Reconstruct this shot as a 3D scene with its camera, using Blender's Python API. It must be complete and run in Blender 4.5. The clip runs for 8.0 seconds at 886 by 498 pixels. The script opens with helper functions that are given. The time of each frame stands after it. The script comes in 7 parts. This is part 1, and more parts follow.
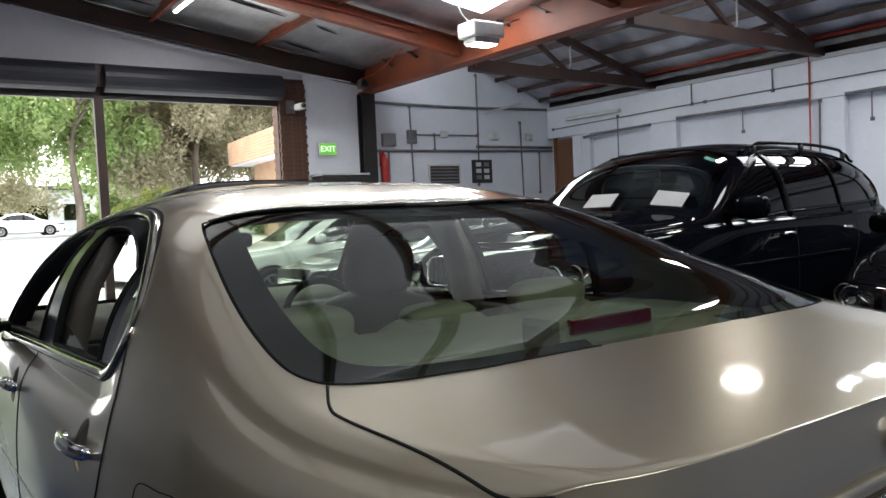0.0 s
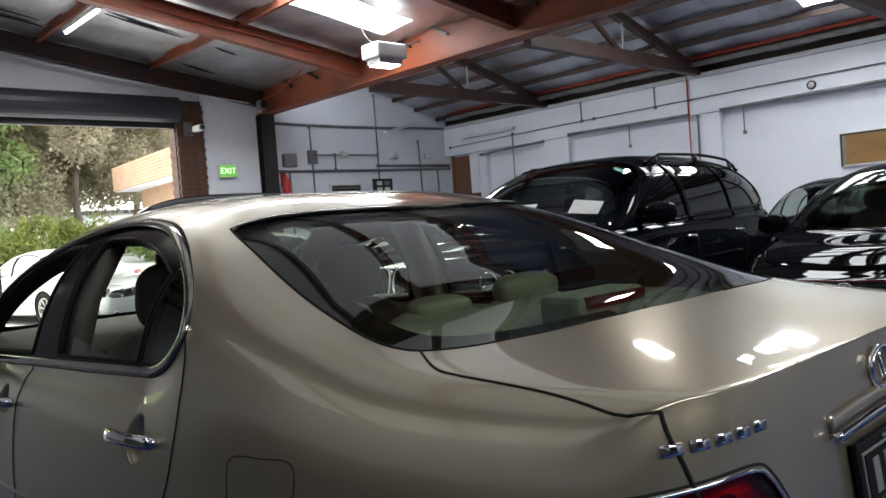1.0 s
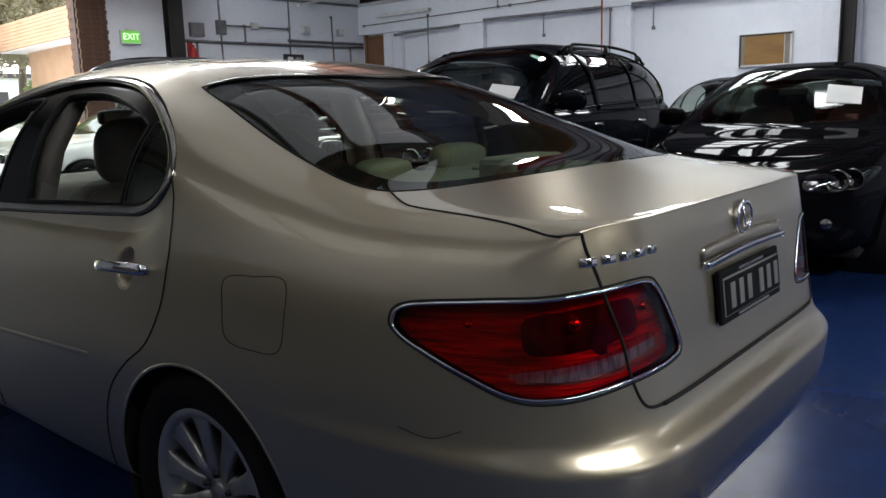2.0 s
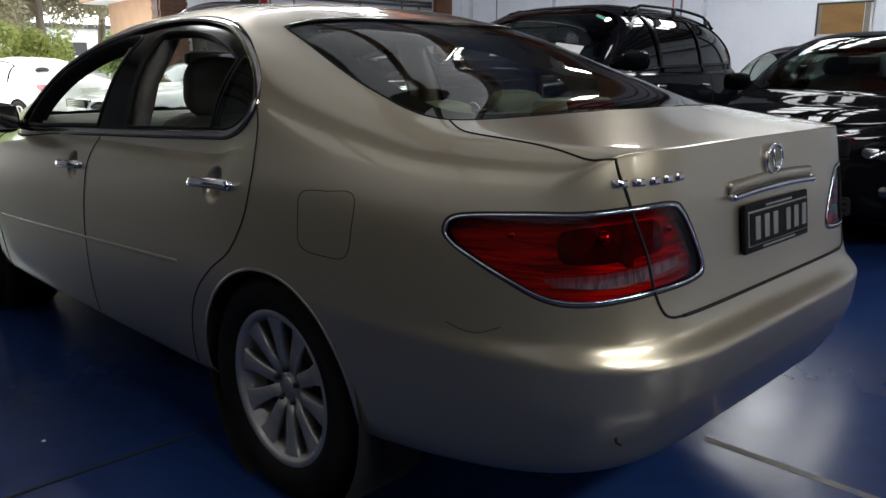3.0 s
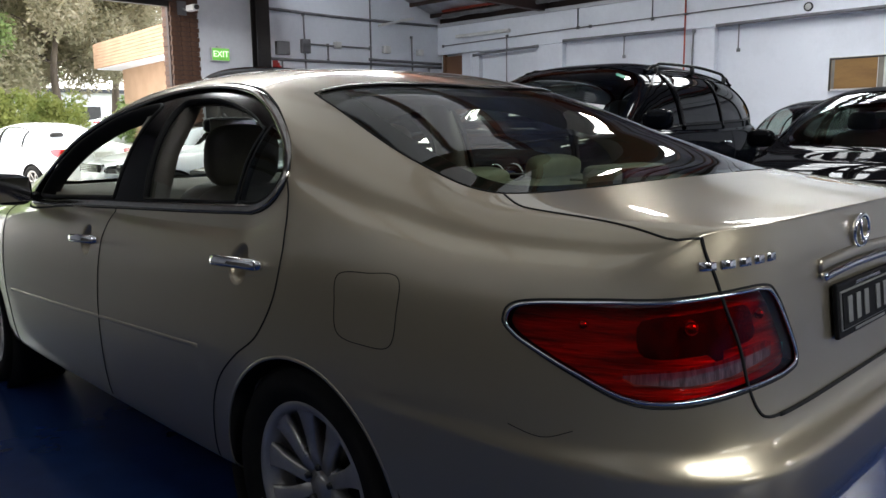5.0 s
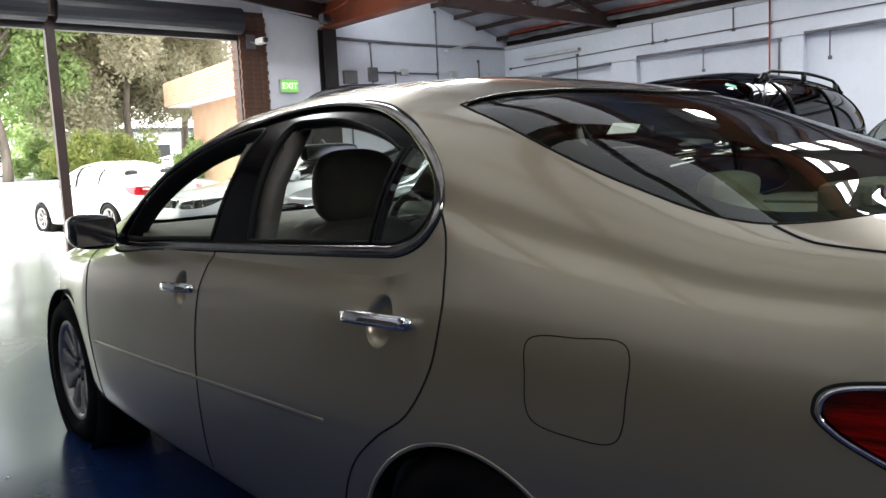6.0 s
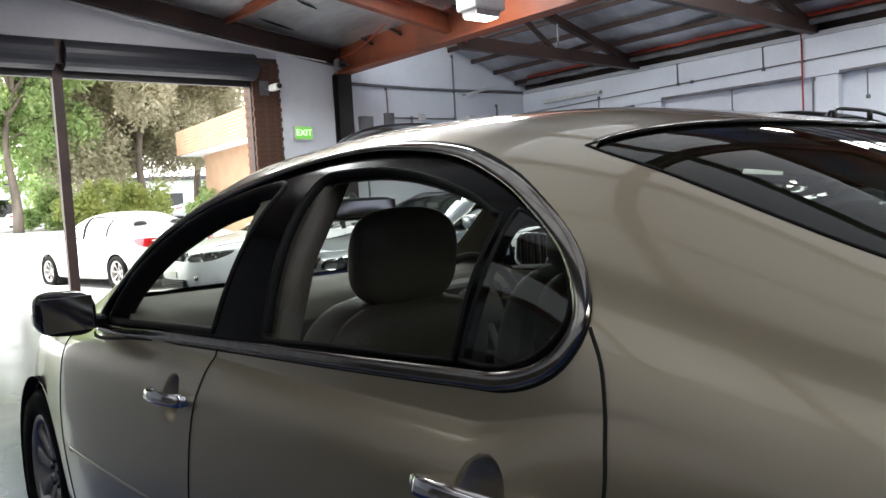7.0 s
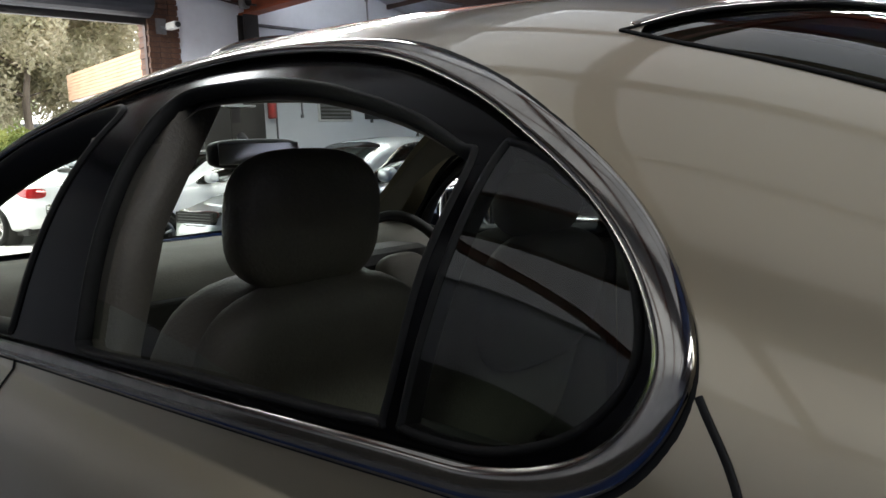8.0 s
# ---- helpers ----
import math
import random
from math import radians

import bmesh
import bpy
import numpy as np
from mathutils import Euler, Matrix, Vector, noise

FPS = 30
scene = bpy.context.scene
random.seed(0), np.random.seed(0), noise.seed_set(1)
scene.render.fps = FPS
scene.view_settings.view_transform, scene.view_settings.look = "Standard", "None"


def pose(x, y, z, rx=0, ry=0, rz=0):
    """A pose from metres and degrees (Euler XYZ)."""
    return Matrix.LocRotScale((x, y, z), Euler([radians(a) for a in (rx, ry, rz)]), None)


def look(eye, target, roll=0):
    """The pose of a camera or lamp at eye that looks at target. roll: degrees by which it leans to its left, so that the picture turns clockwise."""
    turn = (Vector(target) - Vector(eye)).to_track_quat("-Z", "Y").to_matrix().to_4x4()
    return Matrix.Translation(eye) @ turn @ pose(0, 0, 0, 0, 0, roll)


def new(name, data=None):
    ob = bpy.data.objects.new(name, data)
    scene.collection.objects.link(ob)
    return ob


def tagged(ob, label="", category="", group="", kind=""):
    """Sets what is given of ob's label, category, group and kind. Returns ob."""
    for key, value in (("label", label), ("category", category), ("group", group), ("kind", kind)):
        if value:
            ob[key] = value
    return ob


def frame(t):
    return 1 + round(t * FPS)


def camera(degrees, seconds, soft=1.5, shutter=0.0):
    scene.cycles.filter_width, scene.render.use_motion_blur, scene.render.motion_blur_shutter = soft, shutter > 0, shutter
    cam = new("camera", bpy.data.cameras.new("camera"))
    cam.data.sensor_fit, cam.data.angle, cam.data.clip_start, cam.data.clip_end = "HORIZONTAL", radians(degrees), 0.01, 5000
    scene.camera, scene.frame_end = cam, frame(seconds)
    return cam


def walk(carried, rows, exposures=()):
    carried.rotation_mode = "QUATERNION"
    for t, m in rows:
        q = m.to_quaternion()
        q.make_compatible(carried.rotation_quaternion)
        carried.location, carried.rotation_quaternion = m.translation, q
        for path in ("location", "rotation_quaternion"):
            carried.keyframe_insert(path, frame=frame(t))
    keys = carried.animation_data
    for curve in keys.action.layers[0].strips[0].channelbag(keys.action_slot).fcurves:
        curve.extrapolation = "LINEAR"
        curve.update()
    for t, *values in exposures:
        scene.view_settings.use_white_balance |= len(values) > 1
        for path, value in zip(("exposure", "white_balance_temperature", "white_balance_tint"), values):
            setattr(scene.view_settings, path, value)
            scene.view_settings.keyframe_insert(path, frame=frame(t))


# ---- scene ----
cam = camera(58.9, 8.0)
PATH = [
    (0, (-1.163, -0.393, 1.335), (-0.02, 1.246, 1.241), -2.6),
    (0.2, (-1.247, -0.423, 1.334), (-0.034, 1.159, 1.18), -1.4),
    (0.5, (-1.348, -0.393, 1.295), (-0.094, 1.156, 1.13), -3.5),
    (0.7, (-1.416, -0.369, 1.299), (-0.103, 1.127, 1.111), -4.4),
    (1, (-1.529, -0.365, 1.301), (-0.166, 1.097, 1.241), -4.4),
    (1.2, (-1.592, -0.387, 1.295), (-0.176, 1.024, 1.222), -6.3),
    (1.5, (-1.71, -0.42, 1.302), (-0.252, 0.925, 1.046), -5.8),
    (1.8, (-1.798, -0.458, 1.285), (-0.301, 0.84, 1.004), -1.8),
    (2, (-1.838, -0.5, 1.265), (-0.341, 0.776, 0.904), -1.7),
    (2.2, (-1.86, -0.536, 1.259), (-0.417, 0.787, 0.846), -0.7),
    (3.3, (-2.032, -0.681, 1.196), (-0.65, 0.692, 0.743), 0.2),
    (3.5, (-2.038, -0.681, 1.224), (-0.616, 0.658, 0.793), 1.5),
    (3.8, (-2.022, -0.669, 1.236), (-0.599, 0.682, 0.85), 3.2),
    (4, (-2.017, -0.673, 1.245), (-0.595, 0.711, 1.0), 1.6),
    (4.3, (-2.008, -0.643, 1.244), (-0.597, 0.744, 0.953), 0.9),
    (4.5, (-2.004, -0.617, 1.24), (-0.579, 0.753, 0.938), -0.5),
    (5.8, (-1.793, -0.039, 1.22), (-0.494, 1.458, 0.951), -1.5),
    (6, (-1.805, 0.064, 1.218), (-0.525, 1.582, 0.981), -2.8),
    (6.2, (-1.786, 0.18, 1.227), (-0.552, 1.735, 0.984), -3.6),
    (6.5, (-1.707, 0.352, 1.243), (-0.439, 1.883, 1.028), -3.1),
    (6.7, (-1.636, 0.489, 1.243), (-0.366, 2.027, 1.099), -3.1),
    (7, (-1.511, 0.655, 1.261), (-0.242, 2.196, 1.139), -3.4),
    (7.2, (-1.446, 0.759, 1.252), (-0.166, 2.284, 1.068), -3.4),
    (7.5, (-1.342, 0.894, 1.244), (-0.045, 2.406, 1.073), -4.6),
    (7.7, (-1.282, 0.98, 1.247), (0.101, 2.412, 1.059), -5.0),
    (8, (-1.176, 1.073, 1.237), (0.243, 2.461, 0.989), -2.5),
]
walk(cam, [(t, look(eye, target, roll)) for t, eye, target, roll in PATH], [(0.0, 0.9), (4.7, 0.9), (5.8, 1.38), (6.5, 1.30), (7.2, 1.20), (8.0, 1.16)])

# ---- world, sun and lamps ----
world = bpy.data.worlds.new("world")
scene.world = world
world.use_nodes = True
wn = world.node_tree
sky = wn.nodes.new("ShaderNodeTexSky")
sky.sky_type, sky.sun_disc = "NISHITA", False
sky.sun_elevation, sky.sun_rotation = radians(52), radians(-30)
sky.air_density, sky.dust_density = 1.6, 4.0
haze = wn.nodes.new("ShaderNodeMix")
haze.data_type = "RGBA"
haze.inputs["Factor"].default_value = 0.75
haze.inputs["B"].default_value = (7.5, 7.7, 8.0, 1)
wn.links.new(sky.outputs[0], haze.inputs["A"])
wn.links.new(haze.outputs["Result"], wn.nodes["Background"].inputs["Color"])
wn.nodes["Background"].inputs["Strength"].default_value = 0.40

sun = new("sun", bpy.data.lights.new("sun", "SUN"))
sun.data.energy, sun.data.angle, sun.data.color = 4.2, radians(14), (1.0, 0.96, 0.9)
sun.matrix_world = look((-15, 40, 55), (0, 20, 0))


def area(name, m, sx, sy, watts, colour=(1, 1, 1)):
    """A rectangular lamp that shines along its own -z."""
    lamp = new(name, bpy.data.lights.new(name, "AREA"))
    lamp.data.shape, lamp.data.size, lamp.data.size_y = "RECTANGLE", sx, sy
    lamp.data.energy, lamp.data.color = watts, colour
    lamp.matrix_world = m
    return lamp

# ---- materials ----
def principled(name, colour, rough=0.5, metal=0.0, coat=0.0, coat_rough=0.03, spec=0.5):
    m = bpy.data.materials.new(name)
    m.use_nodes = True
    b = m.node_tree.nodes["Principled BSDF"]
    b.inputs["Base Color"].default_value = (*colour, 1)
    b.inputs["Roughness"].default_value, b.inputs["Metallic"].default_value = rough, metal
    b.inputs["Coat Weight"].default_value, b.inputs["Coat Roughness"].default_value = coat, coat_rough
    b.inputs["Specular IOR Level"].default_value = spec
    return m


def worn(name, colour, other, rough=0.6, scale=2.0, fine=40.0, bump=0.15, metal=0.0, spread=(0.4, 0.65), coat=0.0, stretch=(1, 1, 1), rough_span=0.15):
    """Two colours mixed by coarse and fine noise, with uneven gloss and relief."""
    m = principled(name, colour, rough, metal, coat)
    nt = m.node_tree
    b = nt.nodes["Principled BSDF"]
    co = nt.nodes.new("ShaderNodeTexCoord")
    mp = nt.nodes.new("ShaderNodeMapping")
    mp.inputs["Scale"].default_value = stretch
    nt.links.new(co.outputs["Object"], mp.inputs["Vector"])
    n1, n2 = nt.nodes.new("ShaderNodeTexNoise"), nt.nodes.new("ShaderNodeTexNoise")
    n1.inputs["Scale"].default_value, n1.inputs["Detail"].default_value = scale, 6
    n2.inputs["Scale"].default_value, n2.inputs["Detail"].default_value = fine, 4
    for n in (n1, n2):
        nt.links.new(mp.outputs[0], n.inputs["Vector"])
    add = nt.nodes.new("ShaderNodeMath")
    add.operation = "MULTIPLY_ADD"
    add.inputs[1].default_value = 0.35
    nt.links.new(n2.outputs["Fac"], add.inputs[0])
    nt.links.new(n1.outputs["Fac"], add.inputs[2])
    ramp = nt.nodes.new("ShaderNodeMapRange")
    ramp.inputs["From Min"].default_value, ramp.inputs["From Max"].default_value = spread[0] + 0.17, spread[1] + 0.17
    nt.links.new(add.outputs[0], ramp.inputs["Value"])
    mix = nt.nodes.new("ShaderNodeMix")
    mix.data_type = "RGBA"
    mix.inputs["A"].default_value, mix.inputs["B"].default_value = (*colour, 1), (*other, 1)
    nt.links.new(ramp.outputs[0], mix.inputs["Factor"])
    nt.links.new(mix.outputs["Result"], b.inputs["Base Color"])
    rr = nt.nodes.new("ShaderNodeMapRange")
    rr.inputs["To Min"].default_value, rr.inputs["To Max"].default_value = rough - rough_span / 2, rough + rough_span / 2
    nt.links.new(n1.outputs["Fac"], rr.inputs["Value"])
    nt.links.new(rr.outputs[0], b.inputs["Roughness"])
    if bump:
        bp = nt.nodes.new("ShaderNodeBump")
        bp.inputs["Strength"].default_value, bp.inputs["Distance"].default_value = bump, 0.01
        nt.links.new(add.outputs[0], bp.inputs["Height"])
        nt.links.new(bp.outputs[0], b.inputs["Normal"])
    return m


def flake_paint(name, colour, metal, rough, dust=0.0, spec=0.5, coat=1.0):
    """Metallic car paint: flakes under a clear coat, with a faint film of dust."""
    m = principled(name, colour, rough, metal, coat, 0.025, spec)
    nt = m.node_tree
    b = nt.nodes["Principled BSDF"]
    co = nt.nodes.new("ShaderNodeTexCoord")
    vo, no = nt.nodes.new("ShaderNodeTexVoronoi"), nt.nodes.new("ShaderNodeTexNoise")
    vo.inputs["Scale"].default_value = 1400
    no.inputs["Scale"].default_value, no.inputs["Detail"].default_value = 5, 8
    for n in (vo, no):
        nt.links.new(co.outputs["Object"], n.inputs["Vector"])
    mr = nt.nodes.new("ShaderNodeMapRange")
    mr.inputs["To Min"].default_value, mr.inputs["To Max"].default_value = rough - 0.02, rough + 0.03
    nt.links.new(vo.outputs["Color"], mr.inputs["Value"])
    nt.links.new(mr.outputs[0], b.inputs["Roughness"])
    cr = nt.nodes.new("ShaderNodeMapRange")
    cr.inputs["From Min"].default_value, cr.inputs["From Max"].default_value = 0.4, 0.75
    cr.inputs["To Min"].default_value, cr.inputs["To Max"].default_value = 0.02, 0.03 + dust
    nt.links.new(no.outputs["Fac"], cr.inputs["Value"])
    nt.links.new(cr.outputs[0], b.inputs["Coat Roughness"])
    return m


def clear_glass(name, tint, rough=0.0):
    """Thin glazing: a sharp reflection over a tinted clear pane."""
    m = bpy.data.materials.new(name)
    m.use_nodes = True
    nt = m.node_tree
    nt.nodes.remove(nt.nodes["Principled BSDF"])
    gl, tr, mx, lw, fr = (nt.nodes.new(k) for k in ("ShaderNodeBsdfGlossy", "ShaderNodeBsdfTransparent", "ShaderNodeMixShader", "ShaderNodeLayerWeight", "ShaderNodeMath"))
    pw = nt.nodes.new("ShaderNodeMath")
    gl.inputs["Roughness"].default_value = rough
    tr.inputs["Color"].default_value = (*tint, 1)
    lw.inputs["Blend"].default_value = 0.5
    pw.operation, fr.operation = "POWER", "MULTIPLY_ADD"
    pw.inputs[1].default_value, fr.inputs[1].default_value, fr.inputs[2].default_value = 5.0, 0.95, 0.042
    nt.links.new(lw.outputs["Facing"], pw.inputs[0])
    nt.links.new(pw.outputs[0], fr.inputs[0])
    nt.links.new(fr.outputs[0], mx.inputs[0])
    nt.links.new(tr.outputs[0], mx.inputs[1])
    nt.links.new(gl.outputs[0], mx.inputs[2])
    nt.links.new(mx.outputs[0], nt.nodes["Material Output"].inputs["Surface"])
    return m


def glow(name, colour, strength):
    m = principled(name, colour, 0.5)
    b = m.node_tree.nodes["Principled BSDF"]
    b.inputs["Emission Color"].default_value, b.inputs["Emission Strength"].default_value = (*colour, 1), strength
    return m


PAINT_GOLD = flake_paint("champagne_paint", (0.424, 0.372, 0.270), 0.84, 0.32, 0.055)
PAINT_GOLD.node_tree.nodes["Principled BSDF"].inputs["Coat IOR"].default_value = 1.48
PAINT_BLACK = flake_paint("black_paint", (0.004, 0.004, 0.005), 0.0, 0.5, 0.03, 0.0, 0.22)
PAINT_NAVY = flake_paint("dark_paint", (0.004, 0.005, 0.008), 0.0, 0.5, 0.02, 0.0, 0.32)
PAINT_SILVER = flake_paint("silver_paint", (0.42, 0.45, 0.48), 0.6, 0.3, 0.02)
PAINT_WHITE = flake_paint("white_paint", (0.75, 0.76, 0.76), 0.0, 0.35, 0.02)
CHROME = principled("chrome", (0.75, 0.75, 0.76), 0.08, 1.0)
SATIN = worn("satin_trim", (0.33, 0.315, 0.29), (0.27, 0.26, 0.24), 0.12, 30, 200, 0, 1.0)
ALLOY = worn("alloy", (0.48, 0.465, 0.44), (0.40, 0.385, 0.365), 0.30, 12, 150, 0.05, 0.65)
RUBBER = worn("rubber", (0.006, 0.006, 0.006), (0.011, 0.0105, 0.010), 0.8, 8, 90, 0.2)
RUBBER.node_tree.nodes["Principled BSDF"].inputs["Specular IOR Level"].default_value = 0.12
BLACK_PLASTIC = worn("black_plastic", (0.012, 0.012, 0.013), (0.02, 0.02, 0.02), 0.45, 10, 300, 0.1)
GLOSS_BLACK = principled("gloss_black", (0.006, 0.006, 0.007), 0.12, 0, 0.6)
FRAME_BLACK = principled("frame_black", (0.003, 0.003, 0.0035), 0.14, 0, 0, 0.03, 0.05)
SEAL = worn("seal_rubber", (0.006, 0.006, 0.006), (0.010, 0.010, 0.010), 0.6, 12, 80, 0.1)
SEAL.node_tree.nodes["Principled BSDF"].inputs["Specular IOR Level"].default_value = 0.2
FRIT = principled("screen_frit", (0.004, 0.004, 0.004), 0.7, 0, 0, 0.03, 0.05)
GAP = principled("shut_line", (0.004, 0.004, 0.004), 0.9)
UNDER = worn("underbody", (0.012, 0.012, 0.012), (0.02, 0.018, 0.016), 0.9, 6, 50, 0.2)
GLASS_CLEAR = clear_glass("window_glass", (0.80, 0.86, 0.80))
GLASS_GREEN = clear_glass("rear_screen_glass", (0.72, 0.83, 0.70))
GLASS_DARK = clear_glass("tinted_glass", (0.10, 0.12, 0.11))
GLASS_QUARTER = clear_glass("quarter_light_glass", (0.36, 0.40, 0.37))
GLASS_SMOKE = clear_glass("windscreen_glass", (0.70, 0.77, 0.73))
# Pale opaque panes: the bright sky reflection is painted into the colour.
GLASS_SKY_PAINTED = principled("painted_sky_glass", (0.62, 0.65, 0.67), 0.06, 0.6)
GLASS_BLACK = clear_glass("privacy_glass", (0.03, 0.035, 0.04))
LENS_CLEAR = clear_glass("lamp_glass", (0.9, 0.92, 0.94))
LEATHER = worn("grey_leather", (0.15, 0.135, 0.112), (0.12, 0.108, 0.09), 0.55, 6, 160, 0.35)
LEATHER_PALE = worn("pale_leather", (0.235, 0.215, 0.17), (0.19, 0.175, 0.137), 0.55, 6, 160, 0.3)
TRIM_PALE = worn("pale_trim", (0.24, 0.222, 0.185), (0.20, 0.186, 0.155), 0.7, 5, 220, 0.25)
TRIM_DARK = worn("dark_trim", (0.03, 0.028, 0.025), (0.045, 0.042, 0.036), 0.65, 8, 200, 0.2)
WALNUT = worn("walnut_trim", (0.09, 0.028, 0.012), (0.18, 0.07, 0.03), 0.2, 6, 40, 0, 0, (0.35, 0.7), 1.0, (1, 6, 1))
RED_GLASS = clear_glass("red_lamp_glass", (0.82, 0.05, 0.04))
SMOKE_GLASS = clear_glass("smoked_lamp_glass", (0.72, 0.66, 0.70))
LAMP_RED = worn("lamp_red_reflector", (0.42, 0.085, 0.05), (0.10, 0.02, 0.015), 0.3, 14, 60, 0.8, 0.35, stretch=(0.4, 0.4, 6))
LAMP_DARK = worn("lamp_dark_bowl", (0.14, 0.035, 0.03), (0.03, 0.010, 0.009), 0.2, 18, 60, 0.6, 0.7)
LAMP_RIB = worn("lamp_ribbed_strip", (0.55, 0.5, 0.52), (0.25, 0.23, 0.25), 0.2, 30, 90, 0.5, 0.6, stretch=(3, 3, 0.3))
RED_LENS = principled("red_lens", (0.33, 0.006, 0.008), 0.08, 0, 1.0)
RED_DARK = principled("dark_red_lens", (0.10, 0.003, 0.004), 0.08, 0, 1.0)
SMOKE_LENS = principled("reversing_lens", (0.16, 0.15, 0.16), 0.12, 0.3, 1.0)
PAPER = worn("paper", (0.8, 0.8, 0.78), (0.72, 0.72, 0.70), 0.8, 3, 60, 0.05)
PLATE = worn("plate_face", (0.60, 0.60, 0.55), (0.52, 0.52, 0.47), 0.45, 8, 80, 0.05)
PLATE_BLACK = principled("plate_black", (0.006, 0.006, 0.006), 0.6, 0, 0, 0.03, 0.15)
PLATE_DIM = worn("plate_face_dull", (0.20, 0.20, 0.188), (0.155, 0.155, 0.147), 0.45, 8, 80, 0.05)
WALL_WHITE = worn("painted_brick", (0.79, 0.82, 0.875), (0.71, 0.735, 0.79), 0.65, 0.9, 14, 0.35, spread=(0.38, 0.72))
WALL_GREY = worn("painted_board", (0.52, 0.53, 0.56), (0.45, 0.455, 0.48), 0.6, 0.8, 12, 0.2)
STEEL_RED = worn("red_oxide_steel", (0.26, 0.062, 0.022), (0.17, 0.045, 0.02), 0.55, 1.6, 25, 0.15)
STEEL_BROWN = worn("brown_steel", (0.050, 0.024, 0.018), (0.033, 0.018, 0.015), 0.55, 2.0, 25, 0.15)
STEEL_BLACK = worn("black_steel", (0.016, 0.014, 0.014), (0.028, 0.024, 0.022), 0.5, 2.0, 25, 0.15)
ROLLER = worn("roller_shutter", (0.024, 0.026, 0.034), (0.033, 0.035, 0.043), 0.5, 1.2, 20, 0.1, 0.2)
FOIL = worn("foil_sarking", (0.74, 0.745, 0.755), (0.44, 0.44, 0.445), 0.36, 1.4, 9, 0.9, 0.75, (0.35, 0.7), 0, (1, 0.35, 1), 0.25)
FOIL_OLD = worn("old_foil_sarking", (0.62, 0.63, 0.67), (0.42, 0.43, 0.455), 0.45, 2.2, 7, 1.0, 0.6, (0.35, 0.7), 0, (0.6, 1, 1), 0.3)
BRICK_BROWN = worn("brown_brick", (0.115, 0.055, 0.032), (0.075, 0.038, 0.025), 0.8, 5, 40, 0.4)
DOOR_BROWN = worn("brown_door_paint", (0.20, 0.095, 0.045), (0.16, 0.075, 0.038), 0.55, 1.5, 30, 0.1)
PIPE_GREY = worn("grey_conduit", (0.20, 0.20, 0.21), (0.12, 0.12, 0.125), 0.5, 4, 60, 0.1)
PIPE_RED = worn("red_pipe", (0.45, 0.06, 0.03), (0.36, 0.05, 0.03), 0.45, 4, 60, 0.05)
PLY = worn("timber_board", (0.29, 0.155, 0.045), (0.22, 0.118, 0.038), 0.6, 1.5, 20, 0.1, stretch=(1, 1, 5))
LAMP_WHITE = worn("lamp_housing", (0.72, 0.72, 0.70), (0.62, 0.62, 0.60), 0.45, 4, 50, 0.05)
TUBE_GLOW = glow("fluorescent_tube", (1.0, 0.98, 0.95), 9.0)
FLOOD_GLOW = glow("floodlight_lens", (1.0, 0.97, 0.92), 14.0)
SKY_SHEET = glow("translucent_sheet", (0.95, 0.98, 1.0), 3.0)
# glow of the unseen roof sheets that are added to light the car
SKY_ADDED_GLOW = glow("added_sheet", (0.95, 0.98, 1.0), 0.06)
EXIT_GREEN = glow("exit_sign_green", (0.20, 0.62, 0.10), 0.22)
EXIT_WHITE = glow("exit_sign_letters", (0.85, 1.0, 0.75), 0.55)
LABEL_GREEN = worn("green_label", (0.03, 0.35, 0.22), (0.025, 0.3, 0.19), 0.5, 20, 80, 0)
RED_PAINT = worn("red_enamel", (0.5, 0.03, 0.03), (0.42, 0.03, 0.03), 0.35, 4, 50, 0.05)


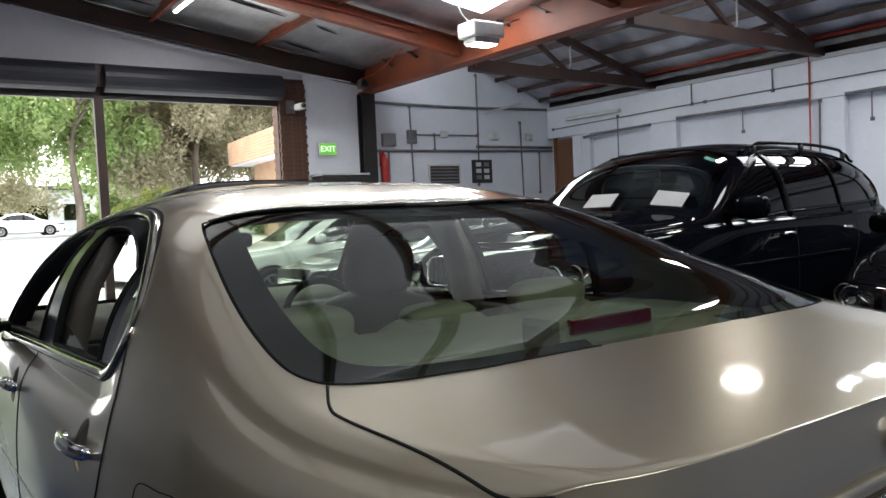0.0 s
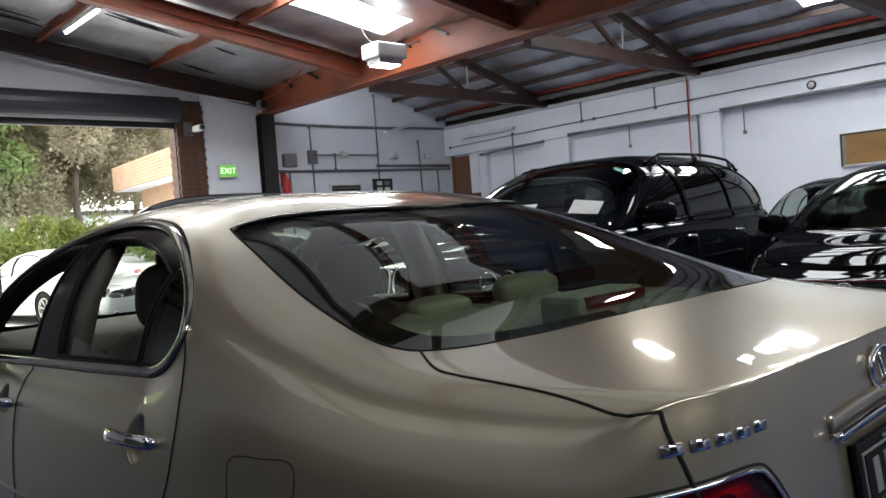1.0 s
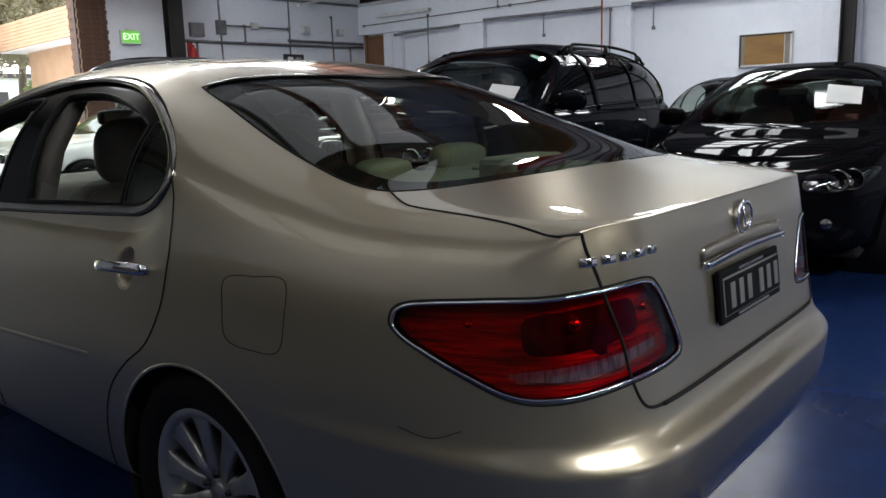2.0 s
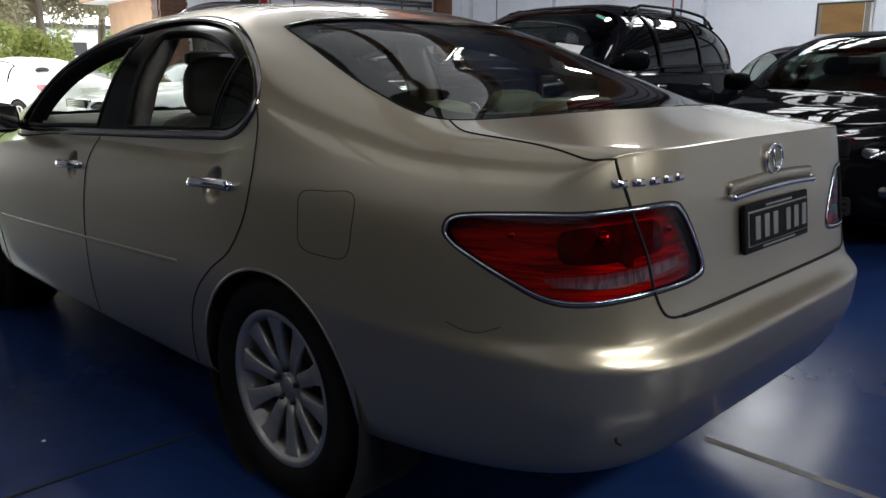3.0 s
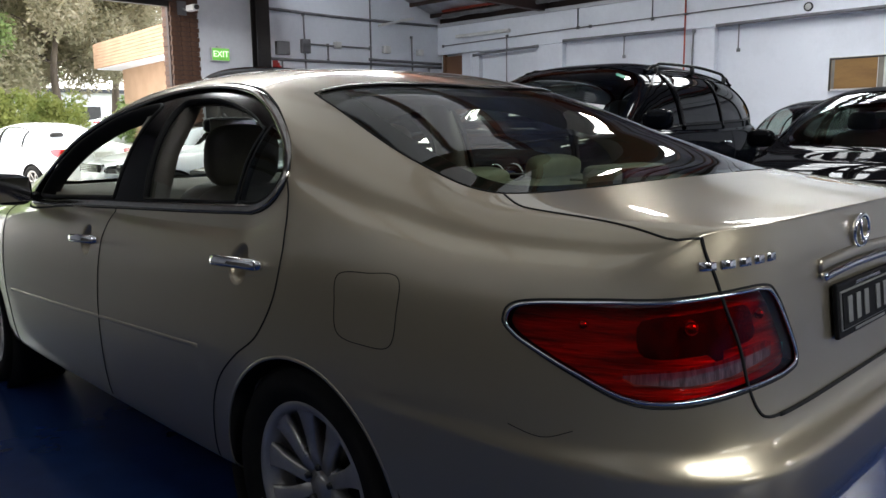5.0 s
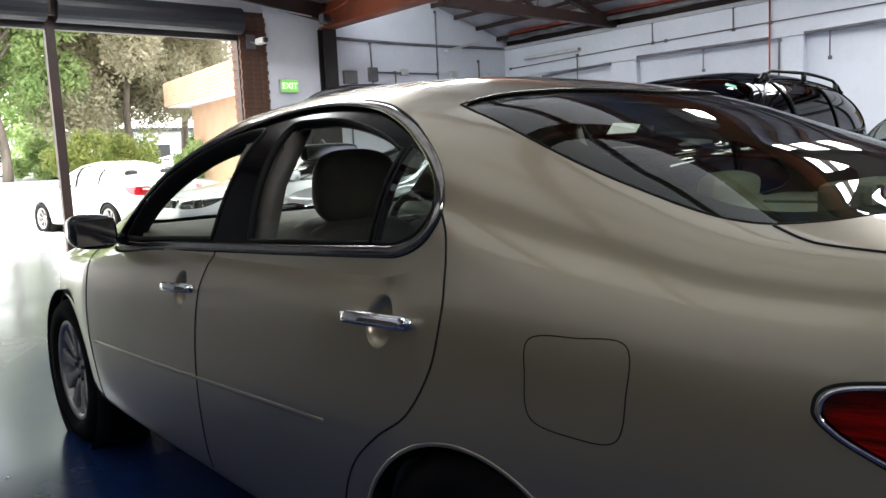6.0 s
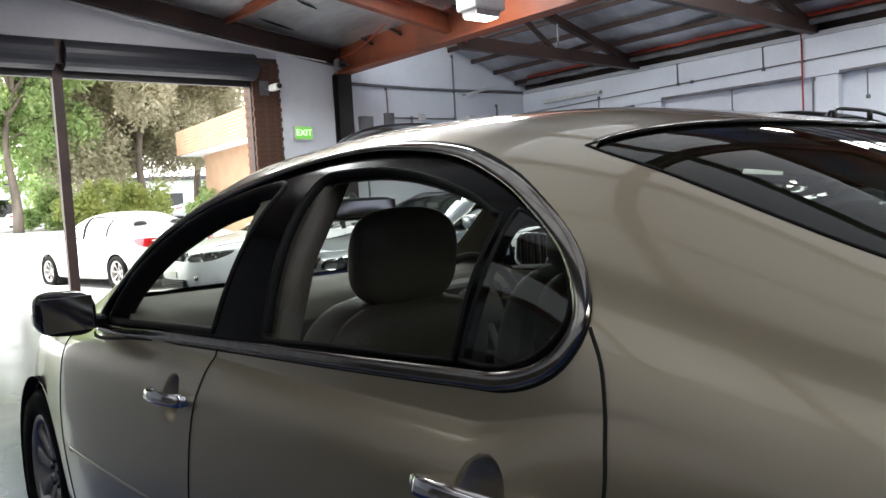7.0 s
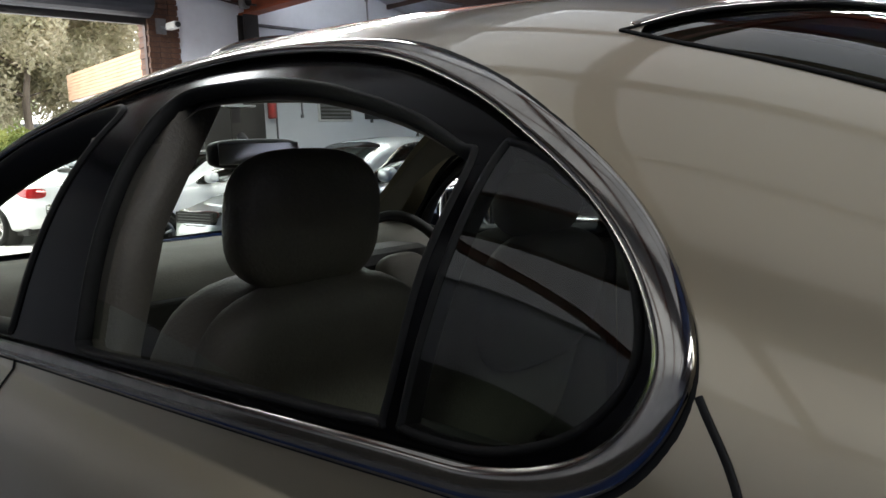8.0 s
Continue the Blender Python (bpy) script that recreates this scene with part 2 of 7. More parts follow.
def floor_material():
    """Blue floor paint that turns mottled grey past a noisy slanted edge."""
    m = worn("painted_floor", (0.012, 0.031, 0.112), (0.009, 0.022, 0.08), 0.2, 1.1, 9, 0.06, rough_span=0.22)
    nt = m.node_tree
    b = nt.nodes["Principled BSDF"]
    blue = b.inputs["Base Color"].links[0].from_socket
    geo, sep = nt.nodes.new("ShaderNodeNewGeometry"), nt.nodes.new("ShaderNodeSeparateXYZ")
    nt.links.new(geo.outputs["Position"], sep.inputs[0])
    no = nt.nodes.new("ShaderNodeTexNoise")
    no.inputs["Scale"].default_value, no.inputs["Detail"].default_value = 2.2, 9
    nt.links.new(geo.outputs["Position"], no.inputs["Vector"])
    edge = nt.nodes.new("ShaderNodeMath")
    edge.operation = "MULTIPLY_ADD"
    edge.inputs[1].default_value = 1.1
    nt.links.new(no.outputs["Fac"], edge.inputs[0])
    slant = nt.nodes.new("ShaderNodeMath")
    slant.operation = "MULTIPLY_ADD"
    slant.inputs[1].default_value = -0.75
    nt.links.new(sep.outputs["Y"], slant.inputs[0])
    nt.links.new(sep.outputs["X"], slant.inputs[2])
    nt.links.new(slant.outputs[0], edge.inputs[2])
    mr = nt.nodes.new("ShaderNodeMapRange")
    mr.inputs["From Min"].default_value, mr.inputs["From Max"].default_value = -3.9, -4.7
    nt.links.new(edge.outputs[0], mr.inputs["Value"])
    grey = nt.nodes.new("ShaderNodeMix")
    grey.data_type = "RGBA"
    grey.inputs["A"].default_value, grey.inputs["B"].default_value = (0.085, 0.09, 0.105, 1), (0.15, 0.152, 0.16, 1)
    nt.links.new(no.outputs["Fac"], grey.inputs["Factor"])
    mix = nt.nodes.new("ShaderNodeMix")
    mix.data_type = "RGBA"
    nt.links.new(mr.outputs[0], mix.inputs["Factor"])
    nt.links.new(blue, mix.inputs["A"])
    nt.links.new(grey.outputs["Result"], mix.inputs["B"])
    nt.links.new(mix.outputs["Result"], b.inputs["Base Color"])
    return m


FLOOR = floor_material()
FLOOR.node_tree.nodes["Principled BSDF"].inputs["Specular IOR Level"].default_value = 0.18
CONCRETE = worn("pale_concrete", (0.46, 0.45, 0.43), (0.38, 0.37, 0.355), 0.8, 0.7, 16, 0.2)
ASPHALT = worn("asphalt", (0.16, 0.16, 0.165), (0.20, 0.20, 0.20), 0.85, 0.5, 30, 0.2)
GRASS = worn("grass_verge", (0.09, 0.12, 0.035), (0.16, 0.15, 0.06), 0.9, 0.8, 12, 0.5)
BARK = worn("bark", (0.16, 0.13, 0.10), (0.08, 0.062, 0.05), 0.9, 3, 20, 0.8, stretch=(1, 1, 0.25))


def thin_leaf(m, share=0.62):
    """Lets light through the leaf blades of a material."""
    nt = m.node_tree
    b = nt.nodes["Principled BSDF"]
    tr, mx = nt.nodes.new("ShaderNodeBsdfTranslucent"), nt.nodes.new("ShaderNodeMixShader")
    nt.links.new(b.inputs["Base Color"].links[0].from_socket, tr.inputs["Color"])
    mx.inputs[0].default_value = share
    nt.links.new(b.outputs[0], mx.inputs[1])
    nt.links.new(tr.outputs[0], mx.inputs[2])
    nt.links.new(mx.outputs[0], nt.nodes["Material Output"].inputs["Surface"])
    return m


LEAF_OLIVE = worn("olive_leaves", (0.33, 0.315, 0.20), (0.44, 0.40, 0.29), 0.6, 1.2, 9, 0)
LEAF_GREEN = worn("green_leaves", (0.24, 0.34, 0.12), (0.36, 0.44, 0.19), 0.55, 1.2, 9, 0)
LEAF_YELLOW = worn("yellow_green_leaves", (0.34, 0.36, 0.11), (0.25, 0.31, 0.09), 0.6, 1.2, 9, 0)
for leaf in (LEAF_OLIVE, LEAF_GREEN, LEAF_YELLOW):
    thin_leaf(leaf)
BRICK_ORANGE = worn("orange_brick", (0.40, 0.255, 0.16), (0.35, 0.22, 0.135), 0.8, 1.5, 30, 0.3)
# dark tone for unseen wall faces, so the cars mirror little light
WALL_UNSEEN_DARK = worn("unseen_dark_wall", (0.075, 0.07, 0.065), (0.05, 0.047, 0.044), 0.7, 0.7, 10, 0.2)

# ---- car bodies: one smooth shell over plan contours and cross-sections ----
def pchip(xs, ys):
    xs, ys = np.array(xs, float), np.array(ys, float)
    h, d = np.diff(xs), np.diff(ys) / np.diff(xs)
    m = np.zeros_like(ys)
    m[0], m[-1] = d[0], d[-1]
    for i in range(1, len(xs) - 1):
        if d[i - 1] * d[i] > 0:
            w1, w2 = 2 * h[i] + h[i - 1], h[i] + 2 * h[i - 1]
            m[i] = (w1 + w2) / (w1 / d[i - 1] + w2 / d[i])

    def curve(x):
        x = np.clip(x, xs[0], xs[-1])
        i = np.clip(np.searchsorted(xs, x) - 1, 0, len(xs) - 2)
        t = (x - xs[i]) / h[i]
        return (ys[i] * (1 + 2 * t) * (1 - t) ** 2 + m[i] * h[i] * t * (1 - t) ** 2
                + ys[i + 1] * t * t * (3 - 2 * t) + m[i + 1] * h[i] * t * t * (t - 1))
    return curve


def smooth_closed(pts, n):
    """A closed Catmull-Rom loop of n points through pts."""
    p = np.array(pts, float)
    k = len(p)
    u = np.linspace(0, k, n, endpoint=False)
    i, t = u.astype(int), (u % 1)[:, None]
    a, b, c, d = p[(i - 1) % k], p[i % k], p[(i + 1) % k], p[(i + 2) % k]
    return 0.5 * (2 * b + (c - a) * t + (2 * a - 5 * b + 4 * c - d) * t ** 2 + (3 * b - a - 3 * c + d) * t ** 3)


def smooth_open(pts, n):
    p = np.array(pts, float)
    p = np.vstack([2 * p[0] - p[1], p, 2 * p[-1] - p[-2]])
    u = np.linspace(0, len(p) - 3 - 1e-9, n)
    i, t = u.astype(int), (u % 1)[:, None]
    a, b, c, d = p[i], p[i + 1], p[i + 2], p[i + 3]
    return 0.5 * (2 * b + (c - a) * t + (2 * a - 5 * b + 4 * c - d) * t ** 2 + (3 * b - a - 3 * c + d) * t ** 3)


def inside(poly, q):
    """Which of the points q lie in the polygon."""
    x, y = q[..., 0], q[..., 1]
    out = np.zeros(x.shape, bool)
    for (x0, y0), (x1, y1) in zip(poly, np.roll(poly, -1, axis=0)):
        cut = (y0 > y) != (y1 > y)
        with np.errstate(divide="ignore", invalid="ignore"):
            out ^= cut & (x < (x1 - x0) * (y - y0) / (y1 - y0) + x0)
    return out


def nearest_on(poly, q):
    best, where = np.full(len(q), 1e9), np.zeros_like(q)
    for a, b in zip(poly, np.roll(poly, -1, axis=0)):
        ab = b - a
        t = np.clip(((q - a) @ ab) / max(ab @ ab, 1e-12), 0, 1)
        c = a + t[:, None] * ab
        d = np.linalg.norm(q - c, axis=1)
        near = d < best
        best[near], where[near] = d[near], c[near]
    return where


PROJ = {"side": lambda p: p[..., [1, 2]], "top": lambda p: p[..., [0, 1]], "end": lambda p: p[..., [0, 2]],
        "corner": lambda p: np.stack([0.7071 * (p[..., 0] + p[..., 1]), p[..., 2]], -1), "nose": lambda p: np.stack([0.7071 * (p[..., 0] - p[..., 1]), p[..., 2]], -1)}


class Shell:
    """A half car body (x >= 0), y from the tail forwards. Rows 0..1: the flank from sill to shoulder; 1..2: shoulder to centre line."""

    def __init__(self, levels, top, power, tumble, rear, front, mid=2.2, climb=2.5, columns=240, side_rows=56, top_rows=48, roll=None):
        lv = np.array(levels, float)
        v = np.linspace(0, 1, len(lv))
        self.level = [pchip(v, lv[:, k]) for k in range(6)]
        self.top, self.power, self.tumble = pchip(*zip(*top)), pchip(*zip(*power)), pchip(*zip(*tumble))
        self.rear, self.front, self.mid, self.climb, self.roll = rear, front, mid, climb, roll
        w = np.linspace(-1, 1, 6001)
        th = 0.5 + 0.5 * np.sign(w) * np.abs(w) ** np.where(w < 0, rear[1] / 2, front[1] / 2)
        ref = self.contour(th, 0.55)
        arc = np.r_[0, np.cumsum(np.hypot(np.diff(ref[0]), np.diff(ref[1])))]
        self.length = arc[-1]
        self.turn_of = lambda s: np.interp(s, arc / arc[-1], th)
        self.cols = np.linspace(0, 1, columns)
        self.rows = np.r_[np.linspace(0, 1, side_rows), 1 + np.linspace(0, 1, top_rows + 1)[1:] ** 1.7]
        self.grid = self.point(*np.meshgrid(self.cols, self.rows))

    def contour(self, th, v):
        """x and y of the plan contour; th runs 0 (tail centre) to 1 (nose centre)."""
        w, yr, yf = self.level[3](v), self.level[4](v), self.level[5](v)
        back = th < 0.5
        ang = np.where(back, 1 - 2 * th, 2 * th - 1) * np.pi / 2
        a = np.where(back, self.rear[0], self.front[0])
        b = np.where(back, self.rear[1], self.front[1])
        x = w * np.cos(ang).clip(0) ** (2 / a)
        t = np.sin(ang).clip(0) ** (2 / b)
        y = self.mid + np.where(back, -t * (self.mid - yr), t * (yf - self.mid))
        return x, y

    def point(self, s, r):
        """A point of the shell; roll rounds the shoulder into the top along a stretch of the length."""
        s, r = np.broadcast_arrays(np.clip(np.asarray(s, float), 0, 1), np.clip(np.asarray(r, float), 0, 2))
        p = self.section(s, r)
        if self.roll is None:
            return p
        lo, hi, ys, share = self.roll
        w = pchip(ys, share)(p[..., 1])
        use = (r > lo) & (r < hi) & (w > 1e-4)
        if use.any():
            p = p.copy()
            su, t, e = s[use], ((r[use] - lo) / (hi - lo))[:, None], 1e-3
            a, b = self.section(su, 0 * su + lo), self.section(su, 0 * su + hi)
            da, db = a - self.section(su, 0 * su + lo - e), self.section(su, 0 * su + hi + e) - b
            chord = np.linalg.norm(b - a, axis=1, keepdims=True)
            da, db = (d * chord / np.linalg.norm(d, axis=1, keepdims=True).clip(1e-9) for d in (da, db))
            soft = a * (1 + 2 * t) * (1 - t) ** 2 + da * t * (1 - t) ** 2 + b * t * t * (3 - 2 * t) + db * t * t * (t - 1)
            wu = w[use][:, None]
            p[use] = p[use] * (1 - wu) + soft * wu
        return p

    def section(self, s, r):
        v = np.minimum(r, 1)
        th = self.turn_of(s)
        x, y = self.contour(th, v)
        zr, zm, zf, yr, yf = (self.level[k](v) for k in (0, 1, 2, 4, 5))
        back = y < self.mid
        t = np.where(back, (self.mid - y) / (self.mid - yr), (y - self.mid) / (yf - self.mid)).clip(0, 1)
        z = zm + np.where(back, zr - zm, zf - zm) * t ** self.climb
        u = (r - v) * np.pi / 2
        h = np.maximum(self.top(y) - z, 0.0)
        p = self.power(y)
        f = np.sin(u).clip(0) ** (2 / p)
        xn = np.cos(u).clip(0) ** (2 / p)
        over = r > 1
        return np.stack([np.where(over, (x - self.tumble(y) * f) * xn, x), y, np.where(over, z + h * f, z)], -1)

    def normal(self, s, r, e=1e-3):
        a = self.point(s + e, r) - self.point(s - e, r)
        b = self.point(s, r + 3 * e) - self.point(s, r - 3 * e)
        n = np.cross(b, a)
        n /= np.linalg.norm(n, axis=-1, keepdims=True).clip(1e-9)
        flip = (n * (self.point(s, r) - np.array([0, self.mid, 0.55])) * np.array([1, 0.12, 1])).sum(-1) < 0
        n[flip] *= -1
        return n

    def find(self, q, view, zone=(0, 2), s0=None, r0=None):
        """Column and row of the surface at the points q of a view."""
        proj = PROJ[view]
        if s0 is None:
            rows = np.where((self.rows >= zone[0]) & (self.rows <= zone[1]))[0]
            g = proj(self.grid[rows])
            if view == "end":
                g = g[:, :len(self.cols) // 2]
            s0, r0 = np.zeros(len(q)), np.zeros(len(q))
            for i, c in enumerate(q):
                d = ((g - c) ** 2).sum(-1)
                a, b = np.unravel_index(d.argmin(), d.shape)
                s0[i], r0[i] = self.cols[b], self.rows[rows[a]]
        s, r, e = s0.copy(), r0.copy(), 2e-4
        for _ in range(6):
            p = proj(self.point(s, r))
            js = (proj(self.point(s + e, r)) - proj(self.point(s - e, r))) / (2 * e)
            jr = (proj(self.point(s, r + e)) - proj(self.point(s, r - e))) / (2 * e)
            off = q - p
            det = js[:, 0] * jr[:, 1] - js[:, 1] * jr[:, 0]
            det = np.where(abs(det) < 1e-7, 1e-7, det)
            ds = (off[:, 0] * jr[:, 1] - off[:, 1] * jr[:, 0]) / det
            dr = (js[:, 0] * off[:, 1] - js[:, 1] * off[:, 0]) / det
            s, r = np.clip(s + np.clip(ds, -0.01, 0.01), 0, 1), np.clip(r + np.clip(dr, -0.05, 0.05), *zone)
        return s, r

    def on(self, q, view, zone=(0, 2), lift=0.0, side=-1):
        """Points and normals on the body at the points q of a view, on its left (-1) or right side."""
        q = np.array(q, float)
        s, r = self.find(q, view, zone)
        n = self.normal(s, r)
        p = self.point(s, r) + lift * n
        flip = np.array([side, 1, 1])
        return p * flip, n * flip


def shell_meshes(shell, regions):
    """Cuts the shell into named pieces. regions: (name, polygon, view, zone, sides, depth); the first that holds a cell takes it.
    Returns {(name, side): (verts, faces, normals)} with 'body' for the rest."""
    ss, rr = np.meshgrid(shell.cols, shell.rows)
    ss, rr = ss.copy(), rr.copy()
    nr, nc = ss.shape
    owner = np.full((nr - 1, nc - 1), -1)
    held = np.zeros((nr, nc), bool)
    rm = (rr[:-1, :-1] + rr[1:, 1:]) / 2
    for k, (name, poly, view, zone, sides, depth) in enumerate(regions):
        poly = np.array(poly, float)
        mid = PROJ[view](shell.point((ss[:-1, :-1] + ss[1:, 1:]) / 2, rm))
        take = inside(poly, mid) & (rm >= zone[0]) & (rm <= zone[1]) & (owner < 0)
        owner[take] = k
        near = np.zeros((nr, nc), int)
        for a, b in ((0, 0), (0, 1), (1, 0), (1, 1)):
            near[a:a + nr - 1, b:b + nc - 1] += take
        edge = (near > 0) & (near < 4)
        rows, colsn = np.where(edge & ~held)
        held |= edge
        ok = (colsn > 0) & (colsn < nc - 1) & (rows > 0) & (rows < nr - 1)
        rows, colsn = rows[ok], colsn[ok]
        if not len(rows):
            continue
        s0, r0 = ss[rows, colsn], rr[rows, colsn]
        q = nearest_on(poly, PROJ[view](shell.point(s0, r0)))
        s1, r1 = shell.find(q, view, zone, s0, r0)
        good = (abs(s1 - s0) < 1.3 / nc) & (abs(r1 - r0) < 0.06)
        ss[rows[good], colsn[good]], rr[rows[good], colsn[good]] = s1[good], r1[good]
    pts, nor = shell.point(ss, rr).reshape(-1, 3), shell.normal(ss, rr).reshape(-1, 3)
    idx = np.arange(nr * nc).reshape(nr, nc)
    quads = np.stack([idx[:-1, :-1], idx[:-1, 1:], idx[1:, 1:], idx[1:, :-1]], -1)
    out = {}
    for k in range(-1, len(regions)):
        name, sides, depth = ("body", "join", 0.0) if k < 0 else (regions[k][0], regions[k][4], regions[k][5])
        f = quads[owner == k]
        if not len(f):
            continue
        used, inv = np.unique(f, return_inverse=True)
        f = inv.reshape(-1, 4)
        p, n = pts[used] - depth * nor[used], nor[used]
        for side in (-1, 1):
            flip = np.array([side, 1, 1])
            key = (name, 0 if sides == "join" else side)
            ff = f if side < 0 else f[:, ::-1]
            if key in out:
                v0 = len(out[key][0])
                out[key] = (np.vstack([out[key][0], p * flip]), np.vstack([out[key][1], ff + v0]), np.vstack([out[key][2], n * flip]))
            else:
                out[key] = (p * flip, ff, n * flip)
    return out


def mesh_part(name, verts, faces, mat, parent, normals=None, label="", smooth=True):
    if normals is not None:
        v, f, nv = np.array(verts, float), np.array(faces, int), np.array(normals, float)
        fn = np.cross(v[f[:, 2]] - v[f[:, 0]], v[f[:, 3]] - v[f[:, 1]])
        wrong = (fn * nv[f].mean(1)).sum(1) < 0
        faces = np.where(wrong[:, None], f[:, ::-1], f)
    me = bpy.data.meshes.new(name)
    me.from_pydata([tuple(map(float, v)) for v in verts], [], [tuple(map(int, f)) for f in faces])
    me.materials.append(mat)
    if smooth:
        me.polygons.foreach_set("use_smooth", [True] * len(me.polygons))
    me.update()
    if normals is not None:
        me.normals_split_custom_set_from_vertices([tuple(map(float, n)) for n in normals])
    ob = new(name, me)
    ob.parent = parent
    return tagged(ob, label)


def ribbon(pts, nors, width, thick, closed=False, sink=0.3):
    """A rounded strip along points of a surface: vertices and faces."""
    p, n = np.array(pts, float), np.array(nors, float)
    t = (np.roll(p, -1, 0) - np.roll(p, 1, 0)) if closed else np.gradient(p, axis=0)
    t /= np.linalg.norm(t, axis=1, keepdims=True).clip(1e-9)
    b = np.cross(n, t)
    b /= np.linalg.norm(b, axis=1, keepdims=True).clip(1e-9)
    k = 10
    rings = []
    for j in range(k):
        a = 2 * math.pi * j / k
        c, d = math.cos(a), math.sin(a)
        c, d = math.copysign(abs(c) ** 0.7, c), math.copysign(abs(d) ** 0.7, d)
        rings.append(p + b * (c * width / 2) + n * (d * thick / 2 + thick * (0.5 - sink)))
    v = np.stack(rings, 1).reshape(-1, 3)
    m, faces = len(p), []
    for i in range(m if closed else m - 1):
        for j in range(k):
            i2, j2 = (i + 1) % m, (j + 1) % k
            faces.append((i * k + j, i * k + j2, i2 * k + j2, i2 * k + j))
    if not closed:
        faces += [tuple(range(k))[::-1], tuple((m - 1) * k + j for j in range(k))]
    return v, faces


def strip(name, pts, nors, width, thick, mat, parent, closed=False, sink=0.3, label=""):
    v, f = ribbon(pts, nors, width, thick, closed, sink)
    return mesh_part(name, v, f, mat, parent, label=label)


def loft(name, loops, mat, parent, cap=True, label="", smooth=True, closed=True):
    """Skins a row of loops with as many points each."""
    loops = [np.array(l, float) for l in loops]
    k = len(loops[0])
    v, f = np.vstack(loops), []
    for i in range(len(loops) - 1):
        for j in range(k if closed else k - 1):
            j2 = (j + 1) % k
            f.append((i * k + j, i * k + j2, (i + 1) * k + j2, (i + 1) * k + j))
    if cap:
        f += [tuple(range(k))[::-1], tuple((len(loops) - 1) * k + j for j in range(k))]
    return mesh_part(name, v, f, mat, parent, label=label, smooth=smooth)


def lathe(name, profile, mat, parent, n=48, axis="x", at=(0, 0, 0), label=""):
    """Turns a profile of (radius, height) about an axis."""
    pr = np.array(profile, float)
    a = np.linspace(0, 2 * np.pi, n, endpoint=False)
    r, h = pr[:, 0][:, None], pr[:, 1][:, None] + 0 * a
    c, s = r * np.cos(a), r * np.sin(a)
    v = {"x": np.stack([h, c, s], -1), "y": np.stack([s, h, c], -1), "z": np.stack([c, s, h], -1)}[axis].reshape(-1, 3) + np.array(at)
    f = [(i * n + j, i * n + (j + 1) % n, (i + 1) * n + (j + 1) % n, (i + 1) * n + j) for i in range(len(pr) - 1) for j in range(n)]
    return mesh_part(name, v, f, mat, parent, label=label)


def blob(name, centre, size, mat, parent, power=3.0, turn=None, n=20, label=""):
    """A cushion: a superellipsoid of that size."""
    a, b = np.meshgrid(np.linspace(-np.pi, np.pi, 2 * n, endpoint=False), np.linspace(-np.pi / 2, np.pi / 2, n))
    sg = lambda x: np.sign(x) * abs(x) ** (2 / power)
    v = np.stack([sg(np.cos(b)) * sg(np.cos(a)), sg(np.cos(b)) * sg(np.sin(a)), sg(np.sin(b))], -1).reshape(-1, 3) * np.array(size) / 2
    if turn is not None:
        v = v @ np.array(turn.to_3x3()).T
    v = v + np.array(centre)
    m = 2 * n
    f = [(i * m + j, i * m + (j + 1) % m, (i + 1) * m + (j + 1) % m, (i + 1) * m + j) for i in range(n - 1) for j in range(m)]
    return mesh_part(name, v, f, mat, parent, label=label)


def bevel_box(name, lo, hi, mat, parent, bevel=0.01, label="", turn=None, at=None, segments=2):
    """A box with rounded edges between two corners."""
    bm = bmesh.new()
    bmesh.ops.create_cube(bm, size=1)
    lo, hi = Vector(lo), Vector(hi)
    size, mid = hi - lo, (hi + lo) / 2
    bmesh.ops.scale(bm, vec=size, verts=bm.verts)
    if bevel:
        bmesh.ops.bevel(bm, geom=bm.edges[:], offset=min(bevel, 0.45 * min(size)), segments=segments, affect="EDGES", profile=0.5)
    if turn is not None:
        bmesh.ops.transform(bm, matrix=turn, verts=bm.verts)
    bmesh.ops.translate(bm, vec=mid if at is None else Vector(at), verts=bm.verts)
    return part(name, bm, mat, parent, label)


def part(name, bm, material, parent, label=""):
    """Links a bmesh as one mesh object under a thing or a part."""
    me = bpy.data.meshes.new(name)
    bm.normal_update()
    bm.to_mesh(me)
    bm.free()
    me.materials.append(material)
    ob = new(name, me)
    ob.parent = parent
    return tagged(ob, label)


def thing(name, label, category, group="", kind=""):
    return tagged(new(name), label, category, group, kind)

# ---- the workshop: floor, walls, roof ----
def box(name, lo, hi, mat, parent=None, bevel=0.006, label="", kind="", category=""):
    ob = bevel_box(name, lo, hi, mat, parent, bevel, label, segments=1)
    return tagged(ob, label, category, "", kind)


def prism(name, outline, axis, lo, hi, mat, parent=None, label="", kind=""):
    """An outline of two coordinates, drawn out along the third axis from lo to hi."""
    n = len(outline)
    put = {"x": lambda a, b, c: (c, a, b), "y": lambda a, b, c: (a, c, b), "z": lambda a, b, c: (a, b, c)}[axis]
    bm = bmesh.new()
    va = [bm.verts.new(put(a, b, lo)) for a, b in outline]
    vb = [bm.verts.new(put(a, b, hi)) for a, b in outline]
    bm.faces.new(va), bm.faces.new(vb[::-1])
    for i in range(n):
        bm.faces.new((va[i], vb[i], vb[(i + 1) % n], va[(i + 1) % n]))
    bmesh.ops.recalc_face_normals(bm, faces=bm.faces[:])
    return tagged(part(name, bm, mat, parent, label), kind=kind)


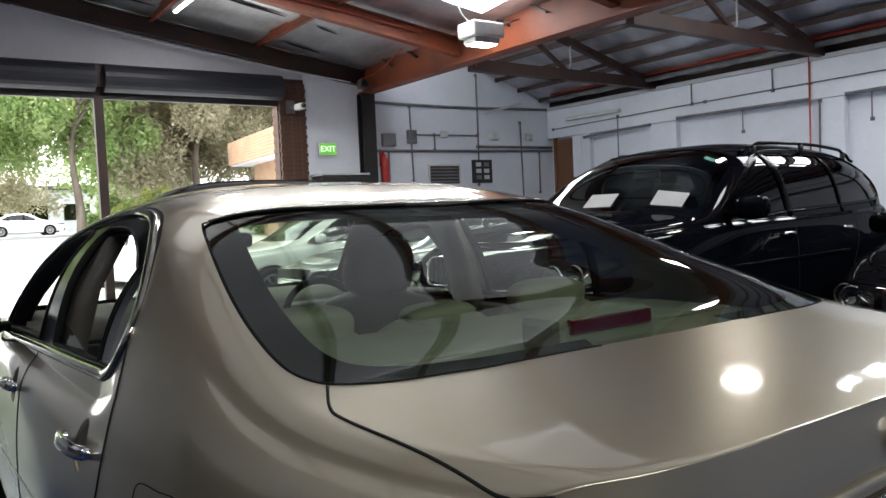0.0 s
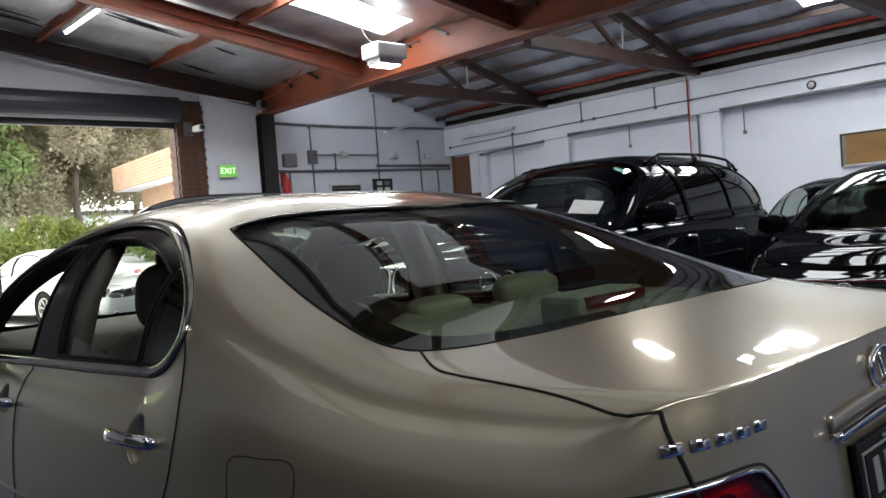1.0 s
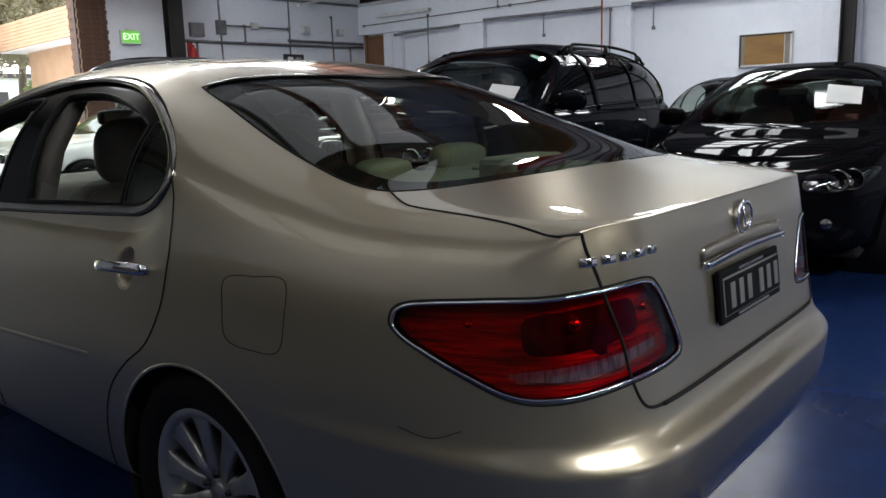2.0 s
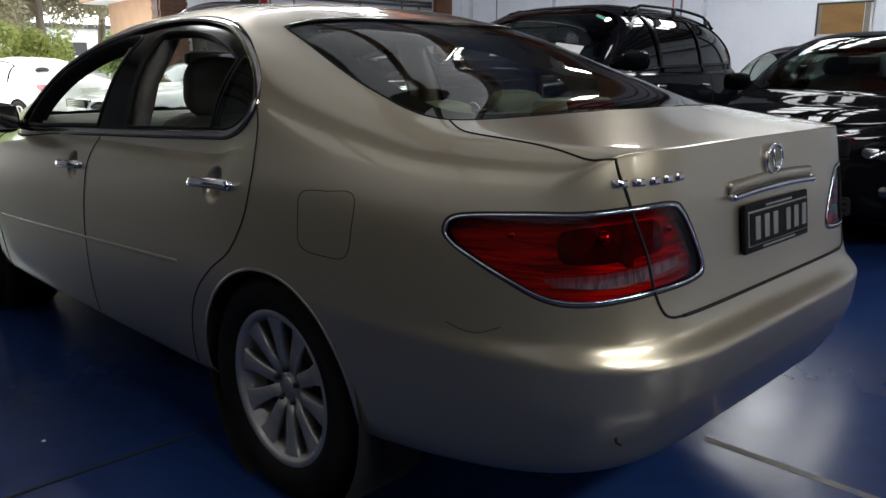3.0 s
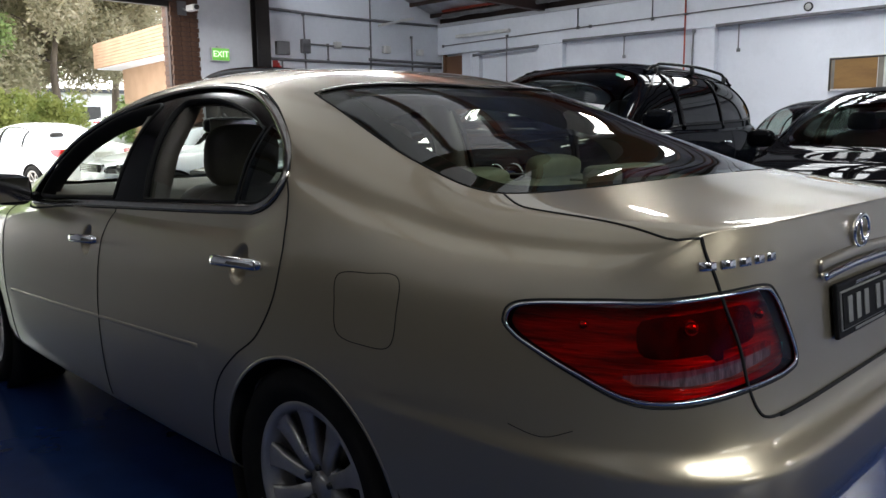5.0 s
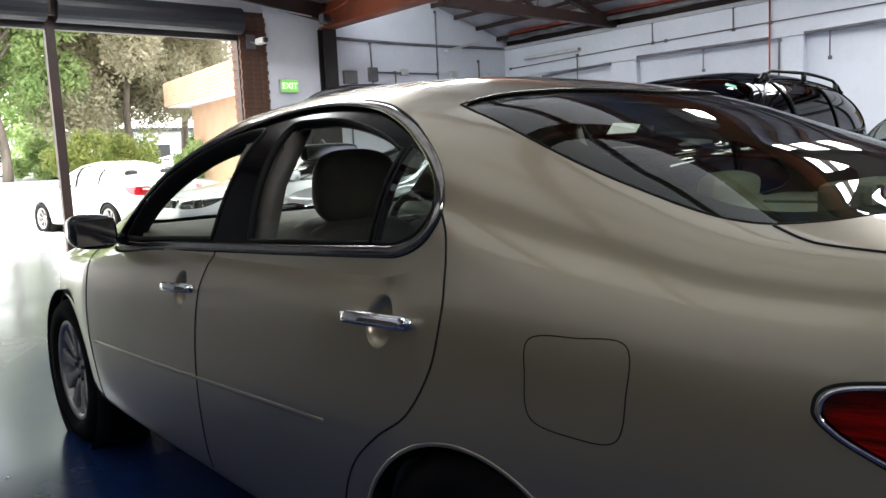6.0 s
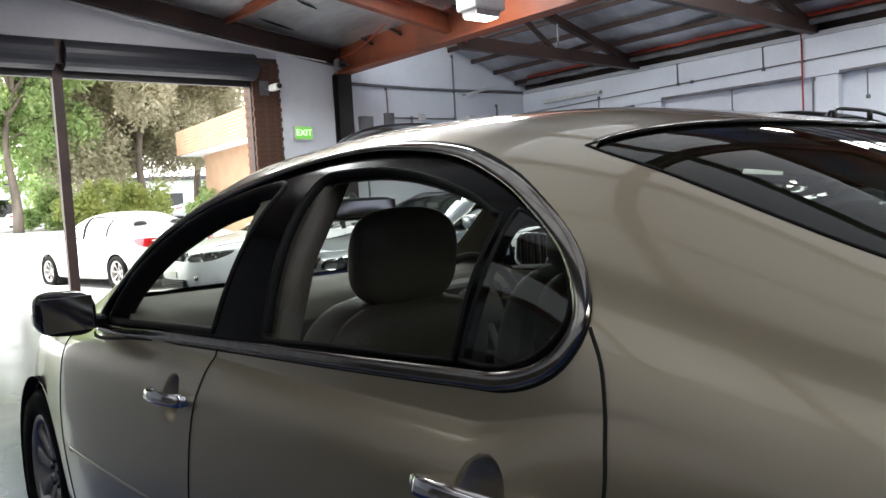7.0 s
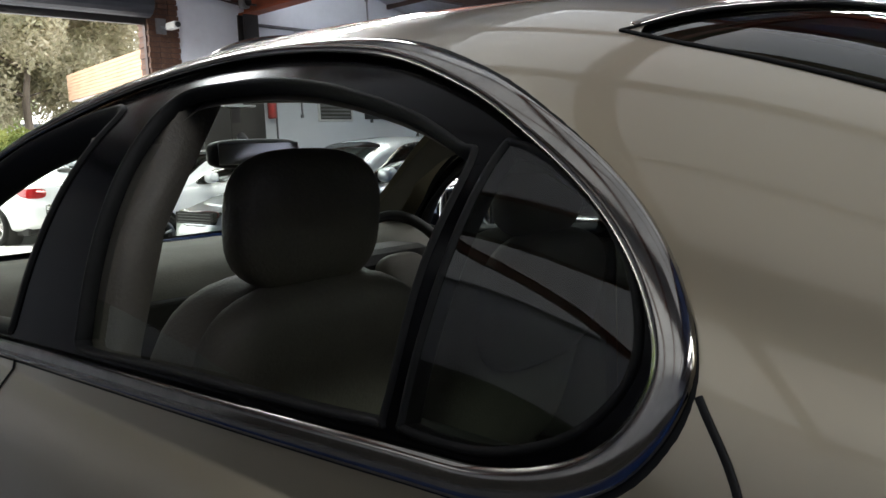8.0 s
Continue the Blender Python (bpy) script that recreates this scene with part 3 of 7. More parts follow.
def beam(name, a, b, wide, deep, mat, parent=None, flange=0.0, label=""):
    """A straight steel member from a to b; with flange, an I-section."""
    a, b = Vector(a), Vector(b)
    z = (b - a).normalized()
    side = z.cross(Vector((0, 0, 1)))
    side = side.normalized() if side.length > 1e-4 else Vector((1, 0, 0))
    up = side.cross(z)
    m = Matrix((side, up, z)).transposed().to_4x4()
    m.translation = (a + b) / 2
    ln = (b - a).length
    bm = bmesh.new()
    w, d, f = wide / 2, deep / 2, flange
    ring = [(-w, -d), (w, -d), (w, d), (-w, d)]
    if flange:
        ring = [(-w, -d), (w, -d), (w, f - d), (f / 2, f - d), (f / 2, d - f), (w, d - f), (w, d), (-w, d), (-w, d - f), (-f / 2, d - f), (-f / 2, f - d), (-w, f - d)]
    va, vb = [bm.verts.new((p, q, -ln / 2)) for p, q in ring], [bm.verts.new((p, q, ln / 2)) for p, q in ring]
    bm.faces.new(va[::-1]), bm.faces.new(vb)
    for i in range(len(ring)):
        j = (i + 1) % len(ring)
        bm.faces.new((va[i], va[j], vb[j], vb[i]))
    bmesh.ops.recalc_face_normals(bm, faces=bm.faces[:])
    bmesh.ops.transform(bm, matrix=m, verts=bm.verts)
    return part(name, bm, mat, parent, label)


def pipe(name, pts, radius, mat, parent=None, n=10, label=""):
    """A round pipe or cable along points."""
    p = np.array(pts, float)
    t = np.gradient(p, axis=0)
    t /= np.linalg.norm(t, axis=1, keepdims=True)
    loops = []
    for q, d in zip(p, t):
        ref = np.array([0, 0, 1.0]) if abs(d[2]) < 0.9 else np.array([1.0, 0, 0])
        u = np.cross(d, ref)
        u /= np.linalg.norm(u)
        w = np.cross(d, u)
        loops.append([q + radius * (math.cos(2 * math.pi * k / n) * u + math.sin(2 * math.pi * k / n) * w) for k in range(n)])
    return loft(name, loops, mat, parent, label=label)


XR, YF, XB = 11.75, 13.4, 6.7          # right wall, front wall, valley beam
XL, YB = -8.5, -20.0                   # walls behind the camera


def roof_left(x):
    return 4.30 + 0.152 * (6.6 - x)


def roof_right(x):
    return 3.80 + 0.30 * (XR - x)


floor = box("floor", (XL, YB, -0.2), (XR + 0.3, YF + 0.25, 0), FLOOR, bevel=0, kind="structure", label="worn blue painted concrete workshop floor", category="floor")
box("joint", (XL, 1.655, 0.0005), (-0.35, 1.668, 0.002), GAP, floor, 0)
prism("paint_line", [(0.325, 0.42), (0.36, 0.42), (0.335, -0.9), (0.30, -0.9)], "z", 0.0008, 0.0012, worn("yellow_line_paint", (0.12, 0.095, 0.05), (0.03, 0.045, 0.10), 0.5, 9, 40, 0), floor)

rs = np.random.RandomState(12)
fleck_v, fleck_f = [], []
for _ in range(45):
    fx, fy, fr = rs.uniform(-2.6, -1.15), rs.uniform(1.6, 6.5), rs.uniform(0.004, 0.013)
    k = len(fleck_v)
    fleck_v += [(fx + fr * rs.uniform(0.5, 1.2) * math.cos(a), fy + fr * rs.uniform(0.5, 1.4) * math.sin(a), 0.002) for a in np.linspace(0, 2 * np.pi, 6, endpoint=False)]
    fleck_f.append(tuple(range(k, k + 6)))
tagged(mesh_part("paint_flecks", fleck_v, fleck_f, PAPER, None, smooth=False), "scattered pale paint flecks on the workshop floor", "debris", kind="stuff")

wall_right = box("wall_right", (XR, YB, 0), (XR + 0.25, YF + 0.2, 3.62), WALL_WHITE, bevel=0.01, kind="structure", label="white painted brick side wall with piers and conduits", category="wall")
for y0, y1 in ((9.7, 10.35), (6.35, 6.75), (2.55, 3.1), (-1.0, -0.5), (-4.6, -4.0), (12.05, 12.3)):
    box("pier", (XR - 0.13, y0, 0), (XR - 0.001, y1, 2.93), WALL_WHITE, wall_right)
box("band", (XR - 0.132, YB, 2.94), (XR - 0.001, YF, 3.58), WALL_WHITE, wall_right)
box("ledge", (XR - 0.17, YB, 3.58), (XR + 0.05, YF, 3.66), WALL_GREY, wall_right)
box("eave_board", (XR - 0.05, YB, 3.662), (XR + 0.24, YF, 3.95), STEEL_BROWN, wall_right)
box("corbel", (XR - 0.128, 12.31, 2.0), (XR - 0.002, 12.6, 2.93), WALL_WHITE, wall_right)

wall_front = thing("wall_front", "white painted front wall with conduits beside two wide shutter openings", "wall", kind="structure")
prism("brickwork", [(5.38, 0), (XR, 0), (XR, 3.7), (XR, roof_right(XR)), (6.9, roof_right(6.9)), (5.38, 4.4)], "y", YF, YF + 0.22, WALL_WHITE, wall_front)
prism("gable_board", [(XL, 3.95), (5.38, 3.95), (5.38, 4.45), (XL, 6.55)], "y", YF + 0.05, YF + 0.2, WALL_WHITE, wall_front)
brick_col = thing("brick_column", "dark brown brick column between shutter opening and wall", "column", kind="structure")
rng = random.Random(4)
box("mortar", (4.86, YF - 0.06, 0), (5.36, YF + 0.28, 3.95), STEEL_BROWN, brick_col)
shared = {}
for c in range(45):
    for k in range(3):
        x0 = 4.845 + (0.0 if c % 2 else -0.0) + k * 0.18
        key = k if c % 2 else k + 3
        if key not in shared:
            bm = bmesh.new()
            bmesh.ops.create_cube(bm, size=1)
            bmesh.ops.scale(bm, vec=(0.172 if c % 2 else 0.17, 0.36, 0.076), verts=bm.verts)
            bmesh.ops.bevel(bm, geom=bm.edges[:], offset=0.004, segments=1, affect="EDGES")
            me = bpy.data.meshes.new("brick")
            bm.to_mesh(me), bm.free()
            me.materials.append(BRICK_BROWN)
            shared[key] = me
        b = new("brick", shared[key])
        b.location, b.parent = (x0 + 0.09 + (0.01 if c % 2 else -0.004), YF + 0.11 + rng.uniform(-0.003, 0.003), 0.045 + c * 0.086), brick_col
# Unseen wall; the dark lower sheet is added so the flank mirrors dark.
wall_left = box("wall_left", (XL - 0.2, YB, 0), (XL, YF + 0.2, 6.7), WALL_WHITE, kind="structure", label="unseen white side wall, dark below to keep the flank reflections dark", category="wall")
box("added_dark_lower", (XL + 0.002, YB, 0), (XL + 0.03, YF - 0.01, 3.0), WALL_UNSEEN_DARK, wall_left)
# unseen back wall, darkened to keep the car reflections low
box("wall_back", (XL, YB - 0.2, 0), (XR, YB, 6.7), WALL_UNSEEN_DARK, kind="structure", label="unseen plain back wall, kept dark for the car reflections", category="wall")
# Unseen front wall, painted white to brighten the flank and narrow the daylight.
box("wall_front_far", (XL, YF, 0), (-2.6, YF + 0.2, 3.95), WALL_WHITE, kind="structure", label="unseen white wall closing the front beside the shutter opening", category="wall")


def sheet(name, height, x0, x1, y0, y1, wave, mat, label, holes=()):
    """A roof lining of long sagging sheets, with openings left for the clear panels."""
    xs, ys = np.arange(x0, x1 + 1e-6, (x1 - x0) / 60), np.arange(y0, y1 + 1e-6, (y1 - y0) / 336)
    rs = np.random.RandomState(7)
    sag = rs.rand(300)
    v, f = [], []
    for x in xs:
        for y in ys:
            k = (y - y0) / 1.35
            v.append((x, y, height(x) - wave * math.sin(math.pi * (k % 1)) * (0.4 + sag[int(k)]) + 0.012 * noise.noise((x * 1.7, y * 2.3, 3))))
    n = len(ys)
    for i in range(len(xs) - 1):
        for j in range(n - 1):
            cx, cy = (xs[i] + xs[i + 1]) / 2, (ys[j] + ys[j + 1]) / 2
            if not any(a < cx < b and c < cy < d for a, b, c, d in holes):
                f.append((i * n + j, i * n + j + 1, (i + 1) * n + j + 1, (i + 1) * n + j))
    ob = mesh_part(name, v, f, mat, None, smooth=True)
    return tagged(ob, label, "ceiling", kind="structure")


ADDED_WATTS = 0.36                           # watts for a square metre of the added roof sheets
# Unseen glowing roof sheets, added to brighten the car's top and left flank.
SKY_ADDED = [(-8.3, -4.9, -2.0, 10.0), (-2.85, -1.2, -0.5, 7.0), (-1.0, 0.65, -0.5, 6.6), (0.85, 2.5, -0.5, 5.0), (2.7, 4.35, -0.5, 5.0)]
# The rows from y -12.6 and -9.6 are unseen repeats of the seen ones.
SKY_L = SKY_ADDED + [(0.95, 6.25, 8.3, 9.0), (4.9, 6.25, 1.3, 2.0), (-2.85, 2.5, -5.4, -4.6), (0.95, 6.25, -12.6, -11.9)]
SKY_R = [(x + 0.1, x + 0.55, y, y + 1.4) for y in (3.0, -9.6) for x in (7.5, 8.15, 8.8, 9.45, 10.1)]
sheet("ceiling_left", roof_left, XL, XB + 0.1, YB, YF + 0.2, 0.035, FOIL, "silver foil roof lining with sagging seams", SKY_L)
sheet("ceiling_right", roof_right, XB - 0.05, XR + 0.2, YB, YF + 0.2, 0.03, FOIL_OLD, "old silver foil lining under the trussed roof", SKY_R)
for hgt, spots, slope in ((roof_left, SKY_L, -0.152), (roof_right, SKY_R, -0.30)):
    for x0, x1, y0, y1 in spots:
        added = (x0, x1, y0, y1) in SKY_ADDED
        sk = thing("skylight", "unseen glowing roof sheet added to light the car" if added else "bright translucent roof sheet between the purlins", "skylight", "skylights")
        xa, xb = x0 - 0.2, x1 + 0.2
        prism("sheet", [(xa, hgt(xa) + 0.03), (xb, hgt(xb) + 0.03), (xb, hgt(xb) + 0.05), (xa, hgt(xa) + 0.05)], "y", y0 - 0.2, y1 + 0.2, SKY_ADDED_GLOW if added else SKY_SHEET, sk)
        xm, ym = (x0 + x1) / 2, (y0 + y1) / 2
        area("skylight_glow", pose(xm, ym, hgt(xm) + 0.015, 0, math.degrees(math.atan(-slope)), 0), x1 - x0, y1 - y0, ((20 if y0 > 0 else 9) if slope < -0.2 else ADDED_WATTS * (2.2 if x0 < -8 else 1.7 if x0 > 0.8 else 1) if added else 48 if y0 < 0 else 34) * (x1 - x0) * (y1 - y0), (0.95, 0.98, 1.0))

# ---- roof steel ----
valley = thing("valley_beam", "deep red-oxide steel valley beam with bracing cleats", "beam")
box("web", (XB - 0.02, YB, 3.78), (XB + 0.02, YF, 4.40), STEEL_RED, valley, 0)
box("bottom_flange", (XB - 0.14, YB, 3.74), (XB + 0.14, YF, 3.775), STEEL_RED, valley)
box("top_flange", (XB - 0.14, YB, 4.40), (XB + 0.14, YF, 4.43), STEEL_RED, valley)
for k in range(36):
    y = 12.6 - 0.85 * k
    beam("cleat", (XB - 0.03, y, 4.32), (XB - 0.07, y - 0.42, 4.10), 0.05, 0.03, STEEL_BLACK, valley)
for y in (YF - 0.1, 10.15, 6.7, 3.2, -0.3, -3.8, -7.3, -10.8, -14.3):
    r = thing("rafter", "sloping red-oxide steel rafter under the foil lining" if y < 13 else "dark brown sloping steel rafter along the front wall", "beam", "rafters")
    deep = 0.30
    beam("member", (XB, y, roof_left(XB) - 0.10 - deep / 2), (XL, y, roof_left(XL) - 0.10 - deep / 2), 0.15, deep, STEEL_RED if y < 13 else STEEL_BROWN, r, 0.018)
for x in (4.45, 2.6, 0.75, -1.1, -2.95, -4.8):
    p = thing("purlin", "red-oxide steel purlin carrying the foil lining", "beam", "purlins")
    beam("member", (x, YB, roof_left(x) - 0.085), (x, YF, roof_left(x) - 0.085), 0.07, 0.15, STEEL_RED, p, 0.012)
for y in (10.2, 6.7, 3.2, -0.3, -3.8, -7.3, -10.8, -14.3):
    t = thing("roof_truss", "dark brown steel roof truss resting on the side wall", "truss", "trusses")
    beam("bottom_chord", (XB + 0.25, y, 3.78), (XR + 0.02, y, 3.72), 0.14, 0.20, STEEL_BROWN, t)
    beam("top_chord", (XB, y, roof_right(XB) - 0.22), (XR - 0.1, y, roof_right(XR - 0.1) - 0.14), 0.12, 0.13, STEEL_BROWN, t)
    beam("strut", (9.25, y, 3.78), (7.9, y, roof_right(7.9) - 0.3), 0.06, 0.07, STEEL_BROWN, t)
    beam("strut", (9.35, y, 3.78), (10.2, y, roof_right(10.2) - 0.25), 0.06, 0.07, STEEL_BROWN, t)
    beam("hanger", (9.3, y, 3.8), (9.3, y, roof_right(9.3) - 0.2), 0.025, 0.025, PIPE_GREY, t)
for x in (11.4, 10.75, 10.1, 9.45, 8.8, 8.15, 7.5):
    p = thing("purlin", "thin dark steel purlin under the trussed roof", "beam", "right-hand purlins")
    beam("member", (x, YB, roof_right(x) - 0.07), (x, YF, roof_right(x) - 0.07), 0.05, 0.09, STEEL_BROWN, p)
post = thing("steel_post", "black steel post carrying the valley beam", "column")
beam("shaft", (XB - 0.02, YF - 0.1, 0), (XB - 0.02, YF - 0.1, 3.74), 0.30, 0.20, STEEL_BLACK, post, 0.02)
beam("foot_plate", (XB - 0.02, YF - 0.1, 0), (XB - 0.02, YF - 0.1, 0.02), 0.36, 0.3, STEEL_BLACK, post)
post2 = thing("steel_post", "black steel post against the white side wall", "column")
beam("shaft", (XR - 0.16, 2.72, 0), (XR - 0.16, 2.72, 3.6), 0.22, 0.20, STEEL_BLACK, post2, 0.02)

# ---- shutter openings ----
for x0, x1 in ((1.78, 4.86), (-2.6, 1.64)):
    sh = thing("roller_shutter", "rolled-up dark grey roller shutter over the opening", "shutter", "shutters")
    ang = [a * math.pi / 10 for a in range(20)]
    prism("drum", [(YF - 0.12 + 0.24 * math.cos(a), 3.76 + 0.23 * math.sin(a)) for a in ang], "x", x0, x1, ROLLER, sh)
    box("bottom_rail", (x0, YF - 0.02, 3.44), (x1, YF + 0.07, 3.58), STEEL_BLACK, sh)
    for k in range(4):
        box("slat", (x0 + 0.01, YF + 0.0, 3.585 + 0.06 * k), (x1 - 0.01, YF + 0.03, 3.638 + 0.06 * k), ROLLER, sh)
mull = thing("shutter_post", "dark brown steel post between the two shutter openings", "post")
beam("shaft", (1.71, YF + 0.02, 0), (1.71, YF + 0.02, 3.95), 0.14, 0.12, STEEL_BROWN, mull)
box("head_bracket", (1.60, YF - 0.2, 3.62), (1.82, YF - 0.12, 3.98), STEEL_BROWN, mull)
box("jamb", (4.835, YF + 0.0, 0), (4.86, YF + 0.1, 3.5), STEEL_BROWN, brick_col)

# ---- the champagne sedan ----
SEDAN = Shell(
    levels=[(0.31, 0.25, 0.20, 0.79, 0.22, 4.68), (0.35, 0.285, 0.26, 0.868, 0.14, 4.78), (0.42, 0.40, 0.42, 0.890, 0.098, 4.83),
            (0.515, 0.56, 0.56, 0.898, 0.062, 4.82), (0.592, 0.63, 0.62, 0.898, 0.056, 4.80), (0.655, 0.665, 0.65, 0.897, 0.098, 4.79),
            (0.76, 0.76, 0.70, 0.891, 0.122, 4.77), (0.88, 0.868, 0.745, 0.876, 0.136, 4.72), (0.985, 0.924, 0.775, 0.852, 0.146, 4.64),
            (1.042, 0.955, 0.80, 0.826, 0.152, 4.55)],
    top=[(0.152, 1.048), (0.24, 1.060), (0.42, 1.083), (0.62, 1.115), (0.90, 1.215), (1.35, 1.375), (1.7, 1.435), (2.15, 1.455), (2.55, 1.435),
         (2.8, 1.38), (3.2, 1.17), (3.5, 1.005), (3.62, 0.975), (4.2, 0.90), (4.45, 0.845), (4.56, 0.80)],
    power=[(0.2, 2.6), (0.6, 3.0), (1.0, 3.3), (1.4, 3.4), (2.9, 3.4), (3.5, 2.8), (4.5, 2.4)],
    tumble=[(0.3, 0.0), (0.7, 0.03), (1.4, 0.10), (2.6, 0.11), (3.1, 0.08), (3.6, 0.0)],
    rear=(6.4, 5.0), front=(4.0, 3.6), mid=2.3, columns=300, side_rows=64, top_rows=56, roll=(0.74, 1.33, (0.0, 0.19, 0.33, 0.9, 1.2, 1.45, 5.0), (0, 0, 1, 1, 0.85, 0, 0)))

WINDOW = smooth_closed([(3.15, 0.942), (2.7, 0.962), (2.27, 0.981), (1.8, 1.0), (1.5, 1.014), (1.39, 1.022), (1.311, 1.052), (1.279, 1.100), (1.295, 1.147),
                        (1.345, 1.197), (1.43, 1.248), (1.535, 1.296), (1.68, 1.34), (1.86, 1.366), (2.03, 1.374), (2.2, 1.364), (2.35, 1.342),
                        (2.54, 1.302), (2.70, 1.262), (2.87, 1.197), (3.02, 1.095)], 160)
REAR_SCREEN = np.array([(-0.05, 0.53), (0.2, 0.535), (0.4, 0.546), (0.49, 0.562), (0.577, 0.59), (0.64, 0.635), (0.668, 0.68), (0.681, 0.75), (0.677, 0.87), (0.655, 1.04),
                        (0.62, 1.23), (0.575, 1.42), (0.55, 1.43), (0.42, 1.36), (0.29, 1.31), (0.1, 1.285), (-0.05, 1.283)])
OPEN_FRONT = smooth_closed([(2.322, 1.025), (2.334, 1.004), (2.365, 1.0), (2.6, 0.99), (2.85, 0.978), (3.06, 0.970), (3.055, 1.010), (2.97, 1.10), (2.82, 1.195), (2.60, 1.275), (2.40, 1.315), (2.29, 1.326), (2.25, 1.325), (2.23, 1.312), (2.237, 1.28), (2.275, 1.16), (2.305, 1.075)], 120)
OPEN_REAR = smooth_closed([(2.093, 1.04), (2.090, 1.016), (2.06, 1.010), (1.9, 1.018), (1.7, 1.026), (1.53, 1.034), (1.510, 1.046), (1.499, 1.15), (1.489, 1.232), (1.512, 1.246), (1.60, 1.280), (1.74, 1.314), (1.88, 1.334), (2.02, 1.338), (2.07, 1.335), (2.092, 1.32), (2.097, 1.28), (2.095, 1.15)], 120)
QUARTER = smooth_closed([(1.484, 1.036), (1.41, 1.038), (1.342, 1.064), (1.308, 1.106), (1.320, 1.154), (1.360, 1.198), (1.41, 1.228), (1.453, 1.244), (1.466, 1.236), (1.478, 1.15), (1.490, 1.05)], 60)
WINDSCREEN = np.array([(-0.05, 2.72), (0.5, 2.72), (0.56, 2.75), (0.72, 3.3), (0.70, 3.4), (0.5, 3.50), (-0.05, 3.55)])
ARCH = lambda y0, r: [(y0 + r * math.cos(a), 0.33 + r * math.sin(a) * 0.98) for a in np.linspace(-0.7, math.pi + 0.7, 48)]

CUP = lambda y0, z0: [(y0 + 0.048 * math.cos(a), z0 + 0.056 * math.sin(a)) for a in np.linspace(0, 2 * np.pi, 40, endpoint=False)]


def wheel(parent, x, y, side, radius=0.328, width=0.215, rim_r=0.222, spokes=9, rim_mat=None):
    """A tyre on a spoked alloy rim, its face outwards."""
    rim_mat = rim_mat or ALLOY
    w = tagged(new("wheel"))
    w.parent = parent
    w.location = (x, y, radius)
    o, r = side, radius
    h = width / 2
    lathe("tyre", [(rim_r - 0.01, -o * h), (rim_r + 0.02, -o * h * 1.05), (r - 0.03, -o * h * 1.08), (r - 0.006, -o * h * 0.85), (r, -o * h * 0.4), (r, o * h * 0.4),
                   (r - 0.006, o * h * 0.85), (r - 0.03, o * h * 1.06), (rim_r + 0.03, o * h * 1.04), (rim_r + 0.008, o * h * 0.92), (rim_r - 0.004, o * h * 0.8)], RUBBER, w, 64)
    lathe("rim", [(rim_r + 0.006, o * h * 0.9), (rim_r - 0.004, o * h * 0.93), (rim_r - 0.018, o * h * 0.84), (rim_r - 0.03, o * h * 0.3), (rim_r - 0.05, -o * h * 0.6)], rim_mat, w, 64)
    lathe("brake_disc", [(0.0, o * 0.012), (0.15, o * 0.012), (0.152, -o * 0.01)], worn("brake_steel", (0.07, 0.065, 0.06), (0.05, 0.045, 0.04), 0.5, 20, 90, 0.1, 0.7) if "brake_steel" not in bpy.data.materials else bpy.data.materials["brake_steel"], w, 40)
    for k in range(spokes):
        a = 2 * math.pi * k / spokes + 0.16
        loops = []
        for rr, half, face, deep in ((0.045, 0.013, 0.060, 0.035), (0.09, 0.013, 0.070, 0.035), (0.15, 0.0165, 0.076, 0.03), (rim_r - 0.03, 0.023, 0.080, 0.028), (rim_r - 0.006, 0.036, 0.084, 0.024)):
            ring = []
            for u, v in ((-1, 0), (-0.8, 0.9), (0.8, 0.9), (1, 0), (0.8, -1), (-0.8, -1)):
                t = half * (1.45 if spokes == 10 else 1) * u
                ring.append((o * (face + deep * 0.12 * v - (deep * 0.7 if v < 0 else 0)), rr * math.cos(a) - t * math.sin(a), rr * math.sin(a) + t * math.cos(a)))
            loops.append(ring)
        loft("spoke", loops, rim_mat, w)
    lathe("hub", [(0.0, o * 0.066), (0.022, o * 0.066), (0.025, o * 0.063), (0.028, o * 0.060), (0.066, o * 0.062), (0.072, o * 0.03)], rim_mat, w, 32)
    for k in range(5):
        a = 2 * math.pi * k / 5 + 0.3
        lathe("wheel_nut", [(0, o * 0.074), (0.008, o * 0.074), (0.011, o * 0.058)], BLACK_PLASTIC, w, 8, at=(0, 0.05 * math.cos(a), 0.05 * math.sin(a)))
    return w


def add_pieces(car, pieces, looks):
    """Turns shell pieces into parts. looks: name -> (part name, material, label)."""
    made = {}
    for (name, side), (v, f, n) in pieces.items():
        pname, mat, label = looks[name]
        made[name, side] = mesh_part(pname, v, f, mat, car, n, label)
    return made


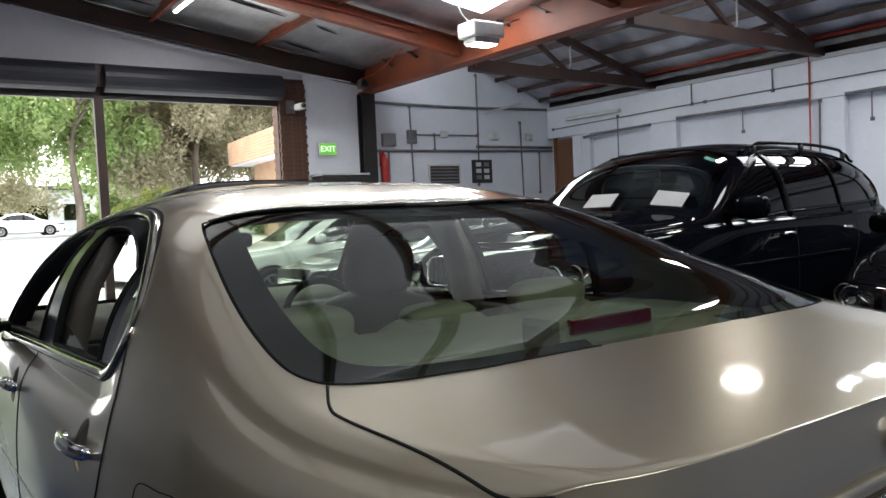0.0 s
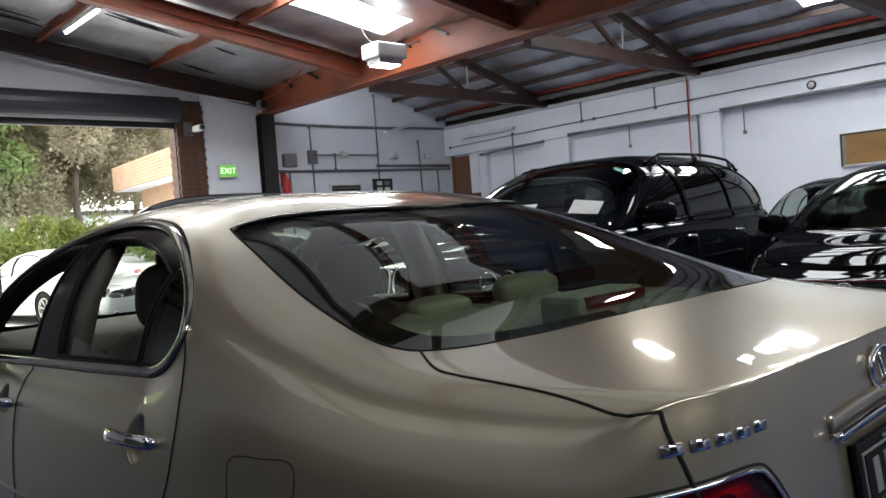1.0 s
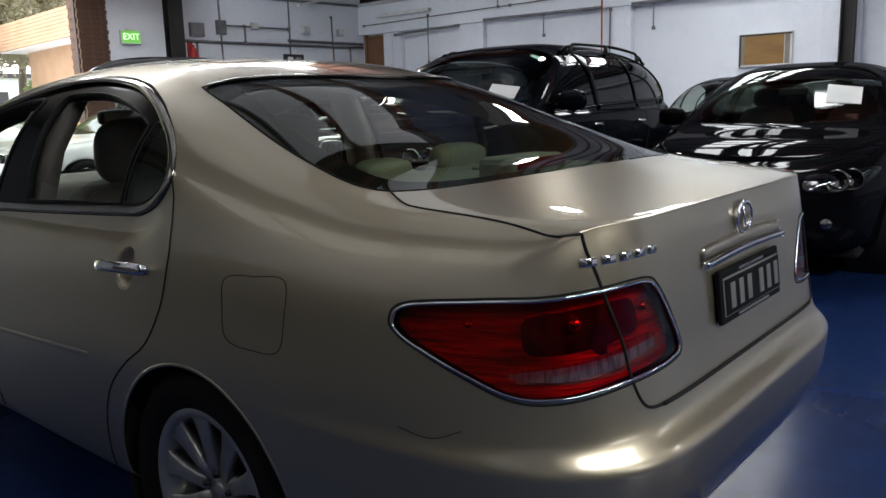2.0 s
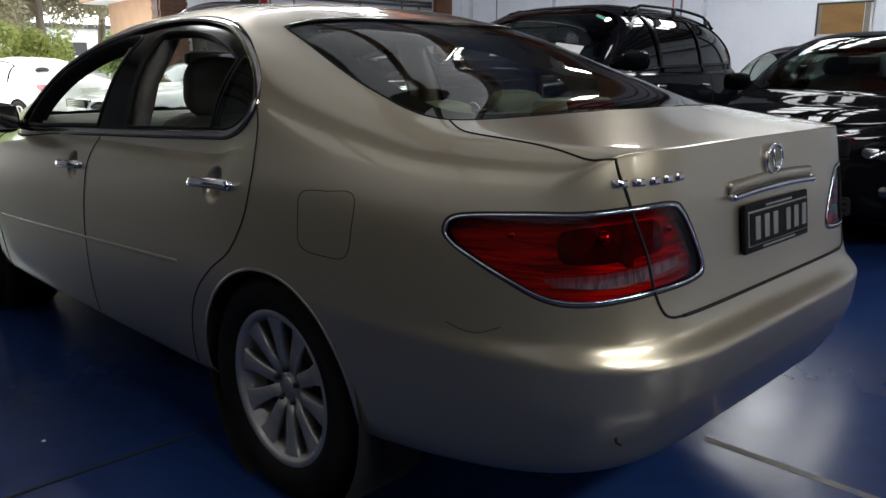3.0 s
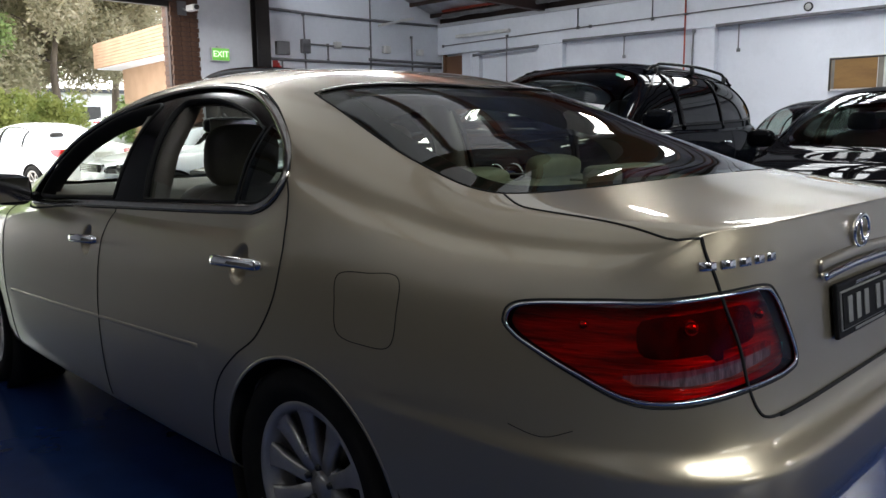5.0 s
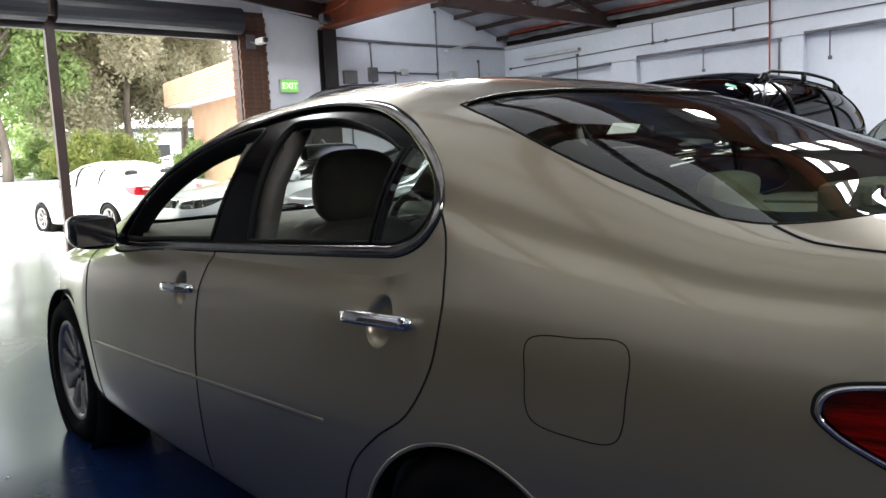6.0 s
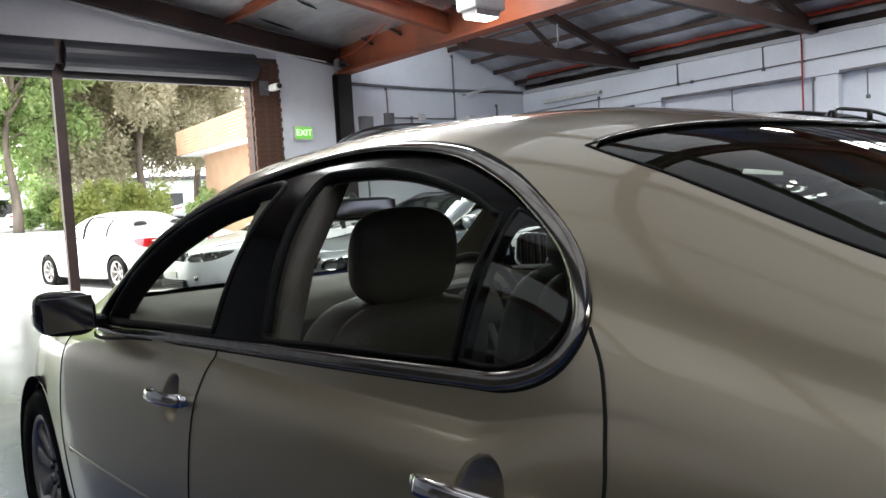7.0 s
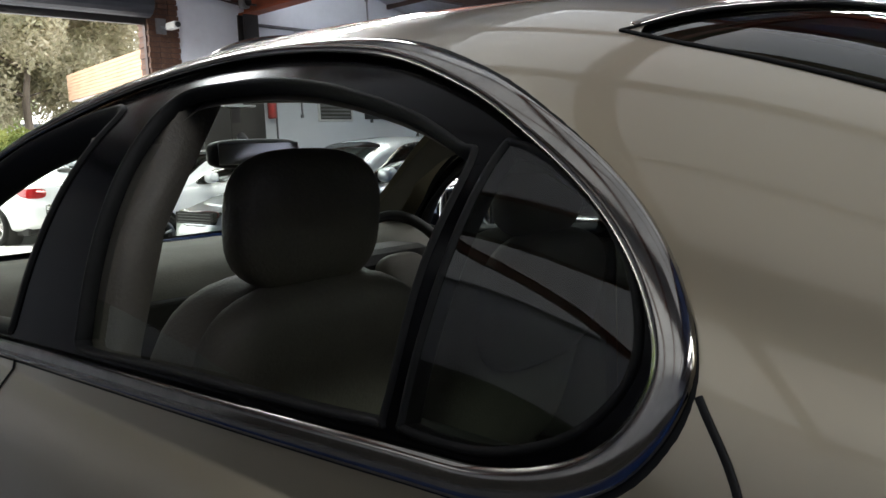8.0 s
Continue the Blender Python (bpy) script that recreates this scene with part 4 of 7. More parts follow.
def sedan_fittings(car, S, line):
    """Handles, mirrors, wheels, badges, plate, arches."""
    for side in (-1, 1):
        for name, y0, y1, z0, z1 in (("rear", 1.50, 1.285, 0.876, 0.886), ("front", 2.53, 2.335, 0.846, 0.856)):
            ys = np.linspace(y0, y1, 24)
            t = np.linspace(0, 1, 24)
            q = np.stack([ys, z0 + (z1 - z0) * t], 1)
            p, n = S.on(q, "side", (0, 1), 0.0, side)
            h = tagged(new("door_handle"), "chrome pull handle over a recess")
            h.parent = car
            lift = 0.012 + 0.022 * np.sin(np.pi * t.clip(0.0, 1)) ** 0.35
            strip("grip", p + n * lift[:, None], n, 0.030, 0.017, CHROME, h, sink=0.5)
            for k in (0, -1):
                strip("foot", np.stack([p[k] - n[k] * 0.004, p[k] + n[k] * 0.016]), np.tile([0.0, 0, 1], (2, 1)), 0.026, 0.024, CHROME, h, sink=0.5)
            # recess cup behind the grip
            ym, zm = (y0 + y1) / 2, (z0 + z1) / 2
            a = np.linspace(0, 2 * np.pi, 40, endpoint=False)
            rings = []
            for r, dep in ((1.06, -0.0015), (0.96, -0.002), (0.9, -0.010), (0.75, -0.022), (0.4, -0.029)):
                c, nn = S.on(np.stack([ym + 0.048 * r * np.cos(a), zm - 0.002 + 0.056 * r * np.sin(a)], 1), "side", (0, 1), dep, side)
                rings.append(c)
            v = np.vstack(rings + [rings[-1].mean(0)[None]])
            f = [(i * 40 + j, i * 40 + (j + 1) % 40, (i + 1) * 40 + (j + 1) % 40, (i + 1) * 40 + j) for i in range(4) for j in range(40)]
            f += [(160 + j, 160 + (j + 1) % 40, 200) for j in range(40)]
            mesh_part("recess", v, f, PAINT_GOLD, h)
        # door mirror
        mir = tagged(new("door_mirror"), "body-coloured door mirror with black back")
        mir.parent = car
        mx, my, mz = (0.925, 3.13, 1.0) if side < 0 else (0.905, 3.26, 1.05)
        loops = []
        for d, s in ((-0.055, 0.92), (-0.045, 1.0), (0.0, 1.02), (0.05, 0.94), (0.085, 0.72), (0.105, 0.35)):
            a = np.linspace(0, 2 * np.pi, 32, endpoint=False)
            sx, sz = np.sign(np.cos(a)) * abs(np.cos(a)) ** 0.6, np.sign(np.sin(a)) * abs(np.sin(a)) ** 0.6
            loops.append(np.stack([side * (mx + 0.080 * s * sx), my + d + 0 * a, mz + 0.064 * s * sz + 0.006 * sx], 1))
        loft("housing", loops, PAINT_GOLD if side > 0 else GLOSS_BLACK, mir)
        bevel_box("mirror_glass", (side * mx - 0.068, my - 0.062, mz - 0.05), (side * mx + 0.068, my - 0.057, mz + 0.05), CHROME, mir, 0.002)
        bevel_box("arm", (side * 0.80 - 0.06, my - 0.03, mz - 0.055), (side * 0.80 + 0.06, my + 0.04, mz - 0.015), GLOSS_BLACK, mir, 0.012)
        for y0 in (1.12, 3.84):
            wheel(car, side * 0.762, y0, side, spokes=10)
            lathe("wheel_arch_liner", [(0.372, side * 0.87), (0.366, side * 0.6), (0.3, side * 0.55), (0.0, side * 0.54)], UNDER, car, 48, at=(0, y0, 0.33))
            a = np.linspace(-0.42, math.pi + 0.42, 60)
            p, n = S.on(np.stack([y0 + 0.352 * np.cos(a), 0.33 + 0.345 * np.sin(a)], 1), "side", (0, 1), 0.0, side)
            strip("arch_lip", p, n, 0.010, 0.005, PAINT_GOLD, car, sink=0.8)
    # badge, letters, garnish and plate on the boot lid
    b, n = S.on([(0.002, 0.986)], "end", (0, 1), 0.004, 1)
    a = np.linspace(0, 2 * np.pi, 40, endpoint=False)
    ring = np.stack([0.046 * np.cos(a), 0 * a, 0.036 * np.sin(a)], 1) + b[0]
    bad = tagged(new("boot_badge"), "chrome oval badge")
    bad.parent = car
    strip("ring", ring, np.tile(n[0], (40, 1)), 0.010, 0.010, CHROME, bad, True, 0.3)
    strip("bar", np.array([(-0.012, 0, 0.028), (0.0, 0, -0.004), (0.006, 0, -0.018), (0.034, 0, -0.018)]) + b[0], np.tile(n[0], (4, 1)), 0.009, 0.009, CHROME, bad, sink=0.3)
    lets = tagged(new("boot_lettering"), "row of five small chrome bars")
    lets.parent = car
    for k in range(5):
        x = 0.628 - 0.039 * k
        q = [(x, 0.978 + 0.001 * k), (x - 0.014, 0.978 + 0.001 * k), (x - 0.028, 0.978 + 0.001 * k)]
        p, n = S.on(q, "end", (0, 1), 0.001, -1)
        strip("bar", p, n, 0.017, 0.004, CHROME, lets, sink=0.3)
    gx = np.linspace(-0.248, 0.248, 40)
    p, n = S.on(np.stack([abs(gx), 0.914 + 0.007 * (1 - (gx / 0.248) ** 2)], 1), "end", (0, 1), 0.0, 1)
    p[:, 0] = gx
    strip("plate_garnish", p + n * 0.012, n, 0.016, 0.014, CHROME, car, sink=0.5, label="chrome strip over the plate")
    p2 = p.copy()
    p2[:, 2] += 0.022
    strip("garnish_cover", p2 + n * 0.002, n, 0.030, 0.016, PAINT_GOLD, car, sink=0.75)
    plate = tagged(new("number_plate"), "black plate with pale bars and a thin pale border")
    plate.parent = car
    plate.matrix_local = pose(0, 0.120, 0.832, -6.5)
    bevel_box("frame", (-0.193, -0.006, -0.060), (0.193, 0.006, 0.060), PLATE_BLACK, plate, 0.004)
    bevel_box("face", (-0.180, -0.009, -0.044), (0.180, -0.004, 0.042), PLATE_DIM, plate, 0.002)
    bevel_box("field", (-0.1765, -0.0115, -0.0405), (0.1765, -0.0085, 0.0385), PLATE_BLACK, plate, 0.001)
    for k in range(6):
        x = -0.138 + 0.052 * k + (0.026 if k > 2 else 0)
        bevel_box("bar", (x - 0.0135, -0.0135, -0.029), (x + 0.0135, -0.0108, 0.028), PLATE_DIM, plate, 0.001)
    bevel_box("bar", (-0.10, -0.0085, -0.054), (0.10, -0.0062, -0.048), PLATE_DIM, plate, 0.001)
    bevel_box("bar", (-0.08, -0.0085, 0.046), (0.08, -0.0062, 0.053), SMOKE_LENS, plate, 0.001)
    # roof sunroof visor, raised
    xs = np.linspace(-0.46, 0.46, 41)
    bow = 2.33 + 0.09 * (1 - (xs / 0.46) ** 2)
    zz = 1.405 + 0.052 * (1 - (abs(xs) / 0.47) ** 2.6)
    for nm, hgt in (("sunroof_visor", 0.03),):
        low = np.stack([xs, bow - 0.05, zz - 0.008], 1)
        top = np.stack([xs, bow, zz + hgt * (1 - (abs(xs) / 0.475) ** 6)], 1)
        top2 = top + np.array([0, 0.012, -0.002])
        low2 = low + np.array([0, 0.012, -0.012])
        loft(nm, [np.stack([low[i], top[i], top2[i], low2[i]]) for i in range(41)], GLOSS_BLACK, car, label="dark raised sunroof visor")
    glass = bmesh.new()
    lean = [(x, y) for x in np.linspace(-0.42, 0.42, 15) for y in np.linspace(2.40, 2.78, 9)]
    vs = [glass.verts.new((x, y, S.top(y) - 0.055 * (abs(x) / 0.5) ** 2.4 + 0.003)) for x, y in lean]
    for i in range(14):
        for j in range(8):
            glass.faces.new((vs[i * 9 + j], vs[i * 9 + j + 1], vs[i * 9 + j + 10], vs[i * 9 + j + 9]))
    part("sunroof", glass, GLOSS_BLACK, car, "dark glass sunroof panel")
    # black border of the rear screen, roof seams
    q = REAR_SCREEN[REAR_SCREEN[:, 0] >= 0]
    edge = smooth_open(q, 160)
    c = np.array([0.0, 0.95])
    inner = c + (edge - c) * np.array([0.90, 0.865])
    for side in (-1, 1):
        po = S.on(edge, "top", (1, 2), -0.008, side)[0]
        pi = S.on(inner, "top", (1, 2), -0.008, side)[0]
        m = len(edge)
        mesh_part("screen_border", np.vstack([po, pi]), [(i, i + 1, m + i + 1, m + i) for i in range(m - 1)], FRIT, car, label="black border of the rear screen")
        p, n = S.on(edge, "top", (1, 2), 0.0, side)
        strip("screen_seal", p, n, 0.006, 0.003, RUBBER, car, sink=0.5)
    # a bright strip over the rear screen
    e2 = smooth_open([(0.556, 1.436), (0.50, 1.412), (0.42, 1.37), (0.29, 1.32), (0.1, 1.295), (0.0, 1.293)], 60)
    for side in (-1, 1):
        p, n = S.on(e2, "top", (1, 2), 0.0, side)
        strip("screen_moulding", p, n, 0.010, 0.006, SATIN, car, sink=0.4)


def sedan_cabin(car):
    """Lining, seats, shelf, dashboard and doors seen through the glass."""
    fine = Shell([tuple(r) for r in np.stack([SEDAN.level[k](np.linspace(0, 1, 10)) for k in range(6)], 1)],
                 [(y, SEDAN.top(y)) for y in np.linspace(0.18, 4.56, 60)], [(y, SEDAN.power(y)) for y in np.linspace(0.2, 4.5, 12)],
                 [(y, SEDAN.tumble(y)) for y in np.linspace(0.3, 3.6, 12)], SEDAN.rear, SEDAN.front, SEDAN.mid, SEDAN.climb, 120, 16, 30, SEDAN.roll)
    pcs = shell_meshes(fine, [("hole", [(2.335, 1.0), (3.2, 0.96), (3.15, 1.06), (3.02, 1.16), (2.86, 1.235), (2.6, 1.295), (2.38, 1.315), (2.325, 1.15)], "side", (1, 2), "join", 0), ("hole", OPEN_REAR, "side", (1, 2), "join", 0), ("hole", QUARTER, "side", (1, 2), "join", 0),
                              ("hole", np.array([0, 0.95]) + (REAR_SCREEN - np.array([0, 0.95])) * np.array([1.04, 1.05]), "top", (1, 2), "join", 0), ("hole", WINDSCREEN, "top", (1, 2), "join", 0)])
    v, f, n = pcs["body", 0]
    keep = np.array([(v[q][:, 2].min() > 1.0) and (0.62 < v[q][:, 1].mean() < 3.3) for q in f])
    mesh_part("headlining", v - 0.035 * n, f[keep], TRIM_PALE, car, -n, "pale cloth headlining and pillar trim")
    bevel_box("floor_pan", (-0.78, 0.75, 0.2), (0.78, 4.5, 0.30), UNDER, car, 0.02)
    bevel_box("boot_floor", (-0.70, 0.3, 0.3), (0.70, 1.0, 0.45), UNDER, car, 0.02)
    bevel_box("engine_bay", (-0.6, 3.5, 0.3), (0.6, 4.5, 0.62), UNDER, car, 0.02)
    shelf = bevel_box("parcel_shelf", (-0.66, 0.60, 1.03), (0.66, 1.27, 1.05), TRIM_PALE, car, 0.01, "pale rear parcel shelf")
    bl = bevel_box("high_brake_lamp", (-0.14, 0.70, 1.045), (0.14, 0.82, 1.122), TRIM_PALE, car, 0.02, "pale brake lamp housing")
    bevel_box("lens", (-0.115, 0.692, 1.088), (0.115, 0.72, 1.117), RED_DARK, bl, 0.004)
    for x in (-0.42, 0.42):
        bevel_box("shelf_pad", (x - 0.20, 0.86, 1.048), (x + 0.20, 1.12, 1.058), TRIM_PALE, shelf, 0.005)
    # rear bench
    bench = tagged(new("rear_bench"), "pale leather rear bench seat")
    bench.parent = car
    for x in (-0.40, 0.0, 0.40):
        blob("backrest", (x, 1.38, 0.755), (0.44, 0.24, 0.64), LEATHER_PALE, bench, 4, pose(0, 0, 0, 22))
        blob("cushion", (x, 1.68, 0.48), (0.44, 0.52, 0.22), LEATHER_PALE, bench, 4)
    for x, wide, z0, tall in ((-0.395, 0.27, 1.072, 0.105), (0.0, 0.22, 1.062, 0.07), (0.385, 0.27, 1.078, 0.10)):
        blob("headrest", (x, 1.31, z0), (wide, 0.10, tall), LEATHER_PALE, bench, 3.2, pose(0, 0, 0, 10))
    # front seats
    for x in (-0.38, 0.38):
        seat = tagged(new("front_seat"), "grey-beige leather front seat with tall headrest")
        seat.parent = car
        y0 = 2.20 if x < 0 else 2.28
        blob("backrest", (x, y0 + 0.10, 0.72), (0.52, 0.20, 0.66), LEATHER, seat, 3.6, pose(0, 0, 0, 16))
        blob("shoulder_panel", (x, y0 - 0.02, 0.86), (0.46, 0.14, 0.36), LEATHER, seat, 3.0, pose(0, 0, 0, 16))
        blob("headrest", (x - 0.01, y0 - 0.035, 1.134), (0.29, 0.13, 0.235), LEATHER, seat, 3.0, pose(0, 0, 0, 9))
        blob("cushion", (x, y0 + 0.42, 0.42), (0.52, 0.58, 0.2), LEATHER, seat, 4)
        for k in (-0.06, 0.06):
            pipe("post", [(x + k, y0 + 0.0, 1.0), (x + k, y0 - 0.02, 1.08)], 0.007, CHROME, seat)
    bevel_box("centre_console", (-0.11, 1.9, 0.3), (0.11, 3.1, 0.60), TRIM_DARK, car, 0.03)
    # dashboard: a padded shelf sloping to the cowl
    prof = [(2.95, 0.45), (2.93, 0.62), (2.91, 0.78), (2.92, 0.91), (2.97, 0.962), (3.05, 0.982), (3.2, 0.992), (3.46, 0.985), (3.46, 0.45)]
    dash = loft("dashboard", [np.array([(x, y + 0.05 * (x / 0.75) ** 2 * 0, z) for y, z in prof]) for x in np.linspace(-0.76, 0.76, 20)], TRIM_PALE, car, label="pale padded dashboard")
    bevel_box("fascia", (-0.72, 2.885, 0.60), (0.72, 2.93, 0.90), TRIM_DARK, dash, 0.01)
    bevel_box("wood_strip", (-0.68, 2.876, 0.70), (0.68, 2.90, 0.76), WALNUT, dash, 0.006)
    for x in (-0.6, -0.12, 0.12, 0.6):
        bevel_box("vent", (x - 0.07, 2.872, 0.825), (x + 0.07, 2.89, 0.885), PIPE_GREY, dash, 0.01)
    bevel_box("instrument_hood", (0.20, 2.80, 0.86), (0.56, 3.05, 0.955), TRIM_DARK, dash, 0.04)
    sw = tagged(new("steering_wheel"), "dark leather steering wheel")
    sw.parent = car
    sw.matrix_local = pose(0.38, 2.74, 0.88, 65)
    a = np.linspace(0, 2 * np.pi, 48, endpoint=False)
    strip("rim", np.stack([0.19 * np.cos(a), 0.19 * np.sin(a), 0 * a], 1), np.tile([0.0, 0, 1], (48, 1)), 0.03, 0.03, TRIM_DARK, sw, True, 0.5)
    blob("hub", (0, 0, -0.02), (0.19, 0.15, 0.07), TRIM_PALE, sw, 3)
    for u, w in (((-0.19, 0.0), (-0.08, 0.0)), ((0.19, 0.0), (0.08, 0.0)), ((0.0, -0.19), (0.0, -0.06))):
        strip("spoke", np.array([(*u, 0.0), (*w, -0.01)]), np.tile([0.0, 0, 1], (2, 1)), 0.04, 0.015, TRIM_PALE, sw, sink=0.5)
    rv = tagged(new("rear_view_mirror"), "black interior mirror on the windscreen")
    rv.parent = car
    blob("housing", (-0.03, 2.87, 1.252), (0.27, 0.05, 0.075), BLACK_PLASTIC, rv, 4)
    bevel_box("mirror_glass", (-0.15, 2.842, 1.225), (0.09, 2.846, 1.279), CHROME, rv, 0.002)
    pipe("stem", [(-0.03, 2.88, 1.26), (-0.03, 2.93, 1.30)], 0.012, BLACK_PLASTIC, rv)
    for side in (-1, 1):
        for y0, y1 in ((1.42, 2.22), (2.30, 3.28)):
            d = bevel_box("door_card", (side * 0.775 - 0.035, y0, 0.32), (side * 0.775 + 0.035, y1, 0.965), TRIM_PALE, car, 0.02, "pale inner door trim")
            bevel_box("armrest", (side * 0.71 - 0.05, y0 + 0.1, 0.62), (side * 0.71 + 0.05, y1 - 0.15, 0.68), LEATHER, d, 0.02)
            bevel_box("pull", (side * 0.737 - 0.008, y0 + 0.42, 0.80), (side * 0.737 + 0.008, y0 + 0.58, 0.85), TRIM_DARK, d, 0.006)
            bevel_box("wood_strip", (side * 0.738 - 0.006, y0 + 0.08, 0.70), (side * 0.738 + 0.006, y0 + 0.36, 0.755), WALNUT, d, 0.004)
        loft("pillar_trim", [np.array([(side * (x + 0.03 * u), y + 0.065 * w, z) for u, w in ((-1, -1), (-1, 1), (1, 1), (1, -1))]) for x, y, z in ((0.755, 2.19, 0.5), (0.745, 2.18, 0.98), (0.70, 2.165, 1.15), (0.60, 2.15, 1.33))], LEATHER, car, label="grey-beige centre pillar trim")
    bevel_box("bulkhead", (-0.7, 1.16, 0.35), (0.7, 1.20, 1.03), UNDER, car, 0.005)


def build_sedan():
    car = thing("sedan", "champagne gold metallic four-door sedan with open windows on blue floor", "car")
    S = SEDAN
    door_gap = [(2.285, 0.99), (2.284, 0.95), (2.285, 0.90), (2.298, 0.85), (2.313, 0.75), (2.321, 0.6), (2.318, 0.42), (2.30, 0.24)]
    rear_gap = [(1.262, 1.10), (1.230, 1.055), (1.207, 0.98), (1.199, 0.914), (1.216, 0.81), (1.287, 0.705), (1.39, 0.635), (1.475, 0.56), (1.525, 0.47), (1.545, 0.36), (1.55, 0.24)]
    front_gap = [(3.30, 0.93), (3.42, 0.86), (3.44, 0.6), (3.40, 0.42), (3.36, 0.24)]
    rg, dg, fg = smooth_open(rear_gap, 60), smooth_open(door_gap, 40), smooth_open(front_gap, 30)
    rear_door = np.vstack([rg, dg[::-1]])
    front_door = np.vstack([dg, fg[::-1], [(3.13, 0.95)]])
    tail = smooth_closed([(0.932, 0.866), (0.903, 0.898), (0.774, 0.912), (0.658, 0.916), (0.549, 0.924), (0.455, 0.926), (0.421, 0.906), (0.384, 0.845), (0.357, 0.778),
                          (0.388, 0.758), (0.503, 0.750), (0.646, 0.738), (0.728, 0.746), (0.81, 0.782), (0.874, 0.815), (0.915, 0.84)], 140)
    tail_strip = [(0.386, 0.788), (0.394, 0.820), (0.50, 0.806), (0.60, 0.796), (0.70, 0.789), (0.742, 0.783), (0.71, 0.767), (0.60, 0.763), (0.50, 0.771)]
    tail_dark = smooth_closed([(0.446, 0.832), (0.50, 0.822), (0.60, 0.814), (0.69, 0.816), (0.705, 0.855), (0.69, 0.884), (0.60, 0.893), (0.50, 0.898), (0.462, 0.893), (0.447, 0.86)], 60)
    bonnet = [(-0.02, 3.60), (0.66, 3.50), (0.70, 4.2), (0.62, 4.45), (-0.02, 4.53)]
    head = smooth_closed([(4.62, 0.66), (4.40, 0.70), (4.22, 0.76), (4.30, 0.785), (4.5, 0.765), (4.64, 0.73)], 60)
    regions = [
        ("front_open", OPEN_FRONT, "side", (1, 2), "apart", 0.0),
        ("rear_open", OPEN_REAR, "side", (1, 2), "apart", 0.0),
        ("quarter", QUARTER, "side", (1, 2), "apart", 0.006),
        ("window", WINDOW, "side", (1, 2), "apart", 0.006),
        ("rear_screen", REAR_SCREEN, "top", (1, 2), "join", 0.004),
        ("windscreen", WINDSCREEN, "top", (1, 2), "join", 0.004),
        ("tail_strip", tail_strip, "corner", (0, 1), "apart", 0.004),
        ("tail_dark", tail_dark, "corner", (0, 1), "apart", 0.004),
        ("tail", tail, "corner", (0, 1), "apart", 0.004),
        ("arch_r", ARCH(1.12, 0.352), "side", (0, 1), "apart", 0.0),
        ("arch_f", ARCH(3.84, 0.352), "side", (0, 1), "apart", 0.0),
        ("head", head, "side", (0, 1), "apart", 0.003),
        ("cup", CUP(1.3925, 0.879), "side", (0, 1), "apart", 0.0),
        ("cup", CUP(2.4325, 0.849), "side", (0, 1), "apart", 0.0),
        ("rear_door", rear_door, "side", (0, 2), "apart", 0.0),
        ("front_door", front_door, "side", (0, 2), "apart", 0.0),
        ("bonnet", bonnet, "top", (1, 2), "join", 0.0),
    ]
    pieces = shell_meshes(S, regions)
    for key in [k for k in pieces if k[0] in ("front_open", "rear_open", "arch_r", "arch_f", "cup")]:
        pieces.pop(key)
    tail_pieces = {k: pieces.pop(k) for k in list(pieces) if k[0].startswith("tail")}
    looks = {"body": ("body", PAINT_GOLD, ""), "rear_screen": ("rear_screen", GLASS_GREEN, "green-tinted rear screen glass"), "windscreen": ("windscreen", GLASS_CLEAR, "clear windscreen glass"),
             "window": ("window_frame", FRAME_BLACK, "black window frame"), "quarter": ("quarter_glass", GLASS_QUARTER, "tinted quarter glass"),
             "head": ("headlight", LENS_CLEAR, "clear headlight lens"), "rear_door": ("rear_door", PAINT_GOLD, ""), "front_door": ("front_door", PAINT_GOLD, ""), "bonnet": ("bonnet", PAINT_GOLD, "")}
    made = add_pieces(car, pieces, looks)

    # tail lamps: red lens, smoked reversing strip, chrome surround, shut line through the lamp
    for side in (-1, 1):
        lamp = tagged(new("tail_lamp"), "red tail lamp with smoked lower strip")
        lamp.parent = car
        for key, nm, lens, back in (("tail", "red_lens", RED_GLASS, LAMP_RED), ("tail_dark", "dark_lens", RED_GLASS, LAMP_DARK), ("tail_strip", "reversing_lens", SMOKE_GLASS, LAMP_RIB)):
            v, f, n = tail_pieces[key, side]
            mesh_part(nm, v, f, lens, lamp, n)
            mesh_part("reflector", v - 0.022 * n, f, back, lamp, n)
        for u0, z0, r0 in ((0.60, 0.868, 0.030), (0.44, 0.875, 0.022), (0.80, 0.87, 0.02)):
            p, nn = S.on([(u0, z0)], "corner", (0, 1), -0.020, side)
            blob("bulb", p[0], (r0, r0, r0), CHROME, lamp, 2, n=10)
        p, nn = S.on(tail, "corner", (0, 1), 0.0, side)
        strip("surround", p, nn, 0.0065, 0.006, CHROME, lamp, True, 0.4)
        c0 = tail.mean(0)
        p, nn = S.on(c0 + (tail - c0) * np.array([1.022, 1.075]), "corner", (0, 1), 0.0, side)
        strip("shut_line", p, nn, 0.005, 0.003, GAP, lamp, True, 0.5)

    def line(q, view, zone, name="shut_line", mat=GAP, w=0.0048, t=0.004, parent=car, closed=False, sink=0.45, both=True):
        for side in ((-1, 1) if both else (-1,)):
            p, nn = S.on(q, view, zone, 0.0, side)
            strip(name, p, nn, w, t, mat, parent, closed, sink)

    line(rg, "side", (0, 2))
    line(dg, "side", (0, 2))
    line(fg, "side", (0, 2))
